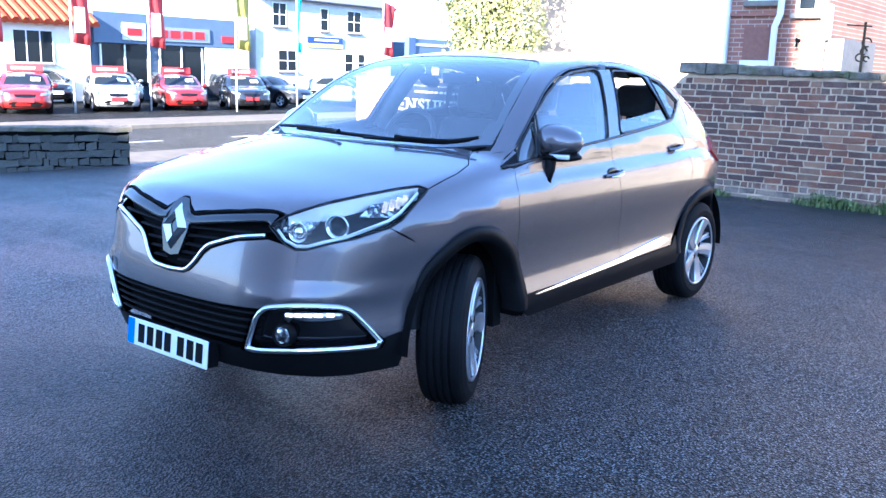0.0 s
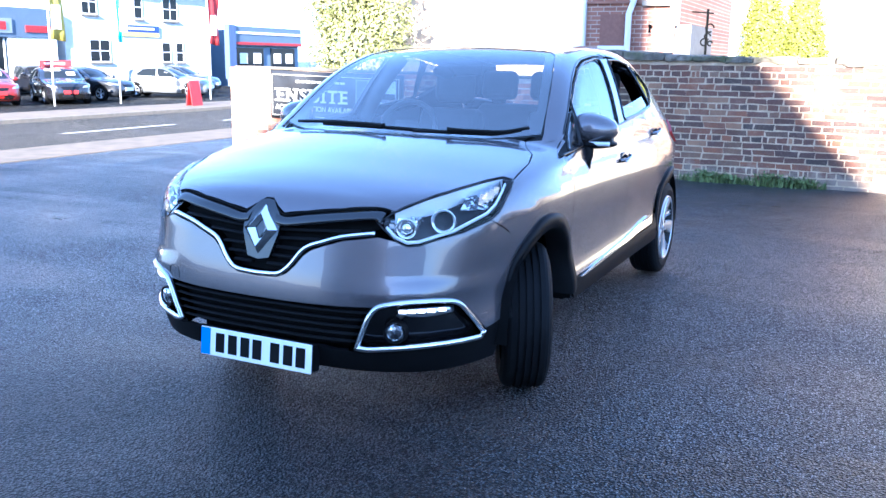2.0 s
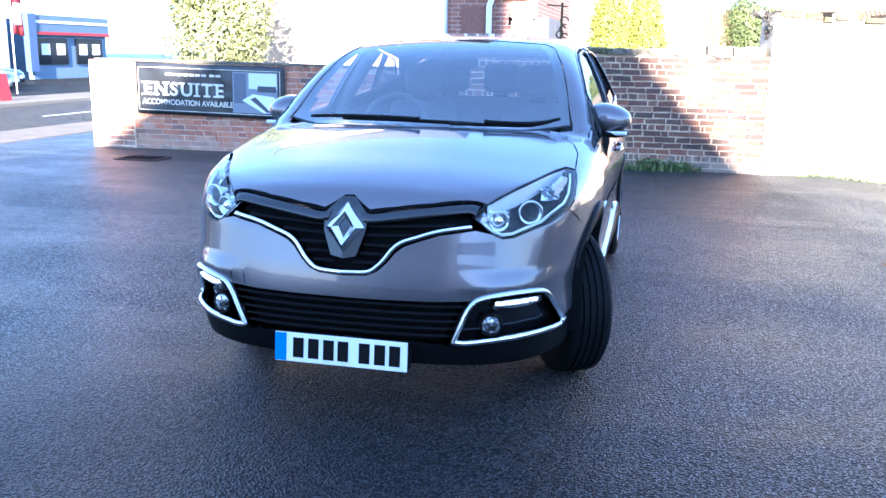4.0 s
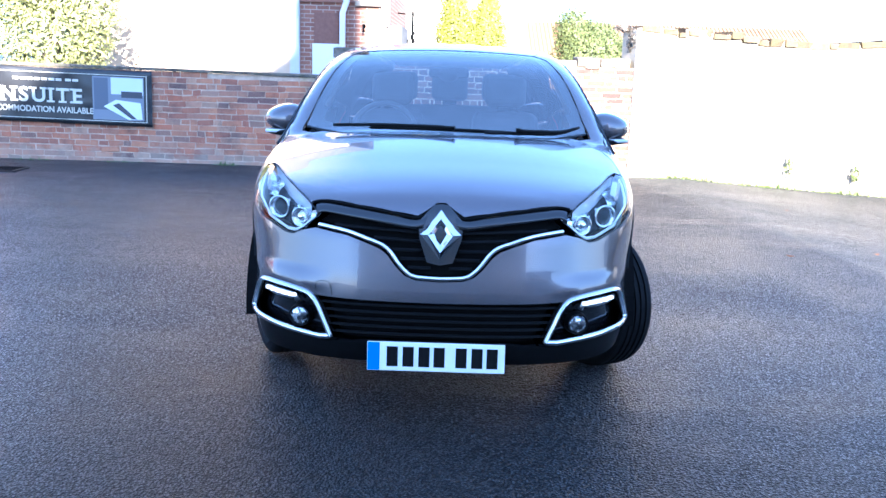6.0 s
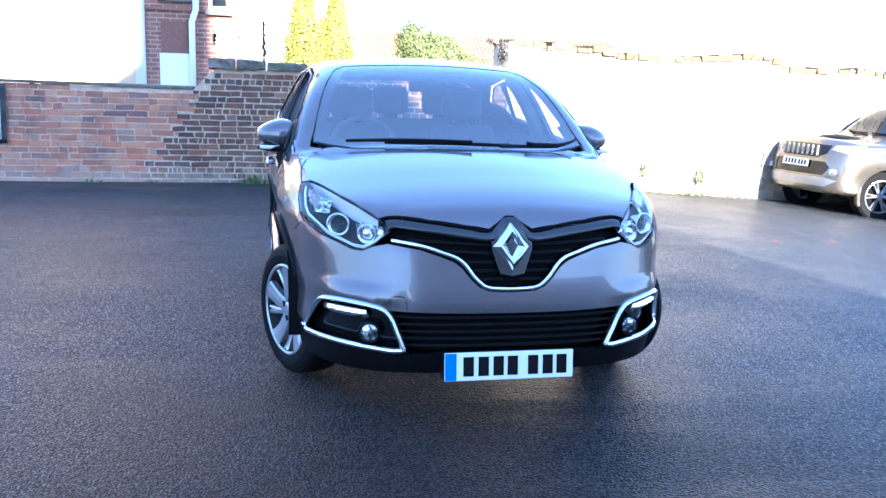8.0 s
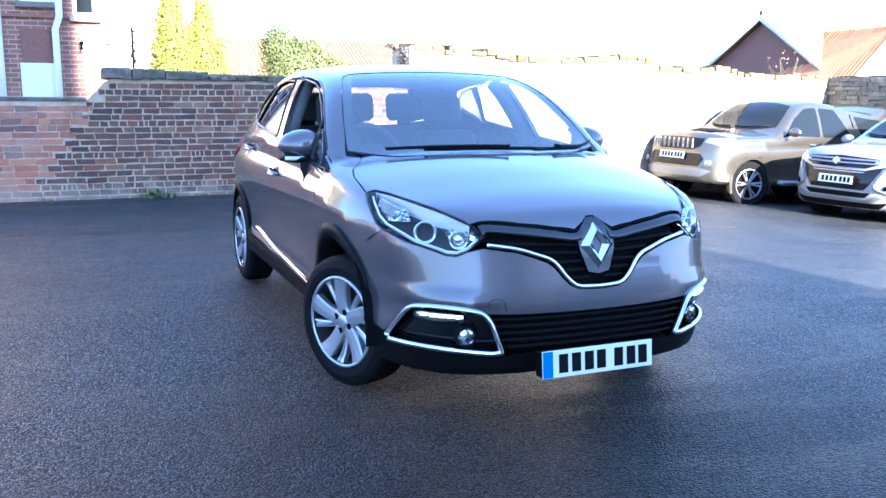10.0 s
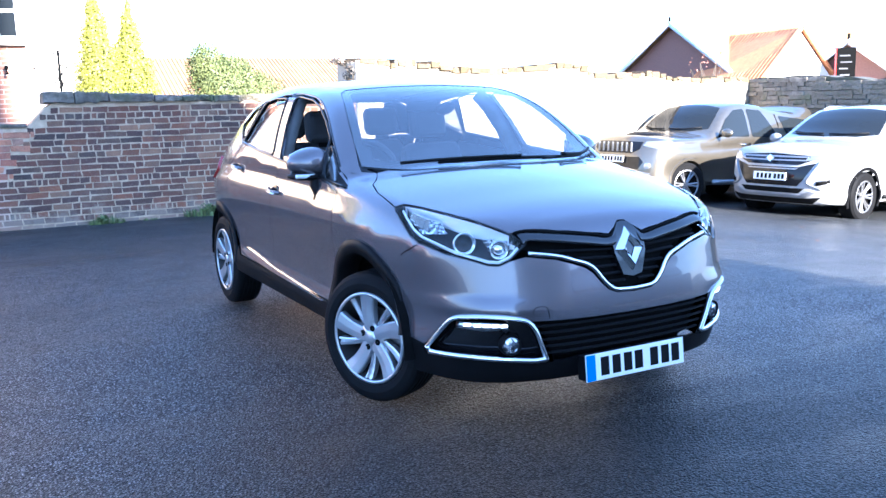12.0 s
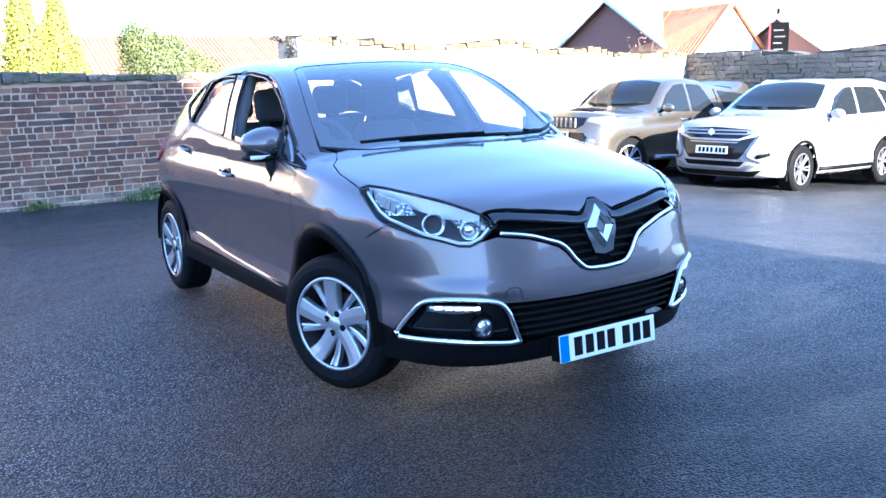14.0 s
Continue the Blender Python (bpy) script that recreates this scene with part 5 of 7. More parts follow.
def foliage(bm_v, bm_f, centre, radius, n, size, rnd, droop=0.3, shell=0.55):
    for _ in range(n):
        d = Vector((rnd.gauss(0, 1), rnd.gauss(0, 1), rnd.gauss(0, 1))).normalized()
        k = shell + (1 - shell) * rnd.random()
        c = Vector(centre) + Vector((d.x * radius[0], d.y * radius[1], d.z * radius[2])) * k
        a = Vector((rnd.uniform(-1, 1), rnd.uniform(-1, 1), rnd.uniform(-1, 0.6) - droop)).normalized()
        b = a.cross(d).normalized() if a.cross(d).length > 0.05 else Vector((1, 0, 0))
        s = size * rnd.uniform(0.6, 1.4)
        o = len(bm_v)
        bm_v += [tuple(c - a * s), tuple(c + b * s * 0.45), tuple(c + a * s), tuple(c - b * s * 0.45)]
        bm_f.append((o, o + 1, o + 2, o + 3))


def plant(name, label, cat, base, trunk_h, trunk_r, crowns, leaf, size, seed, limbs=5):
    rnd = random.Random(seed)
    root = thing(name, label, cat, Matrix.Translation(base))
    bm = bmesh.new()
    top = Vector((0.05, 0.02, trunk_h))
    add_tube(bm, [(0, 0, -0.1), (0.02, 0.01, trunk_h * 0.5), tuple(top)], [trunk_r, trunk_r * 0.75, trunk_r * 0.35], 8)
    part("trunk", bm, BARK, root, smooth=True)
    for i in range(limbs):
        c = Vector(crowns[i % len(crowns)][0])
        st = Vector((0, 0, trunk_h * (0.4 + 0.5 * i / limbs)))
        tube("limb", [tuple(st), tuple((st + c) / 2 + Vector((0, 0, 0.05))), tuple(c)], [trunk_r * 0.45, trunk_r * 0.3, trunk_r * 0.1], BARK, root, sides=6)
    vs, fs = [], []
    for c, r, n in crowns:
        foliage(vs, fs, c, r, n, size, rnd)
    put("crown", vs, fs, leaf, root)
    return root


# ---- buildings ----
def window_unit(parent, w, h, m, mat_frame=WHITEP, bars=(1, 1), sill=True, depth=0.06):
    """A window under its house: frame, panes, glazing bars and sill; local x along, -y out of the wall."""
    win = new("window")
    win.parent = parent
    win.matrix_basis = m
    f = 0.06
    for d in ((0, w, 0, f), (0, w, h - f, h), (0, f, f, h - f), (w - f, w, f, h - f)):
        boxed("frame", (d[0], d[1], -0.03, depth, d[2], d[3]), mat_frame, win, bevel=0.006)
    nx, nz = bars
    for i in range(1, nx + 1):
        x = w * i / (nx + 1)
        boxed("frame", (x - 0.025, x + 0.025, -0.02, depth, f, h - f), mat_frame, win)
    for i in range(1, nz + 1):
        z = h * i / (nz + 1)
        boxed("frame", (f, w - f, -0.02, depth, z - 0.025, z + 0.025), mat_frame, win)
    boxed("pane", (f, w - f, -0.012, -0.004, f, h - f), DARKWIN, win)
    if sill:
        boxed("sill", (-0.06, w + 0.06, -0.10, 0.02, -0.09, 0.0), KERB, win, bevel=0.01)
    return win


def house_block(root, name, x0, x1, y0, y1, z0, z1, mat, label=""):
    return boxed(name, (x0, x1, y0, y1, z0, z1), mat, root, label)


def pitched(root, name, eave_a, eave_b, ridge_a, ridge_b, mat, thick=0.12, rows=0, tile=None, lie=0.36):
    """One roof slope, from its eave line to its ridge line, with tile rolls running down it."""
    a, b, c, d = (Vector(p) for p in (eave_a, eave_b, ridge_b, ridge_a))
    nrm = (b - a).cross(d - a).normalized()
    if nrm.z < 0:
        nrm = -nrm
    bm = bmesh.new()
    lo = [bm.verts.new(p) for p in (a, b, c, d)]
    hi = [bm.verts.new(p + nrm * thick) for p in (a, b, c, d)]
    bm.faces.new(lo)
    bm.faces.new(hi[::-1])
    for i in range(4):
        bm.faces.new((lo[i], lo[(i + 1) % 4], hi[(i + 1) % 4], hi[i]))
    ob = part(name, bm, mat, root)
    if rows:
        n = rows
        for i in range(n):
            t = (i + 0.5) / n
            p, q = a.lerp(b, t) + nrm * thick, d.lerp(c, t) + nrm * thick
            bm = bmesh.new()
            steps = 8
            add_tube(bm, [tuple(p.lerp(q, j / steps) + nrm * (0.012 if j % 2 else 0.0)) for j in range(steps + 1)], (b - a).length / n * lie, 6)
            part("tile_roll", bm, tile or mat, ob)
    return ob


PANTILE = speckled("clay_pantiles", (0.60, 0.24, 0.085), (0.46, 0.17, 0.065), 5.0, 0.85, 0.4, 0.01, spread=0.3)
PANTILE_P = speckled("faded_clay_pantiles", (0.25, 0.150, 0.078), (0.20, 0.112, 0.056), 5.0, 0.85, 0.4, 0.01, spread=0.25)
GABLEBRICK = speckled("gable_brick", (0.26, 0.13, 0.09), (0.19, 0.095, 0.07), 14.0, 0.9, 0.4, 0.008)
WINGBRICK = material("house_brick", (0.3, 0.14, 0.09), 0.9)
_n = Nodes(WINGBRICK)
_xz = _n.add("Mapping", Vector=_n.coords(), Rotation=(radians(90), 0, 0)).outputs[0]
_wall = _n.add("TexBrick", Vector=_xz, Scale=1.0, Color1=(0.33, 0.15, 0.095, 1), Color2=(0.21, 0.095, 0.065, 1), Mortar=(0.42, 0.34, 0.27, 1))
for _k, _v in (("Mortar Size", 0.008), ("Brick Width", 0.225), ("Row Height", 0.075)):
    _wall.inputs[_k].default_value = _v
_n.colour(_n.mix(_n.ramp(_n.noise(_n.coords(), 2.2, 5.0), (0.4, (0, 0, 0)), (0.75, (0.6, 0.6, 0.6))), _wall.outputs["Color"], (0.17, 0.085, 0.06)))
_n.bump(_wall.outputs["Fac"], 0.4, -0.01)

# house beyond the yard: white rendered gable end with a brick wing
SANDY = speckled("sandy_render", (0.52, 0.40, 0.27), (0.44, 0.34, 0.23), 3.0, 0.9, 0.2, 0.004)
h1 = thing("rendered_house", "sandy rendered house with a red brick wing and downpipe", "house", Matrix.Identity(4))
house_block(h1, "rendered_wall", -7.6, -2.95, 12.3, 19, -0.2, 6.2, SANDY)
house_block(h1, "quoin_strip", -2.95, -2.78, 12.26, 12.6, -0.2, 6.2, RENDER)
wing = house_block(h1, "brick_wing", -2.78, -1.22, 12.32, 18.5, -0.2, 4.6, WINGBRICK)
boxed("string_course", (-2.78, -1.20, 12.27, 12.33, 2.38, 2.42), GABLEBRICK, h1)
boxed("white_plinth", (-2.55, -2.02, 12.28, 12.33, 1.0, 1.66), WHITEP, h1)
boxed("blind_arch", (-2.52, -2.08, 12.285, 12.325, 1.6, 2.2), GABLEBRICK, h1)
tube("downpipe", [(-2.0, 12.22, -0.1), (-2.0, 12.22, 2.2), (-1.93, 12.22, 2.4), (-1.9, 12.22, 4.6)], 0.055, WHITEP, h1, "white downpipe", sides=10)
window_unit(h1, 0.55, 1.1, pose(-2.5, 12.32, 2.62), bars=(1, 1))
window_unit(h1, 0.36, 0.9, pose(-1.72, 12.32, 2.42), bars=(0, 1))
tube("wall_lamp", [(-1.62, 12.3, 1.98), (-1.62, 12.2, 2.0), (-1.62, 12.2, 1.88)], 0.03, PIT, h1, "black wall lantern")
boxed("lean_to", (-1.22, -0.95, 12.4, 14.5, -0.2, 2.02), SLATE, h1)
boxed("chimney", (-1.30, -1.18, 12.3, 12.5, 2.0, 2.55), RENDER, h1)
pitched(h1, "roof", (-7.8, 12.2, 6.2), (-2.7, 12.2, 6.2), (-7.8, 15.6, 8.6), (-2.7, 15.6, 8.6), SLATE)
pitched(h1, "roof", (-7.8, 19.1, 6.2), (-2.7, 19.1, 6.2), (-7.8, 15.6, 8.6), (-2.7, 15.6, 8.6), SLATE)

h2 = thing("pale_house", "pale cream house far behind the brick wall", "house", Matrix.Identity(4))
house_block(h2, "wall", -1.6, 2.2, 24, 30, -0.2, 5.2, CREAM)
pitched(h2, "roof", (-1.8, 23.8, 5.2), (2.4, 23.8, 5.2), (-1.8, 27, 7.2), (2.4, 27, 7.2), SLATE)
pitched(h2, "roof", (-1.8, 30.2, 5.2), (2.4, 30.2, 5.2), (-1.8, 27, 7.2), (2.4, 27, 7.2), SLATE)

bracket = thing("iron_sign_bracket", "black wrought iron lamp bracket with scrollwork", "bracket", Matrix.Translation((-0.78, 12.9, 0)))
tube("post", [(0, 0, -0.1), (0, 0, 2.3)], 0.022, PIT, bracket)
tube("arm", [(-0.28, 0, 2.26), (0.10, 0, 2.23)], 0.012, PIT, bracket)
for i, (dx, dz, r) in enumerate(((0.05, 1.98, 0.07), (0.02, 1.84, 0.05), (-0.03, 1.74, 0.06), (0.07, 1.72, 0.04))):
    tube("scroll", [(dx + r * math.cos(t), 0, dz + r * math.sin(t)) for t in np.linspace(0, 5.2, 14)], 0.014, PIT, bracket, sides=6)

h3 = thing("long_outbuilding", "long low outbuilding with a faded clay tile roof", "outbuilding", Matrix.Identity(4))
house_block(h3, "wall", 0.9, 11.5, 24.4, 29, -1.0, 1.4, CREAM)
pitched(h3, "roof", (0.7, 24.1, 1.35), (11.7, 24.1, 1.35), (0.7, 27, 2.72), (11.7, 27, 2.72), PANTILE_P, rows=84, lie=0.26)
pitched(h3, "roof", (0.7, 29.3, 1.35), (11.7, 29.3, 1.35), (0.7, 27, 2.72), (11.7, 27, 2.72), PANTILE_P)

# gabled houses to the east
def gable_house(root, x, ya, yb, apex_y, eave, top, x_end, brick, tiles, rows):
    """A house whose ridge runs east, with its gable wall facing west."""
    bm = bmesh.new()
    q = [bm.verts.new((x, p, z)) for p, z in ((ya, -2.0), (yb, -2.0), (yb, eave), (apex_y, top - 0.1), (ya, eave))]
    r_ = [bm.verts.new((x_end, p.co.y, p.co.z)) for p in q]
    bm.faces.new(q)
    bm.faces.new(r_[::-1])
    for i in range(5):
        bm.faces.new((q[i], q[(i + 1) % 5], r_[(i + 1) % 5], r_[i]))
    part("wall", bm, brick, root, "shaded brown brick gable")
    for ye, n in ((ya - 0.3, rows), (yb + 0.3, 0)):
        k = (top - eave) / abs(apex_y - (ya if ye < apex_y else yb))
        ze = top - k * abs(apex_y - ye)
        pitched(root, "roof", (x - 0.3, ye, ze), (x_end, ye, ze), (x - 0.3, apex_y, top), (x_end, apex_y, top), tiles, rows=n)
        tube("bargeboard", [(x - 0.36, apex_y, top + 0.02), (x - 0.36, ye, ze + 0.02)], 0.13, WHITEP, root, "white bargeboard", sides=4, flat=0.4)
    tube("finial", [(x - 0.3, apex_y, top), (x - 0.3, apex_y, top + 0.35)], 0.06, PIT, root, sides=6)


h4 = thing("gabled_house", "brown brick gabled house with pale tiled roof and white bargeboards", "house", Matrix.Identity(4))
OLDTILE = speckled("weathered_ochre_tiles", (0.215, 0.125, 0.050), (0.17, 0.095, 0.036), 5.0, 0.9, 0.4, 0.01, spread=0.25)
gable_house(h4, 30.0, 25.7, 36.7, 31.25, 1.35, 4.72, 46.0, GABLEBRICK, OLDTILE, 0)
h5 = thing("pantiled_wing", "white gabled wing with a bright orange pantile roof", "house", Matrix.Translation((0, -0.35, 0.12)))
bm = bmesh.new()
q = [bm.verts.new((x, 25.3, z)) for x, z in ((29.5, -2.0), (34.0, -2.0), (34.0, 1.75), (31.75, 3.85), (29.5, 1.75))]
r_ = [bm.verts.new((p.co.x, 26.2, p.co.z)) for p in q]
bm.faces.new(q)
bm.faces.new(r_[::-1])
for i in range(5):
    bm.faces.new((q[i], q[(i + 1) % 5], r_[(i + 1) % 5], r_[i]))
part("wall", bm, RENDER, h5)
pitched(h5, "roof", (29.2, 25.1, 1.52), (29.2, 29.6, 1.52), (31.75, 25.1, 3.92), (32.9, 30.9, 3.92), PANTILE, rows=22, lie=0.27)
pitched(h5, "roof", (34.3, 25.1, 1.52), (34.3, 29.6, 1.52), (31.75, 25.1, 3.92), (32.9, 30.9, 3.92), PANTILE)
h6 = thing("tiled_bungalow", "far brick bungalow with a pale tiled roof and white bargeboards", "house", Matrix.Identity(4))
gable_house(h6, 34.0, 20.4, 27.3, 23.86, 1.27, 3.45, 56.0, GABLEBRICK, PANTILE_P, 0)
sg = thing("black_sign_board", "black board sign with red edge on posts behind the wall", "sign", pose(15.0, 9.70, 0, 0, 0, -40))
boxed("board", (-0.20, 0.20, -0.03, 0.03, 1.35, 2.25), PIT, sg, bevel=0.01)
boxed("red_edge", (-0.23, -0.20, -0.03, 0.03, 1.35, 2.25), material("sign_red", (0.5, 0.03, 0.02), 0.5), sg)
for i in range(5):
    boxed("pale_bar", (-0.14 + 0.02 * (i % 2), 0.12 - 0.04 * (i % 3), -0.036, -0.031, 1.5 + 0.14 * i, 1.53 + 0.14 * i), SLATE, sg)
for x in (-0.15, 0.15):
    tube("post", [(x, 0.05, -1.0), (x, 0.05, 1.5)], 0.03, PIT, sg)

# trees and shrubs beyond the walls
for (x, y, h, sd) in ((0.02, 14.2, 3.45, 5), (0.68, 14.6, 3.25, 6)):
    crowns = [((0.03 * math.sin(i * 2.1), 0.03 * math.cos(i), 0.5 + (h - 0.55) * i / 15), (0.68 * (1 - 0.90 * (i / 15) ** 1.8), 0.68 * (1 - 0.88 * (i / 15) ** 1.9), 0.26), int(4200 * (1.1 - i / 15)) + 300) for i in range(16)]
    plant("conifer_tree", "slim golden conifer lit by the sun", "tree", (x, y, -0.1), h - 0.2, 0.07, crowns, CONIFER, 0.025, sd, limbs=4)
plant("garden_bush", "rounded green garden shrub behind the wall", "bush", (3.25, 17.0, 0.05), 1.7, 0.08, [((-0.1, 0, 1.55), (0.95, 0.9, 0.8), 15000), ((-0.5, 0.1, 2.1), (0.5, 0.5, 0.6), 7000), ((0.05, 0.1, 2.0), (0.5, 0.5, 0.45), 5000), ((0.55, 0, 1.5), (0.8, 0.7, 0.55), 6500)], BUSHLEAF, 0.028, 9)
plant("ivy_tree", "tall ivy-clad tree lit by the sun", "tree", (-6.55, 10.6, -0.1), 4.2, 0.16, [((0.0, 0, 1.6), (0.95, 0.7, 1.0), 9500), ((-0.2, 0, 2.6), (0.85, 0.7, 0.9), 8200), ((0.25, 0, 3.6), (0.9, 0.7, 1.0), 7200), ((-0.1, 0, 4.6), (0.7, 0.6, 0.8), 3800), ((0.75, 0, 2.1), (0.45, 0.4, 0.9), 1900)], IVY, 0.037, 12)
plant("bare_shrub", "leafless red-stemmed shrub behind the wall", "bush", (13.6, 12.4, -0.8), 2.5, 0.03, [((0.25, 0, 2.9), (0.5, 0.2, 0.2), 12), ((-0.3, 0, 2.85), (0.4, 0.2, 0.2), 12), ((0.5, 0.1, 2.75), (0.3, 0.2, 0.2), 10), ((-0.6, 0, 2.7), (0.3, 0.2, 0.2), 10)], leaf_material("dry_twigs", (0.2, 0.08, 0.05), (0.3, 0.14, 0.09)), 0.03, 21, limbs=14)

# unseen building behind the camera, placed so that it shades the yard
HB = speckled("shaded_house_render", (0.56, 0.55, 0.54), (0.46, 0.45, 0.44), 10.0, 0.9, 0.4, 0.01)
hb = thing("tall_rendered_house", "tall gabled rendered house that shades the yard", "house", Matrix.Translation((1.43, -18.1, 0)))
bm = bmesh.new()
q = [bm.verts.new(p) for p in ((-3.1, 0, -0.6), (5.65, 0, -1.2), (5.65, 0, 9.84), (2.15, 0, 13.59), (-3.1, 0, 9.84))]
r_ = [bm.verts.new((p.co.x, -9.0, p.co.z)) for p in q]
bm.faces.new(q)
bm.faces.new(r_[::-1])
for i in range(5):
    bm.faces.new((q[i], q[(i + 1) % 5], r_[(i + 1) % 5], r_[i]))
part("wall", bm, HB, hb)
# unseen wing, its length set by where sun reaches road and pier
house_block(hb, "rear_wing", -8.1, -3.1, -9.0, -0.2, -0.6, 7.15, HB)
pitched(hb, "roof", (-8.3, 0.1, 7.05), (-3.1, 0.1, 7.05), (-8.3, -5.0, 10.79), (-3.1, -5.0, 10.79), SLATE)
pitched(hb, "roof", (-8.3, -9.2, 7.65), (-3.1, -9.2, 7.65), (-8.3, -5.0, 10.79), (-3.1, -5.0, 10.79), SLATE)
pitched(hb, "roof", (-3.3, 0.2, 9.62), (-3.3, -9.2, 9.62), (2.15, 0.2, 13.51), (2.15, -9.2, 13.51), SLATE)
# stack added out of view to shade the brick wing beyond the yard
boxed("chimney", (1.62, 2.85, -1.0, -0.3, 12.2, 15.95), WINGBRICK, hb, "unseen brick stack added to shade the far brick wing", bevel=0.02)
# unseen row added behind the camera to block the bright horizon in reflections
terrace = thing("brick_terrace", "unseen row of low brick houses added behind the camera", "house", Matrix.Translation((14.0, -33.0, 0)))
house_block(terrace, "wall", 0, 30, -8, 0, -1.5, 4.6, WINGBRICK)
pitched(terrace, "roof", (-0.3, 0.3, 4.5), (30.3, 0.3, 4.5), (-0.3, -4, 7.2), (30.3, -4, 7.2), SLATE)
pitched(terrace, "roof", (-0.3, -8.3, 4.5), (30.3, -8.3, 4.5), (-0.3, -4, 7.2), (30.3, -4, 7.2), SLATE)
for i in range(5):
    window_unit(terrace, 1.1, 1.4, pose(3.0 + 5.8 * i, 0.01, 2.4, 0, 0, 180))

# unseen wall, also added behind the camera
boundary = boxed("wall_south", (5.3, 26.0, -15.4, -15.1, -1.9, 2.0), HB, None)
tagged(boundary, "unseen plain rendered wall added behind the camera", "wall", kind="structure")

# ---- other vehicles ----
def form(front, rear, low, top, width, belt, tumble=((-0.1, 0), (0, -0.02), (0.15, -0.07), (0.4, -0.17), (0.6, -0.27)), nose=((0.2, 0.12), (0.35, 0.03), (0.5, 0.0), (0.7, 0.0), (0.85, 0.03), (1.0, 0.1), (1.15, 0.25))):
    d = dict(HATCH)
    d.update(front=front, rear=rear, low=low, ledge=0.0, top=curve(*top), width=curve(*width), belt=curve(*belt), tumble=curve(*tumble), nose_side=curve(*nose),
             nose_plan=curve((0, 0), (0.4, 0.03), (0.6, 0.09), (0.75, 0.2), (0.85, 0.35), (0.94, 0.62)), bow=curve((front, 0.1), (0.4, 0.18), (1.2, 0.1), (rear, -0.08)),
             crown=curve((front, 0.09), (rear, 0.09)), narrow=curve((1.0, 0), (rear, 0.15)))
    return d


SUV_FORM = form(-0.97, 3.72, 0.24, ((-1.0, 0.84), (-0.88, 1.0), (-0.6, 1.07), (0.0, 1.13), (0.33, 1.17), (0.55, 1.27), (0.9, 1.47), (1.2, 1.61), (1.5, 1.665), (2.2, 1.68), (3.0, 1.655), (3.45, 1.58), (3.62, 1.35), (3.75, 1.0)),
                ((-1, 0.76), (-0.6, 0.86), (0, 0.895), (2.7, 0.90), (3.4, 0.86), (3.75, 0.78)), ((-1, 0.93), (0, 1.02), (0.6, 1.06), (3.4, 1.14)))
PICK_FORM = form(-0.86, 4.30, 0.34, ((-0.9, 0.92), (-0.78, 1.08), (-0.4, 1.14), (0.2, 1.19), (0.42, 1.23), (0.6, 1.33), (0.9, 1.55), (1.15, 1.69), (1.5, 1.765), (2.1, 1.755), (2.5, 1.70), (3.2, 1.66), (4.05, 1.60), (4.2, 1.36), (4.35, 1.1)),
                 ((-0.9, 0.78), (-0.5, 0.85), (0, 0.89), (2.7, 0.89), (4.0, 0.87), (4.35, 0.82)), ((-0.9, 1.0), (0, 1.06), (0.6, 1.10), (4.3, 1.16)))
FAR_FORM = form(-0.86, 3.40, 0.20, ((-0.9, 0.68), (-0.75, 0.80), (-0.4, 0.90), (0.1, 0.97), (0.35, 1.02), (0.6, 1.13), (1.0, 1.32), (1.3, 1.41), (1.7, 1.45), (2.3, 1.43), (2.8, 1.34), (3.15, 1.16), (3.3, 0.98), (3.45, 0.8)),
                ((-0.9, 0.72), (-0.5, 0.83), (0, 0.88), (2.6, 0.89), (3.1, 0.85), (3.45, 0.74)), ((-0.9, 0.75), (0, 0.87), (0.6, 0.92), (3.3, 1.0)), nose=((0.15, 0.12), (0.3, 0.03), (0.45, 0.0), (0.6, 0.02), (0.75, 0.07), (0.9, 0.2)))

def shell(rear_axle, radius, steps, turns, arch=True):
    h = hull(0.0, steps, turns)
    n, k = h.shape[:2]
    pts = h.reshape(-1, 3)
    idx = np.arange(n * k).reshape(n, k)
    faces = []
    for i in range(n - 1):
        for j in range(k):
            f = (idx[i, j], idx[i, (j + 1) % k], idx[i + 1, (j + 1) % k], idx[i + 1, j])
            c = pts[list(f)].mean(0)
            if arch and abs(c[0]) > 0.5 and min(math.hypot(c[1] - a, c[2] - radius) for a in (0, rear_axle)) < radius + 0.045:
                continue
            faces.append(f)
    return pts, faces, normals(pts)


def side_line(pts, out):
    return skin(flank(pts), (1, 0, 0), SIDE_O, out=out, step=0.09, gap=0.0, flange=0.0)


MOULD = {}


def mould(key, make):
    """Builds a mesh once and hands it out again for each repeat."""
    if key not in MOULD:
        MOULD[key] = make()
    return MOULD[key]


def bit(name, key, make, mat, parent, label="", m=None):
    def build():
        v, f, n = make()
        me = bpy.data.meshes.new(name)
        me.from_pydata([tuple(p) for p in v], [], [tuple(int(i) for i in q) for q in f])
        me.materials.append(mat)
        me.polygons.foreach_set("use_smooth", [n is not None] * len(me.polygons))
        if n is not None:
            me.normals_split_custom_set_from_vertices([tuple(p) for p in n])
        return me
    ob = new(name, mould((key, name, len(MOULD)) if key is None else key, build))
    ob.parent = parent
    ob.material_slots[0].link = "OBJECT"
    ob.material_slots[0].material = mat
    if m is not None:
        ob.matrix_basis = m
    if label:
        ob["label"] = label
    return ob


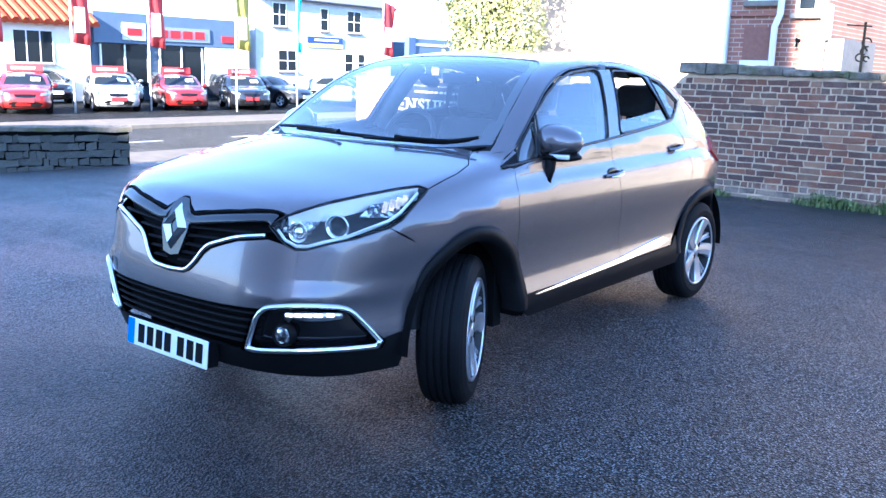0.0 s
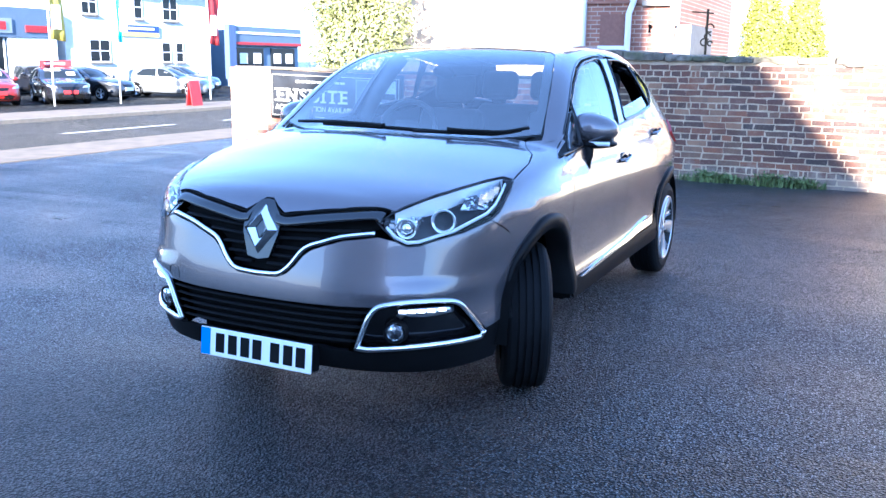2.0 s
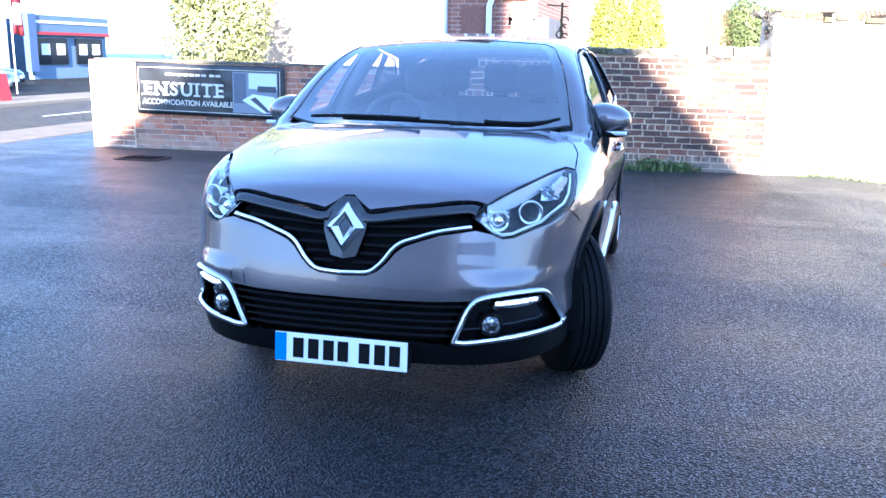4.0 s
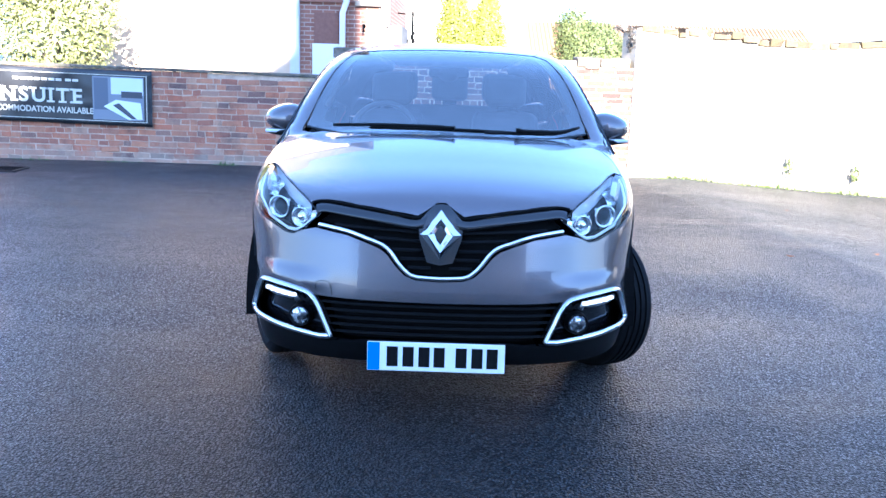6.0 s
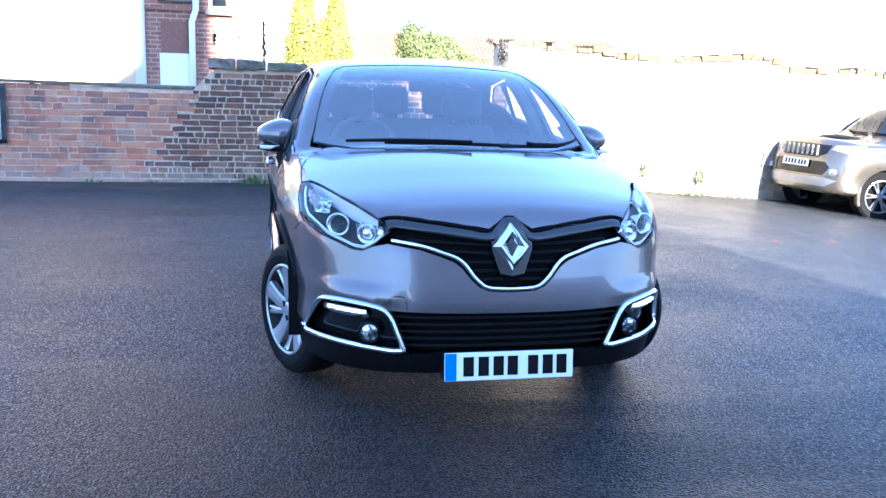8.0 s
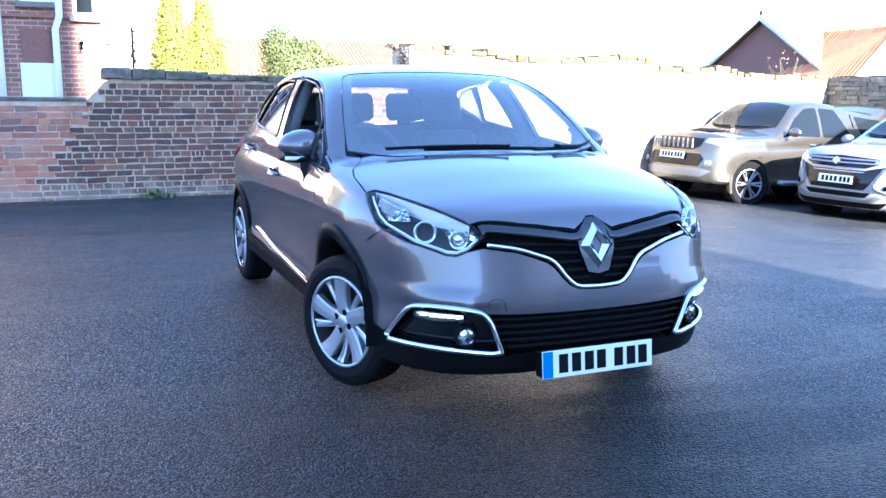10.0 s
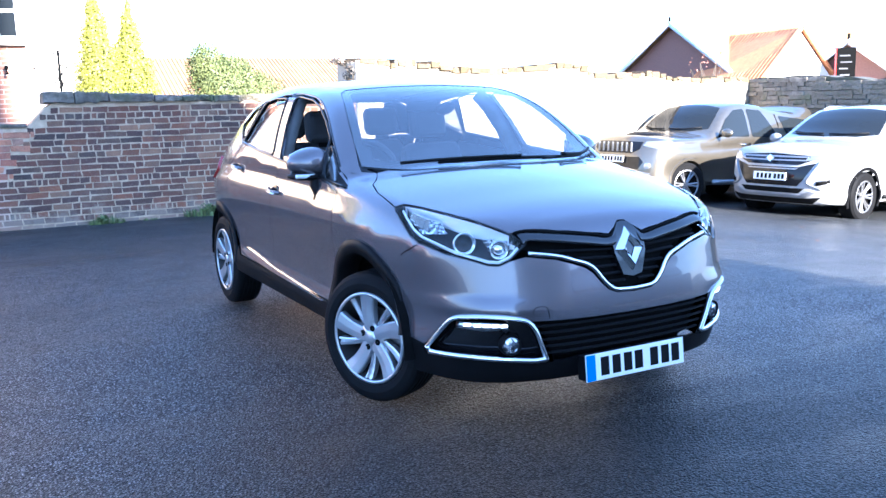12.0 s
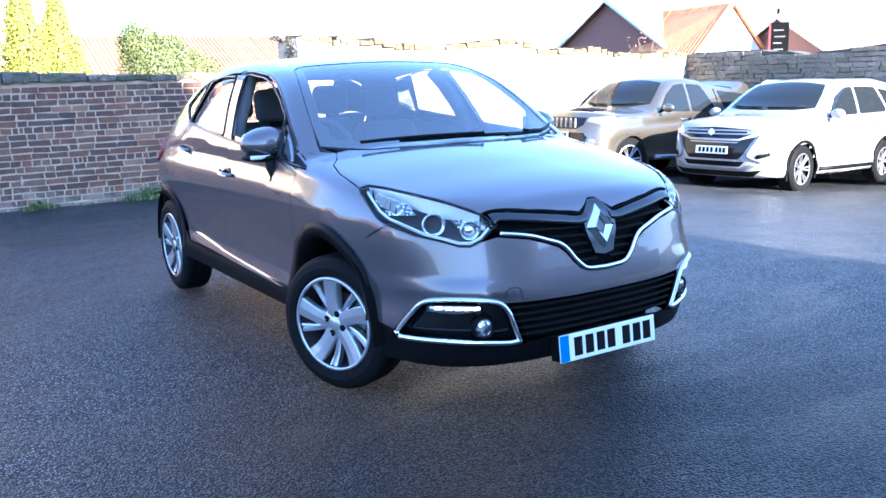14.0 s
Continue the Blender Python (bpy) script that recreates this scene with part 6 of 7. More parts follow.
def from_bm(fill):
    def make():
        bm = bmesh.new()
        fill(bm)
        bmesh.ops.recalc_face_normals(bm, faces=bm.faces)
        bm.verts.ensure_lookup_table()
        bm.verts.index_update()
        r = [tuple(q.co) for q in bm.verts], [tuple(q.index for q in f.verts) for f in bm.faces], None
        bm.free()
        return r
    return make


def road_wheel(parent, key, r, m, fine, spokes=5):
    metal = DARKALLOY if spokes > 5 else ALLOY
    steps = 40 if fine else 20
    w = new("wheel")
    w.parent = parent
    w.matrix_basis = m
    t = 0.115
    bit("tyre", key + "tyre", from_bm(lambda bm: add_lathe(bm, [(r * 0.64, -t), (r * 0.9, -t - 0.004), (r * 0.985, -t + 0.02), (r, -t + 0.05), (r, t - 0.05), (r * 0.985, t - 0.02), (r * 0.9, t + 0.004), (r * 0.66, t - 0.005), (r * 0.64, t - 0.03)], steps)), RUBBER, w)
    rim = bit("rim", key + "rim", from_bm(lambda bm: add_lathe(bm, [(r * 0.60, t - 0.01), (r * 0.665, t - 0.004), (r * 0.64, t - 0.03), (r * 0.60, t - 0.06), (0.06, t - 0.075), (0.0005, t - 0.075)], steps)), PIT, w)
    bit("rim_lip", key + "lip", from_bm(lambda bm: add_lathe(bm, [(r * 0.60, t - 0.012), (r * 0.63, t + 0.001), (r * 0.665, t - 0.003), (r * 0.65, t - 0.02)], steps)), metal, w)

    def spoke_set(bm):
        for i in range(spokes):
            a = 2 * math.pi * i / spokes
            for off in (-0.13, 0.13):
                c, s_ = math.cos(a + off), math.sin(a + off)
                c0, s0 = math.cos(a + off * 0.6), math.sin(a + off * 0.6)
                add_tube(bm, [(t - 0.035, c0 * 0.03, s0 * 0.03), (t - 0.03, c * r * 0.35, s_ * r * 0.35), (t - 0.014, c * r * 0.63, s_ * r * 0.63)], [0.02, 0.0145, 0.017] if spokes > 5 else [0.022, 0.018, 0.021], 5)
        add_lathe(bm, [(0.05, t - 0.05), (0.045, t - 0.02), (0.0005, t - 0.015)], 16)
    bit("spokes", key + "spokes", from_bm(spoke_set), metal, w)
    return w


def vehicle(name, label, key, shape, m, paint, r, axle, glass, lamps, nose, fine=True, group="", steer=0.0, cat="car", arch_mat=None, spokes=5):
    """A parked vehicle: shell, glazing, lamps, grille pieces, plate, wheels and mirrors."""
    global FORM
    FORM = shape
    root = thing(name, label, cat, m, group)
    bit("body", key + "body", lambda: shell(axle, r, 110 if fine else 64, 72 if fine else 44), paint, root)
    st = 0.06 if fine else 0.12
    top_y = glass["top"]
    front = shape["front"]
    scr = lambda: [T(0, glass["base"]), T(0.45, glass["base"] + 0.09), T(0.70, glass["base"] + 0.25), T(0.64, (glass["base"] + top_y) / 2 + 0.12), T(0.555, top_y - 0.03), T(0.25, top_y), T(0, top_y)]
    bit("windscreen", key + "screen", lambda: skin(mirrored(scr()), SCREEN_WAY, (0, (glass["base"] + top_y) / 2 + 0.2, 0.75), out=0.004, step=st, gap=0, flange=0), DARKWIN, root)
    for i, w in enumerate(glass["side"]):
        bit("window", key + "win%d" % i, lambda: side_line(soft(w, 0.05), 0.005), DARKWIN, root)
        bit("window", key + "winr%d" % i, lambda: flip(side_line(soft(w, 0.05), 0.005)), DARKWIN, root)
    for i, lp in enumerate(lamps):
        def pts():
            return [F(x, z) if k == "f" else S(x, z) for k, x, z in lp]
        bit("headlamp", key + "lamp%d" % i, lambda: skin(pts(), DIAG, (0, 0, 0.2), out=0.006, step=st, gap=0, flange=0.012), LAMPCLEAR, root, "clear headlamp")
        bit("headlamp", key + "lampr%d" % i, lambda: flip(skin(pts(), DIAG, (0, 0, 0.2), out=0.006, step=st, gap=0, flange=0.012)), LAMPCLEAR, root)
    for i, (nm, mt, pts, out) in enumerate(nose):
        bit(nm, key + "nose%d" % i, lambda: skin(mirrored([F(x, z) for x, z in pts]), (0, -1, 0), NOSE_O, out=out, step=st, gap=0, flange=0.02), mt, root)
    for s in (1, -1):
        for y in (0.0, axle):
            bit("arch_trim", key + "arch%d%d" % (s, y > 0), from_bm(lambda bm: arch_ring(bm, s, y, r)), arch_mat or CLAD, root)
            bit("wheel_well", key + "well%d%d" % (s, y > 0), from_bm(lambda bm: well(bm, s, y, r)), PIT, root)
            x = float(shape["width"](np.array(y))) - 0.125
            road_wheel(root, key, r, pose(s * x, y, r, 0, 0, (0 if s > 0 else 180) + (steer if y == 0 else 0)), fine, spokes)
        mx, my, mz = glass["mirror"]
        bit("door_mirror", key + "mirror%d" % s, from_bm(lambda bm: bmesh.ops.create_uvsphere(bm, u_segments=16, v_segments=10, radius=1.0, matrix=Matrix.Diagonal((0.11, 0.06, 0.075, 1)))), paint, root, m=pose(s * mx, my, mz))
        bit("mirror_stem", key + "stem%d" % s, from_bm(lambda bm: add_tube(bm, [(s * (mx - 0.08), my, mz - 0.03), (s * (mx - 0.2), my + 0.03, mz - 0.07)], 0.025, 6)), CLAD, root)
    boxed("underbody", (-0.5, 0.5, front + 0.4, shape["rear"] - 0.3, shape["low"] - 0.03, shape["low"] + 0.12), PIT, root)
    return root


def arch_ring(bm, s, cy, r):
    n = 22
    rows = []
    for rad, dx in ((r + 0.075, 0.001), (r + 0.07, 0.012), (r + 0.03, 0.012), (r + 0.025, -0.10)):
        ang = [math.pi * (-0.12 + 1.24 * i / n) for i in range(n + 1)]
        yz = [(cy + rad * math.cos(a), r + rad * math.sin(a)) for a in ang]
        xs_ = [p[0] for p in flank([(y, max(z, FORM["low"] + 0.03)) for y, z in yz])]
        rows.append([bm.verts.new((s * (max(x, 0.62) + dx), y, z)) for x, (y, z) in zip(xs_, yz)])
    for p, q in zip(rows, rows[1:]):
        for i in range(n):
            bm.faces.new((p[i], p[i + 1], q[i + 1], q[i]))


def well(bm, s, cy, r):
    n = 14
    rows = [[bm.verts.new((s * x, cy + (r + 0.06) * math.cos(math.pi * i / n), r + (r + 0.06) * math.sin(math.pi * i / n) - 0.02)) for i in range(n + 1)] for x in (0.45, 0.80)]
    for i in range(n):
        bm.faces.new((rows[0][i], rows[0][i + 1], rows[1][i + 1], rows[1][i]))
    bm.faces.new(rows[0])


TITAN = material("dull_titanium_trim", (0.26, 0.27, 0.29), 0.4, 0.7)
DARKALLOY = paint_material("grey_alloy", (0.20, 0.20, 0.205), 0.6, 0.35)
LAMPCLEAR = material("lamp_glass", (0.30, 0.31, 0.33), 0.08, 0.6, 1.0)
WHITECAR = paint_material("white_car_paint", (0.29, 0.29, 0.288), 0.0, 0.3, 0.0)
BEIGECAR = paint_material("pale_bronze_paint", (0.165, 0.145, 0.11), 0.8, 0.3)
REDCAR = paint_material("red_car_paint", (0.17, 0.008, 0.006), 0.1, 0.3)
BLACKCAR = paint_material("black_car_paint", (0.012, 0.013, 0.018), 0.2, 0.25)
SILVERCAR = paint_material("silver_car_paint", (0.24, 0.25, 0.26), 0.5, 0.3)
BLUECAR = paint_material("silver_blue_paint", (0.10, 0.13, 0.145), 0.4, 0.3)
GREYCAR = paint_material("dark_grey_paint", (0.022, 0.025, 0.032), 0.3, 0.3)
SIGNRED = material("board_red", (0.34, 0.014, 0.016), 0.5)

suv = vehicle("white_suv", "white sport utility vehicle parked on the sunlit yard", "suv", SUV_FORM, pose(9.0, 5.7, -0.56, 0, 0, -82) @ pose(0, 0, 0, -2.5, 0, 0) @ Matrix.Scale(1.03, 4), WHITECAR, 0.35, 2.67,
              dict(base=0.36, top=1.22, side=[[(0.66, 1.10), (1.02, 1.40), (1.35, 1.53), (1.62, 1.55), (1.58, 1.13)], [(1.66, 1.13), (1.70, 1.55), (2.45, 1.55), (2.66, 1.20), (2.6, 1.16)], [(2.76, 1.20), (2.56, 1.53), (3.15, 1.48), (3.32, 1.25)]], mirror=(1.02, 0.68, 1.14)),
              [[("f", 0.47, 0.86), ("f", 0.50, 0.93), ("f", 0.66, 0.955), ("s", -0.42, 0.99), ("s", -0.40, 0.93), ("f", 0.70, 0.875)], [("f", 0.62, 0.53), ("f", 0.66, 0.60), ("f", 0.78, 0.61), ("f", 0.77, 0.52)]],
              [("upper_grille", GLOSS, [(0, 0.80), (0.40, 0.80), (0.55, 0.86), (0.52, 0.93), (0, 0.955)], 0.006), ("chrome_bar", TITAN, [(0, 0.900), (0.50, 0.900), (0.50, 0.922), (0, 0.922)], 0.014), ("chrome_bar", TITAN, [(0, 0.850), (0.50, 0.855), (0.50, 0.874), (0, 0.869)], 0.014),
               ("lower_grille", GLOSS, [(0, 0.505), (0.40, 0.505), (0.47, 0.58), (0.62, 0.83), (0.50, 0.80), (0.40, 0.77), (0, 0.765)], 0.004), ("grille_shelf", TITAN, [(0, 0.735), (0.36, 0.735), (0.40, 0.752), (0, 0.752)], 0.012),
               ("intake", PIT, [(0, 0.405), (0.42, 0.405), (0.50, 0.475), (0, 0.475)], 0.006), ("skid_plate", TITAN, [(0, 0.345), (0.50, 0.345), (0.66, 0.42), (0.56, 0.44), (0.46, 0.385), (0, 0.385)], 0.016), ("valance", CLAD, [(0, 0.26), (0.58, 0.26), (0.70, 0.36), (0.52, 0.335), (0, 0.335)], 0.006)], steer=0, spokes=7)
for s in (1, -1):
    sc = np.array((s, 1, 1))
    tube("chrome_boomerang", [(p + np.array((0, -0.012, 0))) * sc for p in rounded([F(0.665, 0.845), F(0.60, 0.72), F(0.535, 0.60), F(0.56, 0.535), F(0.70, 0.475)], 0.04)], 0.017, TITAN, suv, "chrome bumper trim")
    tube("fog_vent", [(p + np.array((0, -0.004, 0))) * sc for p in (F(0.64, 0.545), F(0.70, 0.56), F(0.77, 0.585))], 0.03, PIT, suv, flat=0.5)
    tube("sill_trim", [(S(y, 0.335) + np.array((0.002, 0, 0))) * sc for y in (0.46, 1.0, 1.6, 2.2)], 0.03, CLAD, suv)
    tube("wiper", [(T(x * s, y) + np.array((0, -0.01, 0.02))) for x, y in ((0.05, 0.42), (0.30, 0.45), (0.58, 0.58))] if s > 0 else [(T(x, y) + np.array((0, -0.01, 0.02))) for x, y in ((-0.62, 0.60), (-0.35, 0.47), (-0.05, 0.43))], 0.012, CLAD, suv)
badge = boxed("badge", (-0.05, 0.05, -0.012, 0.0, -0.05, 0.05), CHROME, suv, "plain chrome badge", bevel=0.01)
badge.matrix_basis = pose(0, -1.0, 0.885, -8, 45, 0) @ Matrix.Diagonal((0.8, 1, 0.8, 1))


def add_plate(root, y, z, tilt=-6):
    p = boxed("number_plate", (-0.26, 0.26, -0.008, 0.0, -0.055, 0.055), PLATE, root, "white number plate", bevel=0.003)
    p.matrix_basis = pose(0, y, z, tilt, 0, 0)
    for x in (-0.19, -0.125, -0.06, 0.005, 0.085, 0.145, 0.205):
        boxed("dark_bar", (x - 0.02, x + 0.02, -0.0095, -0.008, -0.035, 0.035), INK, p)


add_plate(suv, -0.985, 0.63)
for s in (1, -1):
    tube("roof_rail", [(s * 0.585, y, z) for y, z in ((1.28, 1.595), (1.45, 1.645), (2.6, 1.668), (3.2, 1.615))], 0.018, TITAN, suv, "silver roof rail")
    tube("door_handle", [(s * 0.905, 1.32, 0.98), (s * 0.925, 1.4, 0.985), (s * 0.905, 1.5, 0.99)], 0.014, CHROME, suv)
    tube("door_handle", [(s * 0.905, 2.25, 1.0), (s * 0.925, 2.33, 1.005), (s * 0.905, 2.43, 1.01)], 0.014, CHROME, suv)
    tube("window_trim", [np.array((s, 1, 1)) * (S(y, z) + np.array((0.004, 0, 0))) for y, z in ((0.62, 1.075), (1.6, 1.105), (2.6, 1.145), (3.3, 1.22))], 0.009, CHROME, suv)

pick = vehicle("pickup_truck", "pale bronze pickup truck with hardtop, half shaded", "pick", PICK_FORM, pose(7.75, 7.95, -0.47, 0, 0, -82) @ pose(0, 0, 0, -3.5, 0, 0) @ Matrix.Scale(0.99, 4), BEIGECAR, 0.365, 3.0,
               dict(base=0.42, top=1.18, side=[[(0.70, 1.16), (1.0, 1.45), (1.30, 1.62), (1.60, 1.65), (1.58, 1.17)], [(1.66, 1.17), (1.68, 1.65), (2.10, 1.64), (2.42, 1.25), (2.38, 1.18)], [(2.75, 1.22), (2.62, 1.56), (3.90, 1.49), (3.95, 1.24)]], mirror=(1.04, 0.72, 1.22)),
               [[("f", 0.50, 0.98), ("f", 0.52, 1.05), ("f", 0.68, 1.06), ("s", -0.36, 1.08), ("s", -0.34, 1.0), ("f", 0.72, 0.94)]],
               [("upper_grille", GLOSS, [(0, 0.86), (0.36, 0.86), (0.48, 0.93), (0.48, 1.04), (0, 1.05)], 0.006),
                ("lower_grille", GLOSS, [(0, 0.60), (0.50, 0.60), (0.58, 0.72), (0.50, 0.80), (0, 0.80)], 0.006), ("bumper_bar", TITAN, [(0, 0.44), (0.55, 0.44), (0.70, 0.54), (0.55, 0.57), (0, 0.56)], 0.01)], steer=-14, arch_mat=BEIGECAR, spokes=6)
for s in (1, -1):
    tube("wiper", [T(s * x, y) + np.array((0, -0.01, 0.02)) for x, y in ((0.05, 0.47), (0.32, 0.50), (0.60, 0.64))], 0.012, CLAD, pick)
add_plate(pick, -0.885, 0.76)
for i in range(9):
    boxed("grille_bar", (-0.40 + 0.1 * i - 0.008, -0.40 + 0.1 * i + 0.008, -0.885, -0.86, 0.88, 1.03), TITAN, pick)
for s in (1, -1):
    tube("side_step", [(s * 0.88, 0.62, 0.40), (s * 0.96, 0.75, 0.40), (s * 0.96, 2.2, 0.40), (s * 0.88, 2.35, 0.40)], 0.045, TITAN, pick, "silver side step")
    bm = bmesh.new()
    add_lathe(bm, [(0.055, -0.02), (0.05, 0.015), (0.0005, 0.02)], 20, pose(s * 0.66, -0.78, 0.66, 0, 0, -90 + s * 20))
    part("fog_lamp", bm, LAMPCLEAR, pick)
    tube("door_handle", [(s * 0.90, 1.35, 1.03), (s * 0.92, 1.43, 1.035), (s * 0.90, 1.52, 1.04)], 0.014, CHROME, pick)
    tube("cab_gap", [np.array((s, 1, 1)) * (S(y, z) + np.array((0.002, 0, 0))) for y, z in ((2.50, 0.55), (2.50, 1.0), (2.55, 1.4), (2.52, 1.58))], 0.012, PIT, pick)
bm = bmesh.new()
bmesh.ops.create_uvsphere(bm, u_segments=24, v_segments=12, radius=1.0, matrix=Matrix.Translation((0, -0.1, 1.12)) @ Matrix.Diagonal((0.34, 0.36, 0.09, 1)))
part("bonnet_scoop", bm, CLAD, pick, "dark bonnet scoop", smooth=True)

FAR_GLASS = dict(base=0.28, top=1.14, side=[[(0.62, 0.96), (0.95, 1.20), (1.25, 1.33), (1.52, 1.36), (1.48, 0.98)], [(1.56, 0.98), (1.60, 1.36), (2.2, 1.33), (2.55, 1.10), (2.5, 1.03)]], mirror=(0.98, 0.62, 1.0))
FAR_LAMPS = [[("f", 0.46, 0.66), ("f", 0.50, 0.74), ("f", 0.66, 0.77), ("s", -0.40, 0.82), ("s", -0.42, 0.74), ("f", 0.66, 0.67)]]
FAR_NOSE = [("grille", GLOSS, [(0, 0.58), (0.30, 0.60), (0.36, 0.70), (0, 0.71)], 0.006), ("intake", PIT, [(0, 0.26), (0.45, 0.26), (0.55, 0.38), (0.40, 0.44), (0, 0.44)], 0.006)]

# ---- the showroom across the road ----
def far_car(paint, label, x, y, yaw, sign=False, plate=None, shape=FAR_FORM, key="far", glass=FAR_GLASS, axle=2.62, z=-0.60):
    c = vehicle("parked_car", label, key, shape, pose(x, y, z, 0, 0, yaw), paint, 0.32, axle, glass, FAR_LAMPS, FAR_NOSE, fine=False, group="cars on the forecourt")
    p = bit("number_plate", "farplate", from_bm(lambda bm: add_box(bm, -0.27, 0.27, -0.02, 0.0, -0.07, 0.07)), plate or PLATE, c, m=pose(0, shape["front"] - 0.01, 0.50))
    if sign:
        b = bit("roof_board", "roofboard", from_bm(lambda bm: add_box(bm, -0.62, 0.62, -0.05, 0.05, 0.0, 0.26)), SIGNRED, c, "red advertising board", m=pose(0, 1.75, 1.45, -12, 0, 0))
        bit("pale_bar", "roofbar", from_bm(lambda bm: add_box(bm, -0.45, 0.35, -0.056, -0.051, 0.08, 0.17)), PINKISH, b)
        st = T(0.35, 0.75)
        bit("price_card", "pricecard", from_bm(lambda bm: add_box(bm, -0.16, 0.16, -0.012, 0.0, -0.12, 0.12)), PLATE, c, m=pose(st[0], st[1] - 0.02, st[2] + 0.01, -62, 0, 0))
        st = T(-0.30, 1.02)
        bit("screen_banner", "screenbar", from_bm(lambda bm: add_box(bm, -0.30, 0.30, -0.012, 0.0, -0.06, 0.06)), PLATE, c, m=pose(st[0], st[1] - 0.02, st[2] + 0.01, -62, 0, 0))
    return c


PINKISH = material("board_lettering", (0.85, 0.55, 0.5), 0.5)
rows = [(REDCAR, "red hatchback with a red roof board on the forecourt", -20.3, 9.0, 62, True), (WHITECAR, "white hatchback with a red roof board on the forecourt", -20.4, 11.9, 66, True), (REDCAR, "red hatchback with a red roof board on the forecourt", -20.2, 14.3, 66, True),
        (BLACKCAR, "black hatchback with a red roof board on the forecourt", -19.6, 16.5, 60, True), (GREYCAR, "dark grey crossover car parked on the forecourt", -20.4, 19.2, 100, False), (SILVERCAR, "silver estate car parked on the forecourt", -20.0, 23.0, 115, False),
        (BLACKCAR, "black car parked in the second row", -25.6, 12.6, 80, False), (SILVERCAR, "silver car parked in the second row", -25.5, 15.4, 70, False), (BLUECAR, "pale blue car parked in the second row", -25.8, 18.0, 75, False), (BLACKCAR, "black car parked in the second row", -25.4, 20.8, 75, False),
        (GREYCAR, "dark blue car parked near the shop", -22.5, 26.4, 110, False), (SILVERCAR, "pale car parked in the second row", -27.0, 24.5, 100, False)]
for pnt, lab, x, y, yaw, sg_ in rows:
    far_car(pnt, lab, 1.25 * x - 3.0, 1.25 * y + 1.9, yaw, sg_, SIGNRED if sg_ else None)
FASCIA = speckled("grey_blue_cladding", (0.10, 0.14, 0.20), (0.085, 0.12, 0.175), 2.0, 0.5, 0.1, 0.003)
show = thing("showroom", "grey-blue fronted car showroom with dark glazed bays", "showroom", Matrix.Identity(4))
boxed("wall", (-45, -37, 20.9, 30.3, -0.7, 3.5), FASCIA, show)
boxed("fascia", (-37.0, -36.75, 20.9, 30.3, 2.15, 3.62), FASCIA, show, bevel=0.02)
for a, b in ((21.3, 23.9), (24.6, 27.2)):
    boxed("glazing", (-36.99, -36.9, a, b, 0.1, 2.1), DARKWIN, show)
    for y in (a, (a + b) / 2, b):
        boxed("mullion", (-36.95, -36.86, y - 0.04, y + 0.04, 0.1, 2.1), WHITEP, show)
boxed("door", (-36.99, -36.9, 28.0, 29.0, 0.1, 2.1), DARKWIN, show)
boxed("white_bay", (-36.98, -36.8, 27.4, 30.3, 0.1, 2.5), RENDER, show)
boxed("logo_panel", (-36.75, -36.68, 22.4, 23.7, 2.32, 3.15), RENDER, show, "square pale logo panel", bevel=0.02)
boxed("logo_shape", (-36.68, -36.65, 22.65, 23.45, 2.55, 2.9), SIGNRED, show)
boxed("name_panel", (-36.75, -36.70, 24.1, 27.6, 2.35, 3.05), SILVERCAR, show)
for i in range(4):
    boxed("sign_bar", (-36.70, -36.66, 24.4 + 0.75 * i, 24.98 + 0.75 * i, 2.5, 2.9), SIGNRED, show)
boxed("red_sign", (-36.75, -36.7, 28.4, 29.9, 2.42, 2.75), SIGNRED, show)
cot = thing("orange_roofed_cottage", "low white building with a bright orange roof", "cottage", Matrix.Identity(4))
boxed("wall", (-45, -36.6, 9.0, 20.6, -0.7, 2.95), CREAM, cot)
pitched(cot, "roof", (-36.2, 8.6, 2.85), (-36.2, 20.9, 2.85), (-40.8, 8.6, 5.6), (-40.8, 20.9, 5.6), material("orange_tiles", (0.40, 0.065, 0.014), 0.7), rows=26)
for y in (13.4, 16.9):
    window_unit(cot, 1.9, 1.5, pose(-36.6, y, 1.1, 0, 0, 90), bars=(2, 0))
wh = thing("white_house", "two-storey white house with slate roof and shop signs", "house", Matrix.Identity(4))
boxed("wall", (-46, -37, 31.0, 42.5, -0.7, 5.05), RENDER, wh)
pitched(wh, "roof", (-36.7, 30.8, 5.0), (-36.7, 42.7, 5.0), (-41.5, 30.8, 7.4), (-41.5, 42.7, 7.4), SLATE)
pitched(wh, "roof", (-46.3, 30.8, 5.0), (-46.3, 42.7, 5.0), (-41.5, 30.8, 7.4), (-41.5, 42.7, 7.4), SLATE)
for y, w, z, h in ((32.2, 1.1, 3.5, 1.35), (36.0, 0.7, 3.4, 1.35), (38.3, 1.3, 3.4, 1.35), (32.6, 1.5, 0.95, 1.25), (38.1, 0.8, 0.95, 1.2), (39.3, 0.7, 0.95, 1.2)):
    window_unit(wh, w, h, pose(-37.0, y, z, 0, 0, 90), bars=(1 if w > 0.9 else 0, 1))
boxed("blue_sign", (-37.0, -36.93, 34.9, 37.9, 2.68, 3.05), material("sign_blue", (0.03, 0.06, 0.35), 0.5), wh, "blue shop sign with pale bars", bevel=0.01)
boxed("pale_bar", (-36.93, -36.91, 35.5, 37.5, 2.80, 2.93), PLATE, wh)
boxed("yellow_sign", (-37.0, -36.94, 34.9, 37.9, 2.42, 2.64), material("sign_yellow", (0.7, 0.6, 0.12), 0.5), wh)
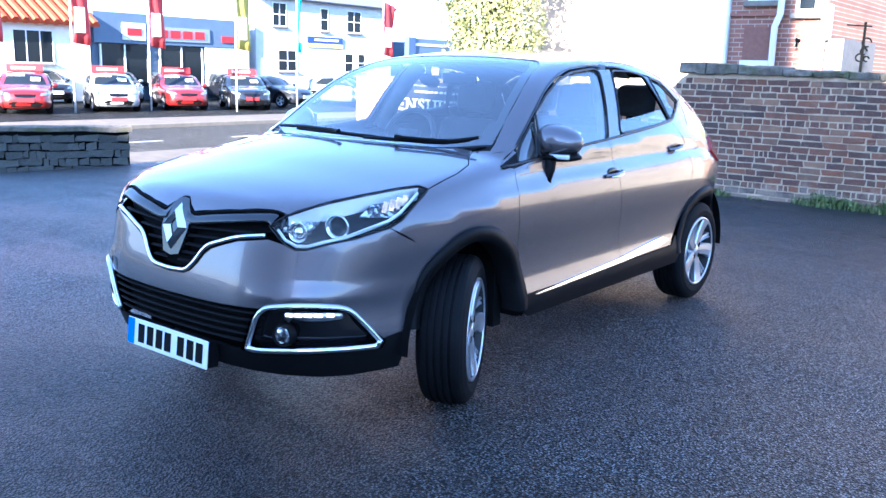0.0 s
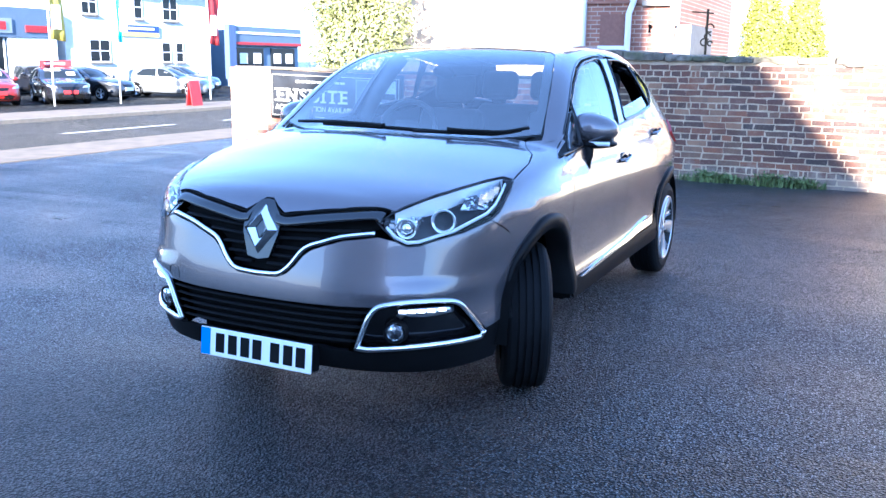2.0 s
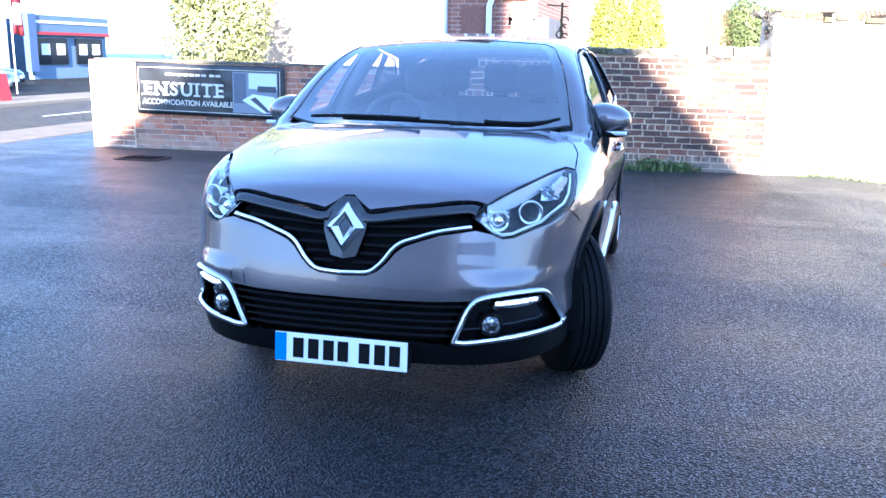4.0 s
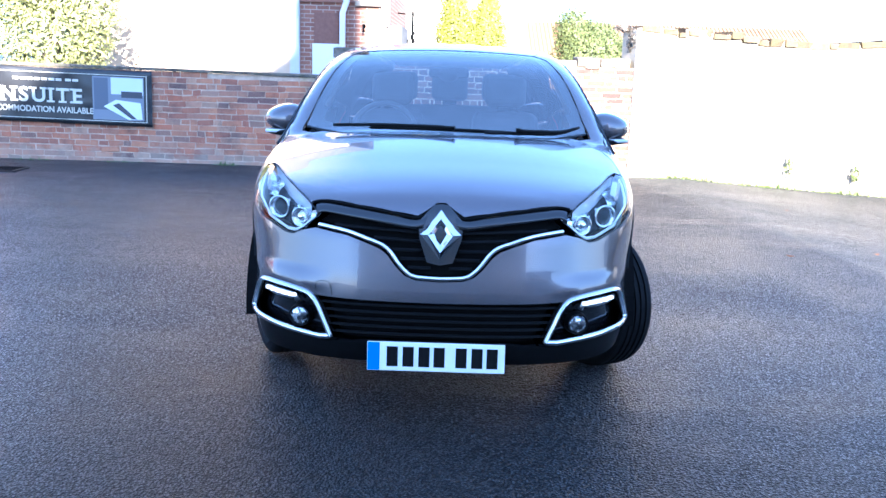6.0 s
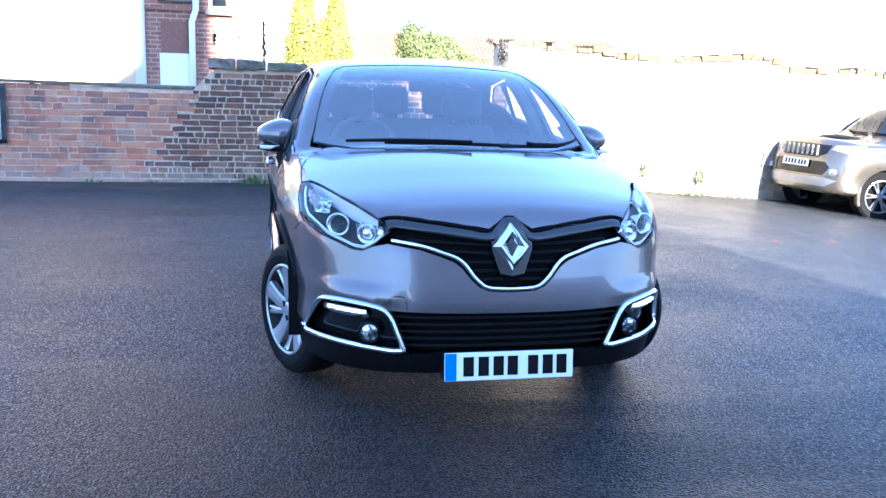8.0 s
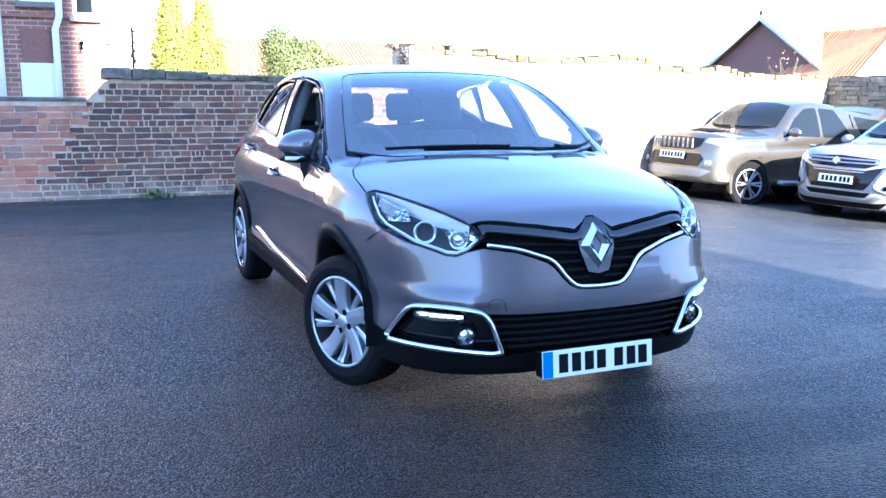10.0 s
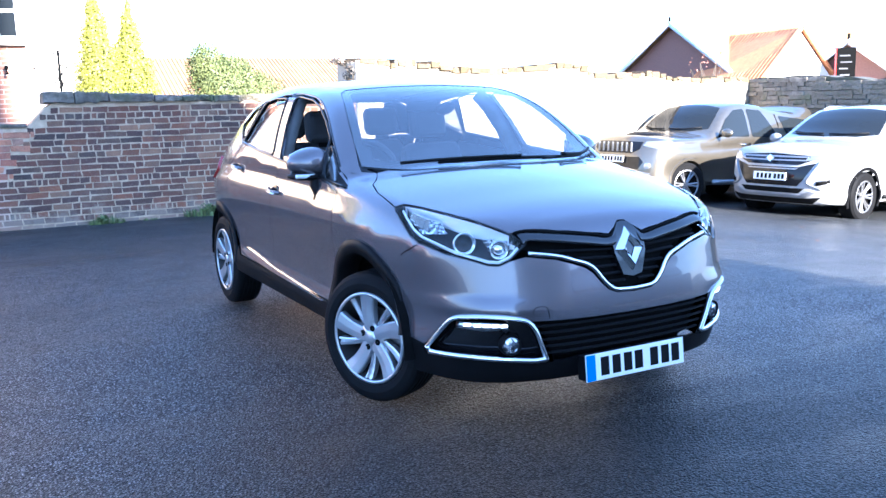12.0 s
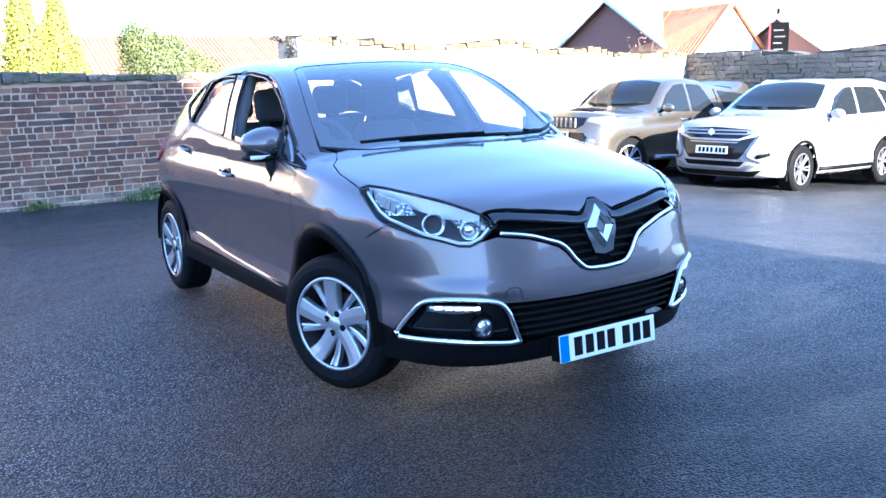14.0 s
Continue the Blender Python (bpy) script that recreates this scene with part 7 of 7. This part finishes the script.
shop = thing("small_shop", "small flat-roofed shop with blue fascia and red stripe", "shop", Matrix.Identity(4))
boxed("wall", (-45, -37, 44.6, 52.2, -0.7, 3.1), FASCIA, shop)
boxed("fascia", (-37.0, -36.7, 44.6, 52.2, 2.1, 3.35), FASCIA, shop, bevel=0.02)
boxed("red_stripe", (-36.7, -36.66, 44.6, 52.2, 2.15, 2.32), SIGNRED, shop)
boxed("white_stripe", (-36.7, -36.66, 44.6, 52.2, 2.85, 3.0), PLATE, shop)
for a, b in ((45.0, 47.9), (48.8, 51.6)):
    boxed("glazing", (-36.99, -36.9, a, b, 0.3, 1.95), DARKWIN, shop)
    boxed("poster", (-36.9, -36.88, a + 0.3, a + 1.1, 0.9, 1.6), PLATE, shop)
    boxed("poster", (-36.9, -36.88, b - 1.1, b - 0.3, 0.9, 1.6), PLATE, shop)
boxed("pier", (-37.0, -36.6, 43.9, 44.6, -0.1, 3.4), material("pier_blue", (0.06, 0.09, 0.2), 0.5), shop)

CLOTH = [material("flag_red", (0.42, 0.03, 0.03), 0.7), material("flag_yellow", (0.40, 0.33, 0.05), 0.7), material("flag_turquoise", (0.1, 0.55, 0.62), 0.7)]
for y, x, ci, h in ((11.2, -21.6, 0, 4.6), (13.9, -21.8, 0, 4.6), (16.2, -20.4, 1, 4.6), (18.5, -20.0, 2, 4.4), (22.8, -19.9, 0, 3.9), (8.6, -21.6, 0, 4.6)):
    fl = thing("banner_flag", "tall advertising flag on a white pole", "flag", Matrix.Translation((1.25 * x - 1.0, 1.25 * y + 0.8, -0.60)), "flags along the forecourt")
    tube("pole", [(0, 0, 0), (0, 0, h * 1.28)], 0.035, WHITEP, fl, "white pole")
    bm = bmesh.new()
    cols = []
    for i in range(8):
        a = 0.06 + 0.68 * i / 7
        cols.append([bm.verts.new((0.05 * math.sin(i * 1.3 + j * 0.6), a * (0.35 if ci == 2 else 1) + 0.03 * math.sin(j), 2.55 + (h * 1.28 - 2.6) * j / 9 - 0.15 * a)) for j in range(10)])
    for p, q in zip(cols, cols[1:]):
        for j in range(9):
            bm.faces.new((p[j], q[j], q[j + 1], p[j + 1]))
    cl = part("cloth", bm, CLOTH[ci], fl, smooth=True)
    cl.modifiers.new("thick", "SOLIDIFY").thickness = 0.008
    boxed("pale_shape", (0.06, 0.075, 0.12, 0.52, 2.9, 3.8), PLATE, fl)
ab = thing("pavement_sign", "red A-shaped pavement sign by the kerb", "sign", Matrix.Translation((-22.8, 24.7, -0.585)))
for s in (1, -1):
    boxed("board", (-0.02, 0.02, -0.3, 0.3, 0, 1.0), SIGNRED, ab, bevel=0.01, m=pose(s * 0.16, 0, 0, 0, s * -9, 0))
boxed("pale_bar", (0.0, 0.012, -0.18, 0.18, 0.4, 0.7), PLATE, ab, m=pose(0.14, 0, 0, 0, -9, 0))

# ---- details of the yard's walls ----
cop = random.Random(8)
s_ = -1.52
while s_ < 2.15:
    ln = cop.uniform(0.28, 0.52)
    e = min(s_ + ln, 2.25)
    bm = bmesh.new()
    vs = add_box(bm, s_ + 0.006, e - 0.006, -0.06, 0.40, 0, cop.uniform(0.07, 0.12))
    for q in vs:
        q.co += Vector((0, cop.uniform(-0.02, 0.015), cop.uniform(-0.012, 0.012)))
    bmesh.ops.subdivide_edges(bm, edges=bm.edges[:], cuts=4, use_grid_fill=True)
    for q in bm.verts:
        q.co += Vector((0, 1, 1)) * 0.026 * noise.noise(q.co * 11)
    st = part("coping_stone", bm, COPING, None, bevel=0.008)
    st.matrix_basis = Matrix.Translation((0, 7.5, 1.415 - 0.012 * (s_ + 1.6)))
    tagged(st, "mossy grey coping stone on the brick wall", "coping stone", "coping stones on the wall")
    s_ = e
bm = bmesh.new()
add_box(bm, -6.75, -1.70, -0.03, 0.33, 0.0, 0.035)
for q in bm.verts:
    q.co.z += 0.0 - 0.0125 * (q.co.x + 6.75)
st = part("wall_cap", bm, COPING, None, bevel=0.006)
st.matrix_basis = Matrix.Translation((0, 7.5, 1.215))
tagged(st, "thin dark tile capping on the low wall", "wall capping", kind="structure")

ban = thing("banner", "black vinyl banner advertising ensuite accommodation, tied to the wall", "banner", pose(-6.09, 7.455, 0.50, 0, 1.0, 0))
VINYL = material("black_vinyl", (0.02, 0.02, 0.022), 0.35)
CREAMINK = material("banner_lettering", (0.62, 0.58, 0.48), 0.6)
bm = bmesh.new()
nx, nz = 40, 14
grid = [[bm.verts.new((2.24 * i / nx, 0.016 * noise.noise(Vector((i * 0.22, j * 0.3, 0))) - 0.010 * abs(math.sin(i * 0.35 + j * 0.2)) - 0.008 * noise.noise(Vector((i * 0.6, j * 0.9, 4))), 0.70 * j / nz)) for j in range(nz + 1)] for i in range(nx + 1)]
for i in range(nx):
    for j in range(nz):
        bm.faces.new((grid[i][j], grid[i + 1][j], grid[i + 1][j + 1], grid[i][j + 1]))
sheet = part("sheet", bm, VINYL, ban, smooth=True)
sheet.modifiers.new("thick", "SOLIDIFY").thickness = 0.003


def lettering(text, size, x, z, mat, parent, squash=1.0, bold=0.0, slab=0.0):
    """Raised letters in the built-in font; slab adds serif feet of that thickness to a word's upright strokes."""
    feet = {"E": "lL", "N": "lLrR", "U": "lr", "I": "cC", "T": "C", "S": ""}
    made = []
    for ch in (text if slab else [text]):
        cu = bpy.data.curves.new("lettering", "FONT")
        cu.body, cu.size, cu.extrude, cu.offset = ch, size, 0.001, bold
        ob = bpy.data.objects.new("lettering", cu)
        scene.collection.objects.link(ob)
        me = bpy.data.meshes.new_from_object(ob.evaluated_get(bpy.context.evaluated_depsgraph_get()))
        bpy.data.objects.remove(ob)
        me.materials.clear()
        if slab:
            xs_ = [q.co.x for q in me.vertices]
            ys_ = [q.co.y for q in me.vertices]
            x0, x1, y0, y1 = min(xs_), max(xs_), min(ys_), max(ys_)
            bm = bmesh.new()
            bm.from_mesh(me)
            for f in feet.get(ch, ""):
                c = {"l": x0 + 0.5 * slab, "r": x1 - 0.5 * slab, "c": (x0 + x1) / 2}[f.lower()]
                yy = y0 if f.isupper() else y1 - slab
                add_box(bm, c - 2.1 * slab, c + 1.9 * slab, yy, yy + slab, -0.001, 0.0012)
            bm.to_mesh(me)
            bm.free()
        me.materials.append(mat)
        o = new("lettering", me)
        o.parent = parent
        o.matrix_basis = pose(x - (x0 * squash if slab else 0), -0.022, z, 90, 0, 0) @ Matrix.Diagonal((squash, 1, 1, 1))
        if slab:
            x += (x1 - x0) * squash + 0.050
        made.append(o)
    return made


lettering("ENSUITE", 0.255, 0.13, 0.265, CREAMINK, ban, 1.06, 0.006, 0.024)
lettering("ACCOMMODATION AVAILABLE", 0.105, 0.10, 0.135, CREAMINK, ban, 0.92, 0.002)
for k in range(9):
    boxed("pale_bar", (0.46 + 0.092 * k + (0.03 if k > 6 else 0), 0.535 + 0.092 * k + (0.03 if k > 6 else 0), -0.022, -0.02, 0.535, 0.567), CREAMINK, ban)
for d in ((0.04, 2.18, 0.05, 0.058), (0.04, 2.18, 0.635, 0.643)):
    boxed("border_line", (d[0], d[1], -0.024, -0.021, d[2], d[3]), CREAMINK, ban)
for x in (0.04, 2.17):
    boxed("border_line", (x, x + 0.008, -0.024, -0.021, 0.05, 0.64), CREAMINK, ban)
pic = [("photo_wall", (1.48, 2.14, 0.07, 0.62), (0.20, 0.21, 0.24)), ("photo_curtain", (1.50, 1.68, 0.20, 0.60), (0.10, 0.11, 0.14)), ("photo_window", (1.72, 2.13, 0.40, 0.61), (0.62, 0.64, 0.68)), ("photo_headboard", (1.85, 2.12, 0.36, 0.44), (0.05, 0.05, 0.06))]
for i, (nm, d, col) in enumerate(pic):
    boxed(nm, (d[0], d[1], -0.0225 - 0.001 * i, -0.021, d[2], d[3]), material(nm, col, 0.5), ban)
bm = bmesh.new()
f = [bm.verts.new(p) for p in ((1.62, -0.0275, 0.24), (1.78, -0.0275, 0.33), (2.10, -0.0275, 0.30), (2.12, -0.0275, 0.09), (1.94, -0.0275, 0.08))]
bm.faces.new(f)
part("photo_bed", bm, material("photo_bed", (0.72, 0.73, 0.76), 0.5), ban)
bm = bmesh.new()
f = [bm.verts.new(p) for p in ((1.74, -0.0285, 0.26), (1.98, -0.0285, 0.09), (2.05, -0.0285, 0.09), (1.82, -0.0285, 0.29))]
bm.faces.new(f)
part("photo_runner", bm, material("photo_runner", (0.06, 0.06, 0.07), 0.5), ban)

for i, (x, r, h, n) in enumerate(((-0.95, 0.14, 0.13, 110), (0.35, 0.26, 0.19, 260), (1.12, 0.32, 0.20, 300), (-2.9, 0.10, 0.08, 60), (-2.2, 0.08, 0.07, 40), (-4.3, 0.2, 0.05, 60), (-5.4, 0.2, 0.05, 60), (-0.45, 0.06, 0.07, 30))):
    tuft(x, 7.40, r, h, n, 40 + i)
for i, (x, h, w) in enumerate(((0.28, 0.15, 0.20), (0.52, 0.12, 0.16), (1.0, 0.16, 0.22), (1.35, 0.13, 0.24), (-1.0, 0.12, 0.08))):
    vs, fs = [], []
    foliage(vs, fs, (0, 0, h * 0.5), (w, 0.07, h * 0.55), int(900 * w) + 60, 0.022, random.Random(60 + i), shell=0.2)
    wd = put("leafy_weed", vs, fs, GRASS)
    wd.matrix_basis = Matrix.Translation((x, 7.40, 0.0))
    tagged(wd, "low leafy weed clump at the brick wall's foot", "weeds", "weeds along the walls", "stuff")
for i in range(11):
    x = 2.6 + 0.37 * i
    tuft(x, 7.38 + 0.25 * (x - 2.3) - 0.06, 0.16, 0.05 + 0.04 * (i % 3), 60, 70 + i, label="low weeds and moss along the stone wall's foot")
for x, h in ((4.55, 0.42), (5.55, 0.40)):
    y = 7.38 + 0.25 * (x - 2.3) - 0.05
    w = thing("wall_plant", "small leafy plant growing from the wall", "plant", Matrix.Translation((x, y, gz(x))))
    tube("stem", [(0, 0, 0), (0.01, 0, h * 0.6), (-0.01, -0.01, h)], 0.006, BARK, w, sides=5)
    vs, fs = [], []
    foliage(vs, fs, (0, -0.02, h * 0.7), (0.06, 0.04, h * 0.35), 90, 0.025, random.Random(int(x * 10)))
    put("leaves", vs, fs, GRASS, w)
lv = random.Random(31)
for i in range(9):
    x, y = lv.uniform(2.6, 7.0), lv.uniform(2.2, 6.4)
    a = lv.uniform(0, 360)
    bm = bmesh.new()
    n = [bm.verts.new(p) for p in ((-0.035, 0, 0.012), (0, 0.02, 0.004), (0.04, 0, 0.014), (0, -0.02, 0.004))]
    bm.faces.new((n[0], n[1], n[2]))
    bm.faces.new((n[0], n[2], n[3]))
    o = part("fallen_leaf", bm, material("dead_leaf", (0.20, 0.08, 0.03), 0.8), None)
    o.matrix_basis = pose(x, y, gz(x) + 0.004, 0, 0, a)
    tagged(o, "brown fallen leaf lying on the tarmac", "leaf", "fallen leaves on the yard")
mh = thing("drain_cover", "dark iron drain cover set flush in the tarmac", "drain cover", Matrix.Translation((-5.35, 6.35, 0.0)))
boxed("lid", (-0.3, 0.3, -0.2, 0.2, -0.03, 0.012), material("cast_iron", (0.03, 0.03, 0.032), 0.5, 0.8), mh, bevel=0.004)
for i in range(5):
    boxed("rib", (-0.26, 0.26, -0.165 + 0.08 * i, -0.145 + 0.08 * i, 0.012, 0.018), PIT, mh)

# ---- walls, piece by piece ----
OLD, OLDJ = brick_material("old_brick", REDS_OLD, False, 0.5), brick_material("old_brickwork", REDS_OLD, True, 0.5)
NEWB, NEWJ = brick_material("red_brick", REDS_NEW, False, 0.7), brick_material("red_brickwork", REDS_NEW, True, 0.7)


def rake(s):
    """The high wall's top, stepping up from the low one."""
    return 1.16 + min(1.0, max(0.0, (s - 0.30) / 0.26)) * 0.275 - 0.010 * s


def tooth(z, r):
    """Where the newer brickwork is toothed into the old wall's broken, raking end."""
    return -2.40 + 0.78 * z / 1.15 + (0.10, -0.02, 0.05, -0.06)[r % 4]


masonry("wall_low", "low red brick boundary wall with lime joints", -6.75, 7.5, -1.95, 7.5, low_top, -0.03, 0.232, 0.0755, 0.30, NEWB, NEWJ, speckled("grey_lime_mortar", (0.56, 0.42, 0.30), (0.34, 0.24, 0.17), 7.0, 0.95, 0.5, 0.01), seed=5, left=0.62, gap=0.011, headers=0.3, ragged=0.16, hi=lambda z, r: tooth(z, r) + 6.75)
masonry("wall_high", "old weathered dark red brick wall, partly sunlit", -2.0, 7.502, 2.32, 7.462, rake, -0.03, 0.218, 0.0735, 0.34, OLD, OLDJ, MORTAR, seed=7, headers=0.16, ragged=0.14, gap=0.017, bond=5, lo=lambda z, r: tooth(z, r) + 2.0)
masonry("wall_pier", "brick end pier of the low wall", -6.83, 7.46, -6.16, 7.46, lambda s: 1.235, -0.2, 0.232, 0.0755, 0.37, NEWB, NEWJ, MORTAR, seed=9, gap=0.014, headers=0.2, ragged=0.1, kind_label="pier")
RUBJ = speckled("rubble_stonework", (0.36, 0.32, 0.25), (0.24, 0.21, 0.165), 6.0, 0.9, 0.8, 0.02, island=True)


def stone_top(s):
    return 1.86 - 0.028 * s + 0.035 * math.sin(s * 2.1) + 0.05 * noise.noise(Vector((s * 2.5, 0, 0))) + 0.12 * math.exp(-((s - 4.4) / 0.6) ** 2)


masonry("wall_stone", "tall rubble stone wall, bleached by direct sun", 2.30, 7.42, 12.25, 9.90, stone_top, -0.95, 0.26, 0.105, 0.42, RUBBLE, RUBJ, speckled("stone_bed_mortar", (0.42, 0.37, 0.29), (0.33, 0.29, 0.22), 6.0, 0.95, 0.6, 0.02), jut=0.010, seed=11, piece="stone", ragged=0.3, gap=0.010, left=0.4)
capm = speckled("mossy_wall_top", (0.17, 0.115, 0.06), (0.085, 0.06, 0.035), 9.0, 0.95, 0.9, 0.02, (0.10, 0.085, 0.025))
cr = random.Random(19)
s_, way_ = 0.05, Vector((9.95, 2.48, 0)).normalized()
while s_ < 10.1:
    ln = cr.uniform(0.14, 0.34)
    bm = bmesh.new()
    vs = add_box(bm, 0.008, ln - 0.008, cr.uniform(-0.06, -0.01), 0.40, -0.03, cr.uniform(0.03, 0.085))
    for q in vs:
        q.co += Vector((cr.uniform(-0.02, 0.02), cr.uniform(-0.02, 0.02), cr.uniform(-0.012, 0.012)))
    st = part("capping_stone", bm, capm, None, bevel=0.008)
    st.matrix_basis = Matrix.Translation(Vector((2.30, 7.42, stone_top(s_ + ln / 2) - 0.03)) + way_ * s_) @ Matrix.Rotation(math.atan2(2.48, 9.95), 4, "Z")
    tagged(st, "rough mossy stone capping the rubble wall", "capping stone", "capping stones on the rubble wall")
    s_ += ln
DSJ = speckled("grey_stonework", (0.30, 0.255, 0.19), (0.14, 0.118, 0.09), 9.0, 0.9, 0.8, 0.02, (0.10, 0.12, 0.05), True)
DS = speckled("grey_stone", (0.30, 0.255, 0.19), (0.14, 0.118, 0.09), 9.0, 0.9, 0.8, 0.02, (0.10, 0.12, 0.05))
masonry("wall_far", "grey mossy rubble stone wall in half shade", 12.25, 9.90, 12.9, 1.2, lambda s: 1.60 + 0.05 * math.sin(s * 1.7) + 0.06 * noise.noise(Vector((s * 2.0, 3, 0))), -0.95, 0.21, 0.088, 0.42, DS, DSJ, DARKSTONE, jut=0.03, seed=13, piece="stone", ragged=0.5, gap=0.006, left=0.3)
DW = speckled("mossy_block", (0.12, 0.115, 0.10), (0.06, 0.058, 0.05), 5.0, 0.9, 0.8, 0.02, (0.06, 0.08, 0.02))
DWJ = speckled("mossy_blockwork", (0.12, 0.115, 0.10), (0.06, 0.058, 0.05), 5.0, 0.9, 0.8, 0.02, (0.06, 0.08, 0.02), True)
masonry("wall_dwarf", "low dark mossy stone wall beside the entrance", -9.6, 1.3, -8.0, 4.17, lambda s: 0.42, -0.36, 0.19, 0.105, 0.36, DW, DWJ, PIT, jut=0.04, seed=17, piece="stone", ragged=0.6, gap=0.010)
bm = bmesh.new()
add_box(bm, -0.05, 3.33, -0.05, 0.42, 0.42, 0.475)
bmesh.ops.subdivide_edges(bm, edges=bm.edges[:], cuts=14, use_grid_fill=True)
for q in bm.verts:
    q.co += Vector((0.2, 1, 1)) * 0.022 * noise.noise(q.co * 7)
cp = part("dwarf_coping", bm, COPING, None, bevel=0.012)
cp.matrix_basis = Matrix.Translation((-9.6, 1.3, 0)) @ Matrix.Rotation(math.atan2(2.87, 1.6), 4, "Z")
tagged(cp, "flat mossy stone coping on the dwarf wall", "coping", kind="structure")
iv = thing("ivy_on_wall", "dry dark ivy clinging to the stone wall's end", "ivy", Matrix.Translation((2.28, 7.6, 0)))
vs, fs = [], []
rv = random.Random(3)
foliage(vs, fs, (0.0, 0.0, 1.72), (0.06, 0.16, 0.16), 260, 0.03, rv)
foliage(vs, fs, (-0.12, 0.05, 1.88), (0.14, 0.1, 0.05), 120, 0.03, rv)
put("leaves", vs, fs, leaf_material("dead_ivy", (0.05, 0.045, 0.035), (0.12, 0.10, 0.08)), iv)
tube("stem", [(0.0, -0.02, 0.0), (0.02, -0.02, 0.9), (-0.02, 0, 1.8)], 0.012, BARK, iv, sides=5)
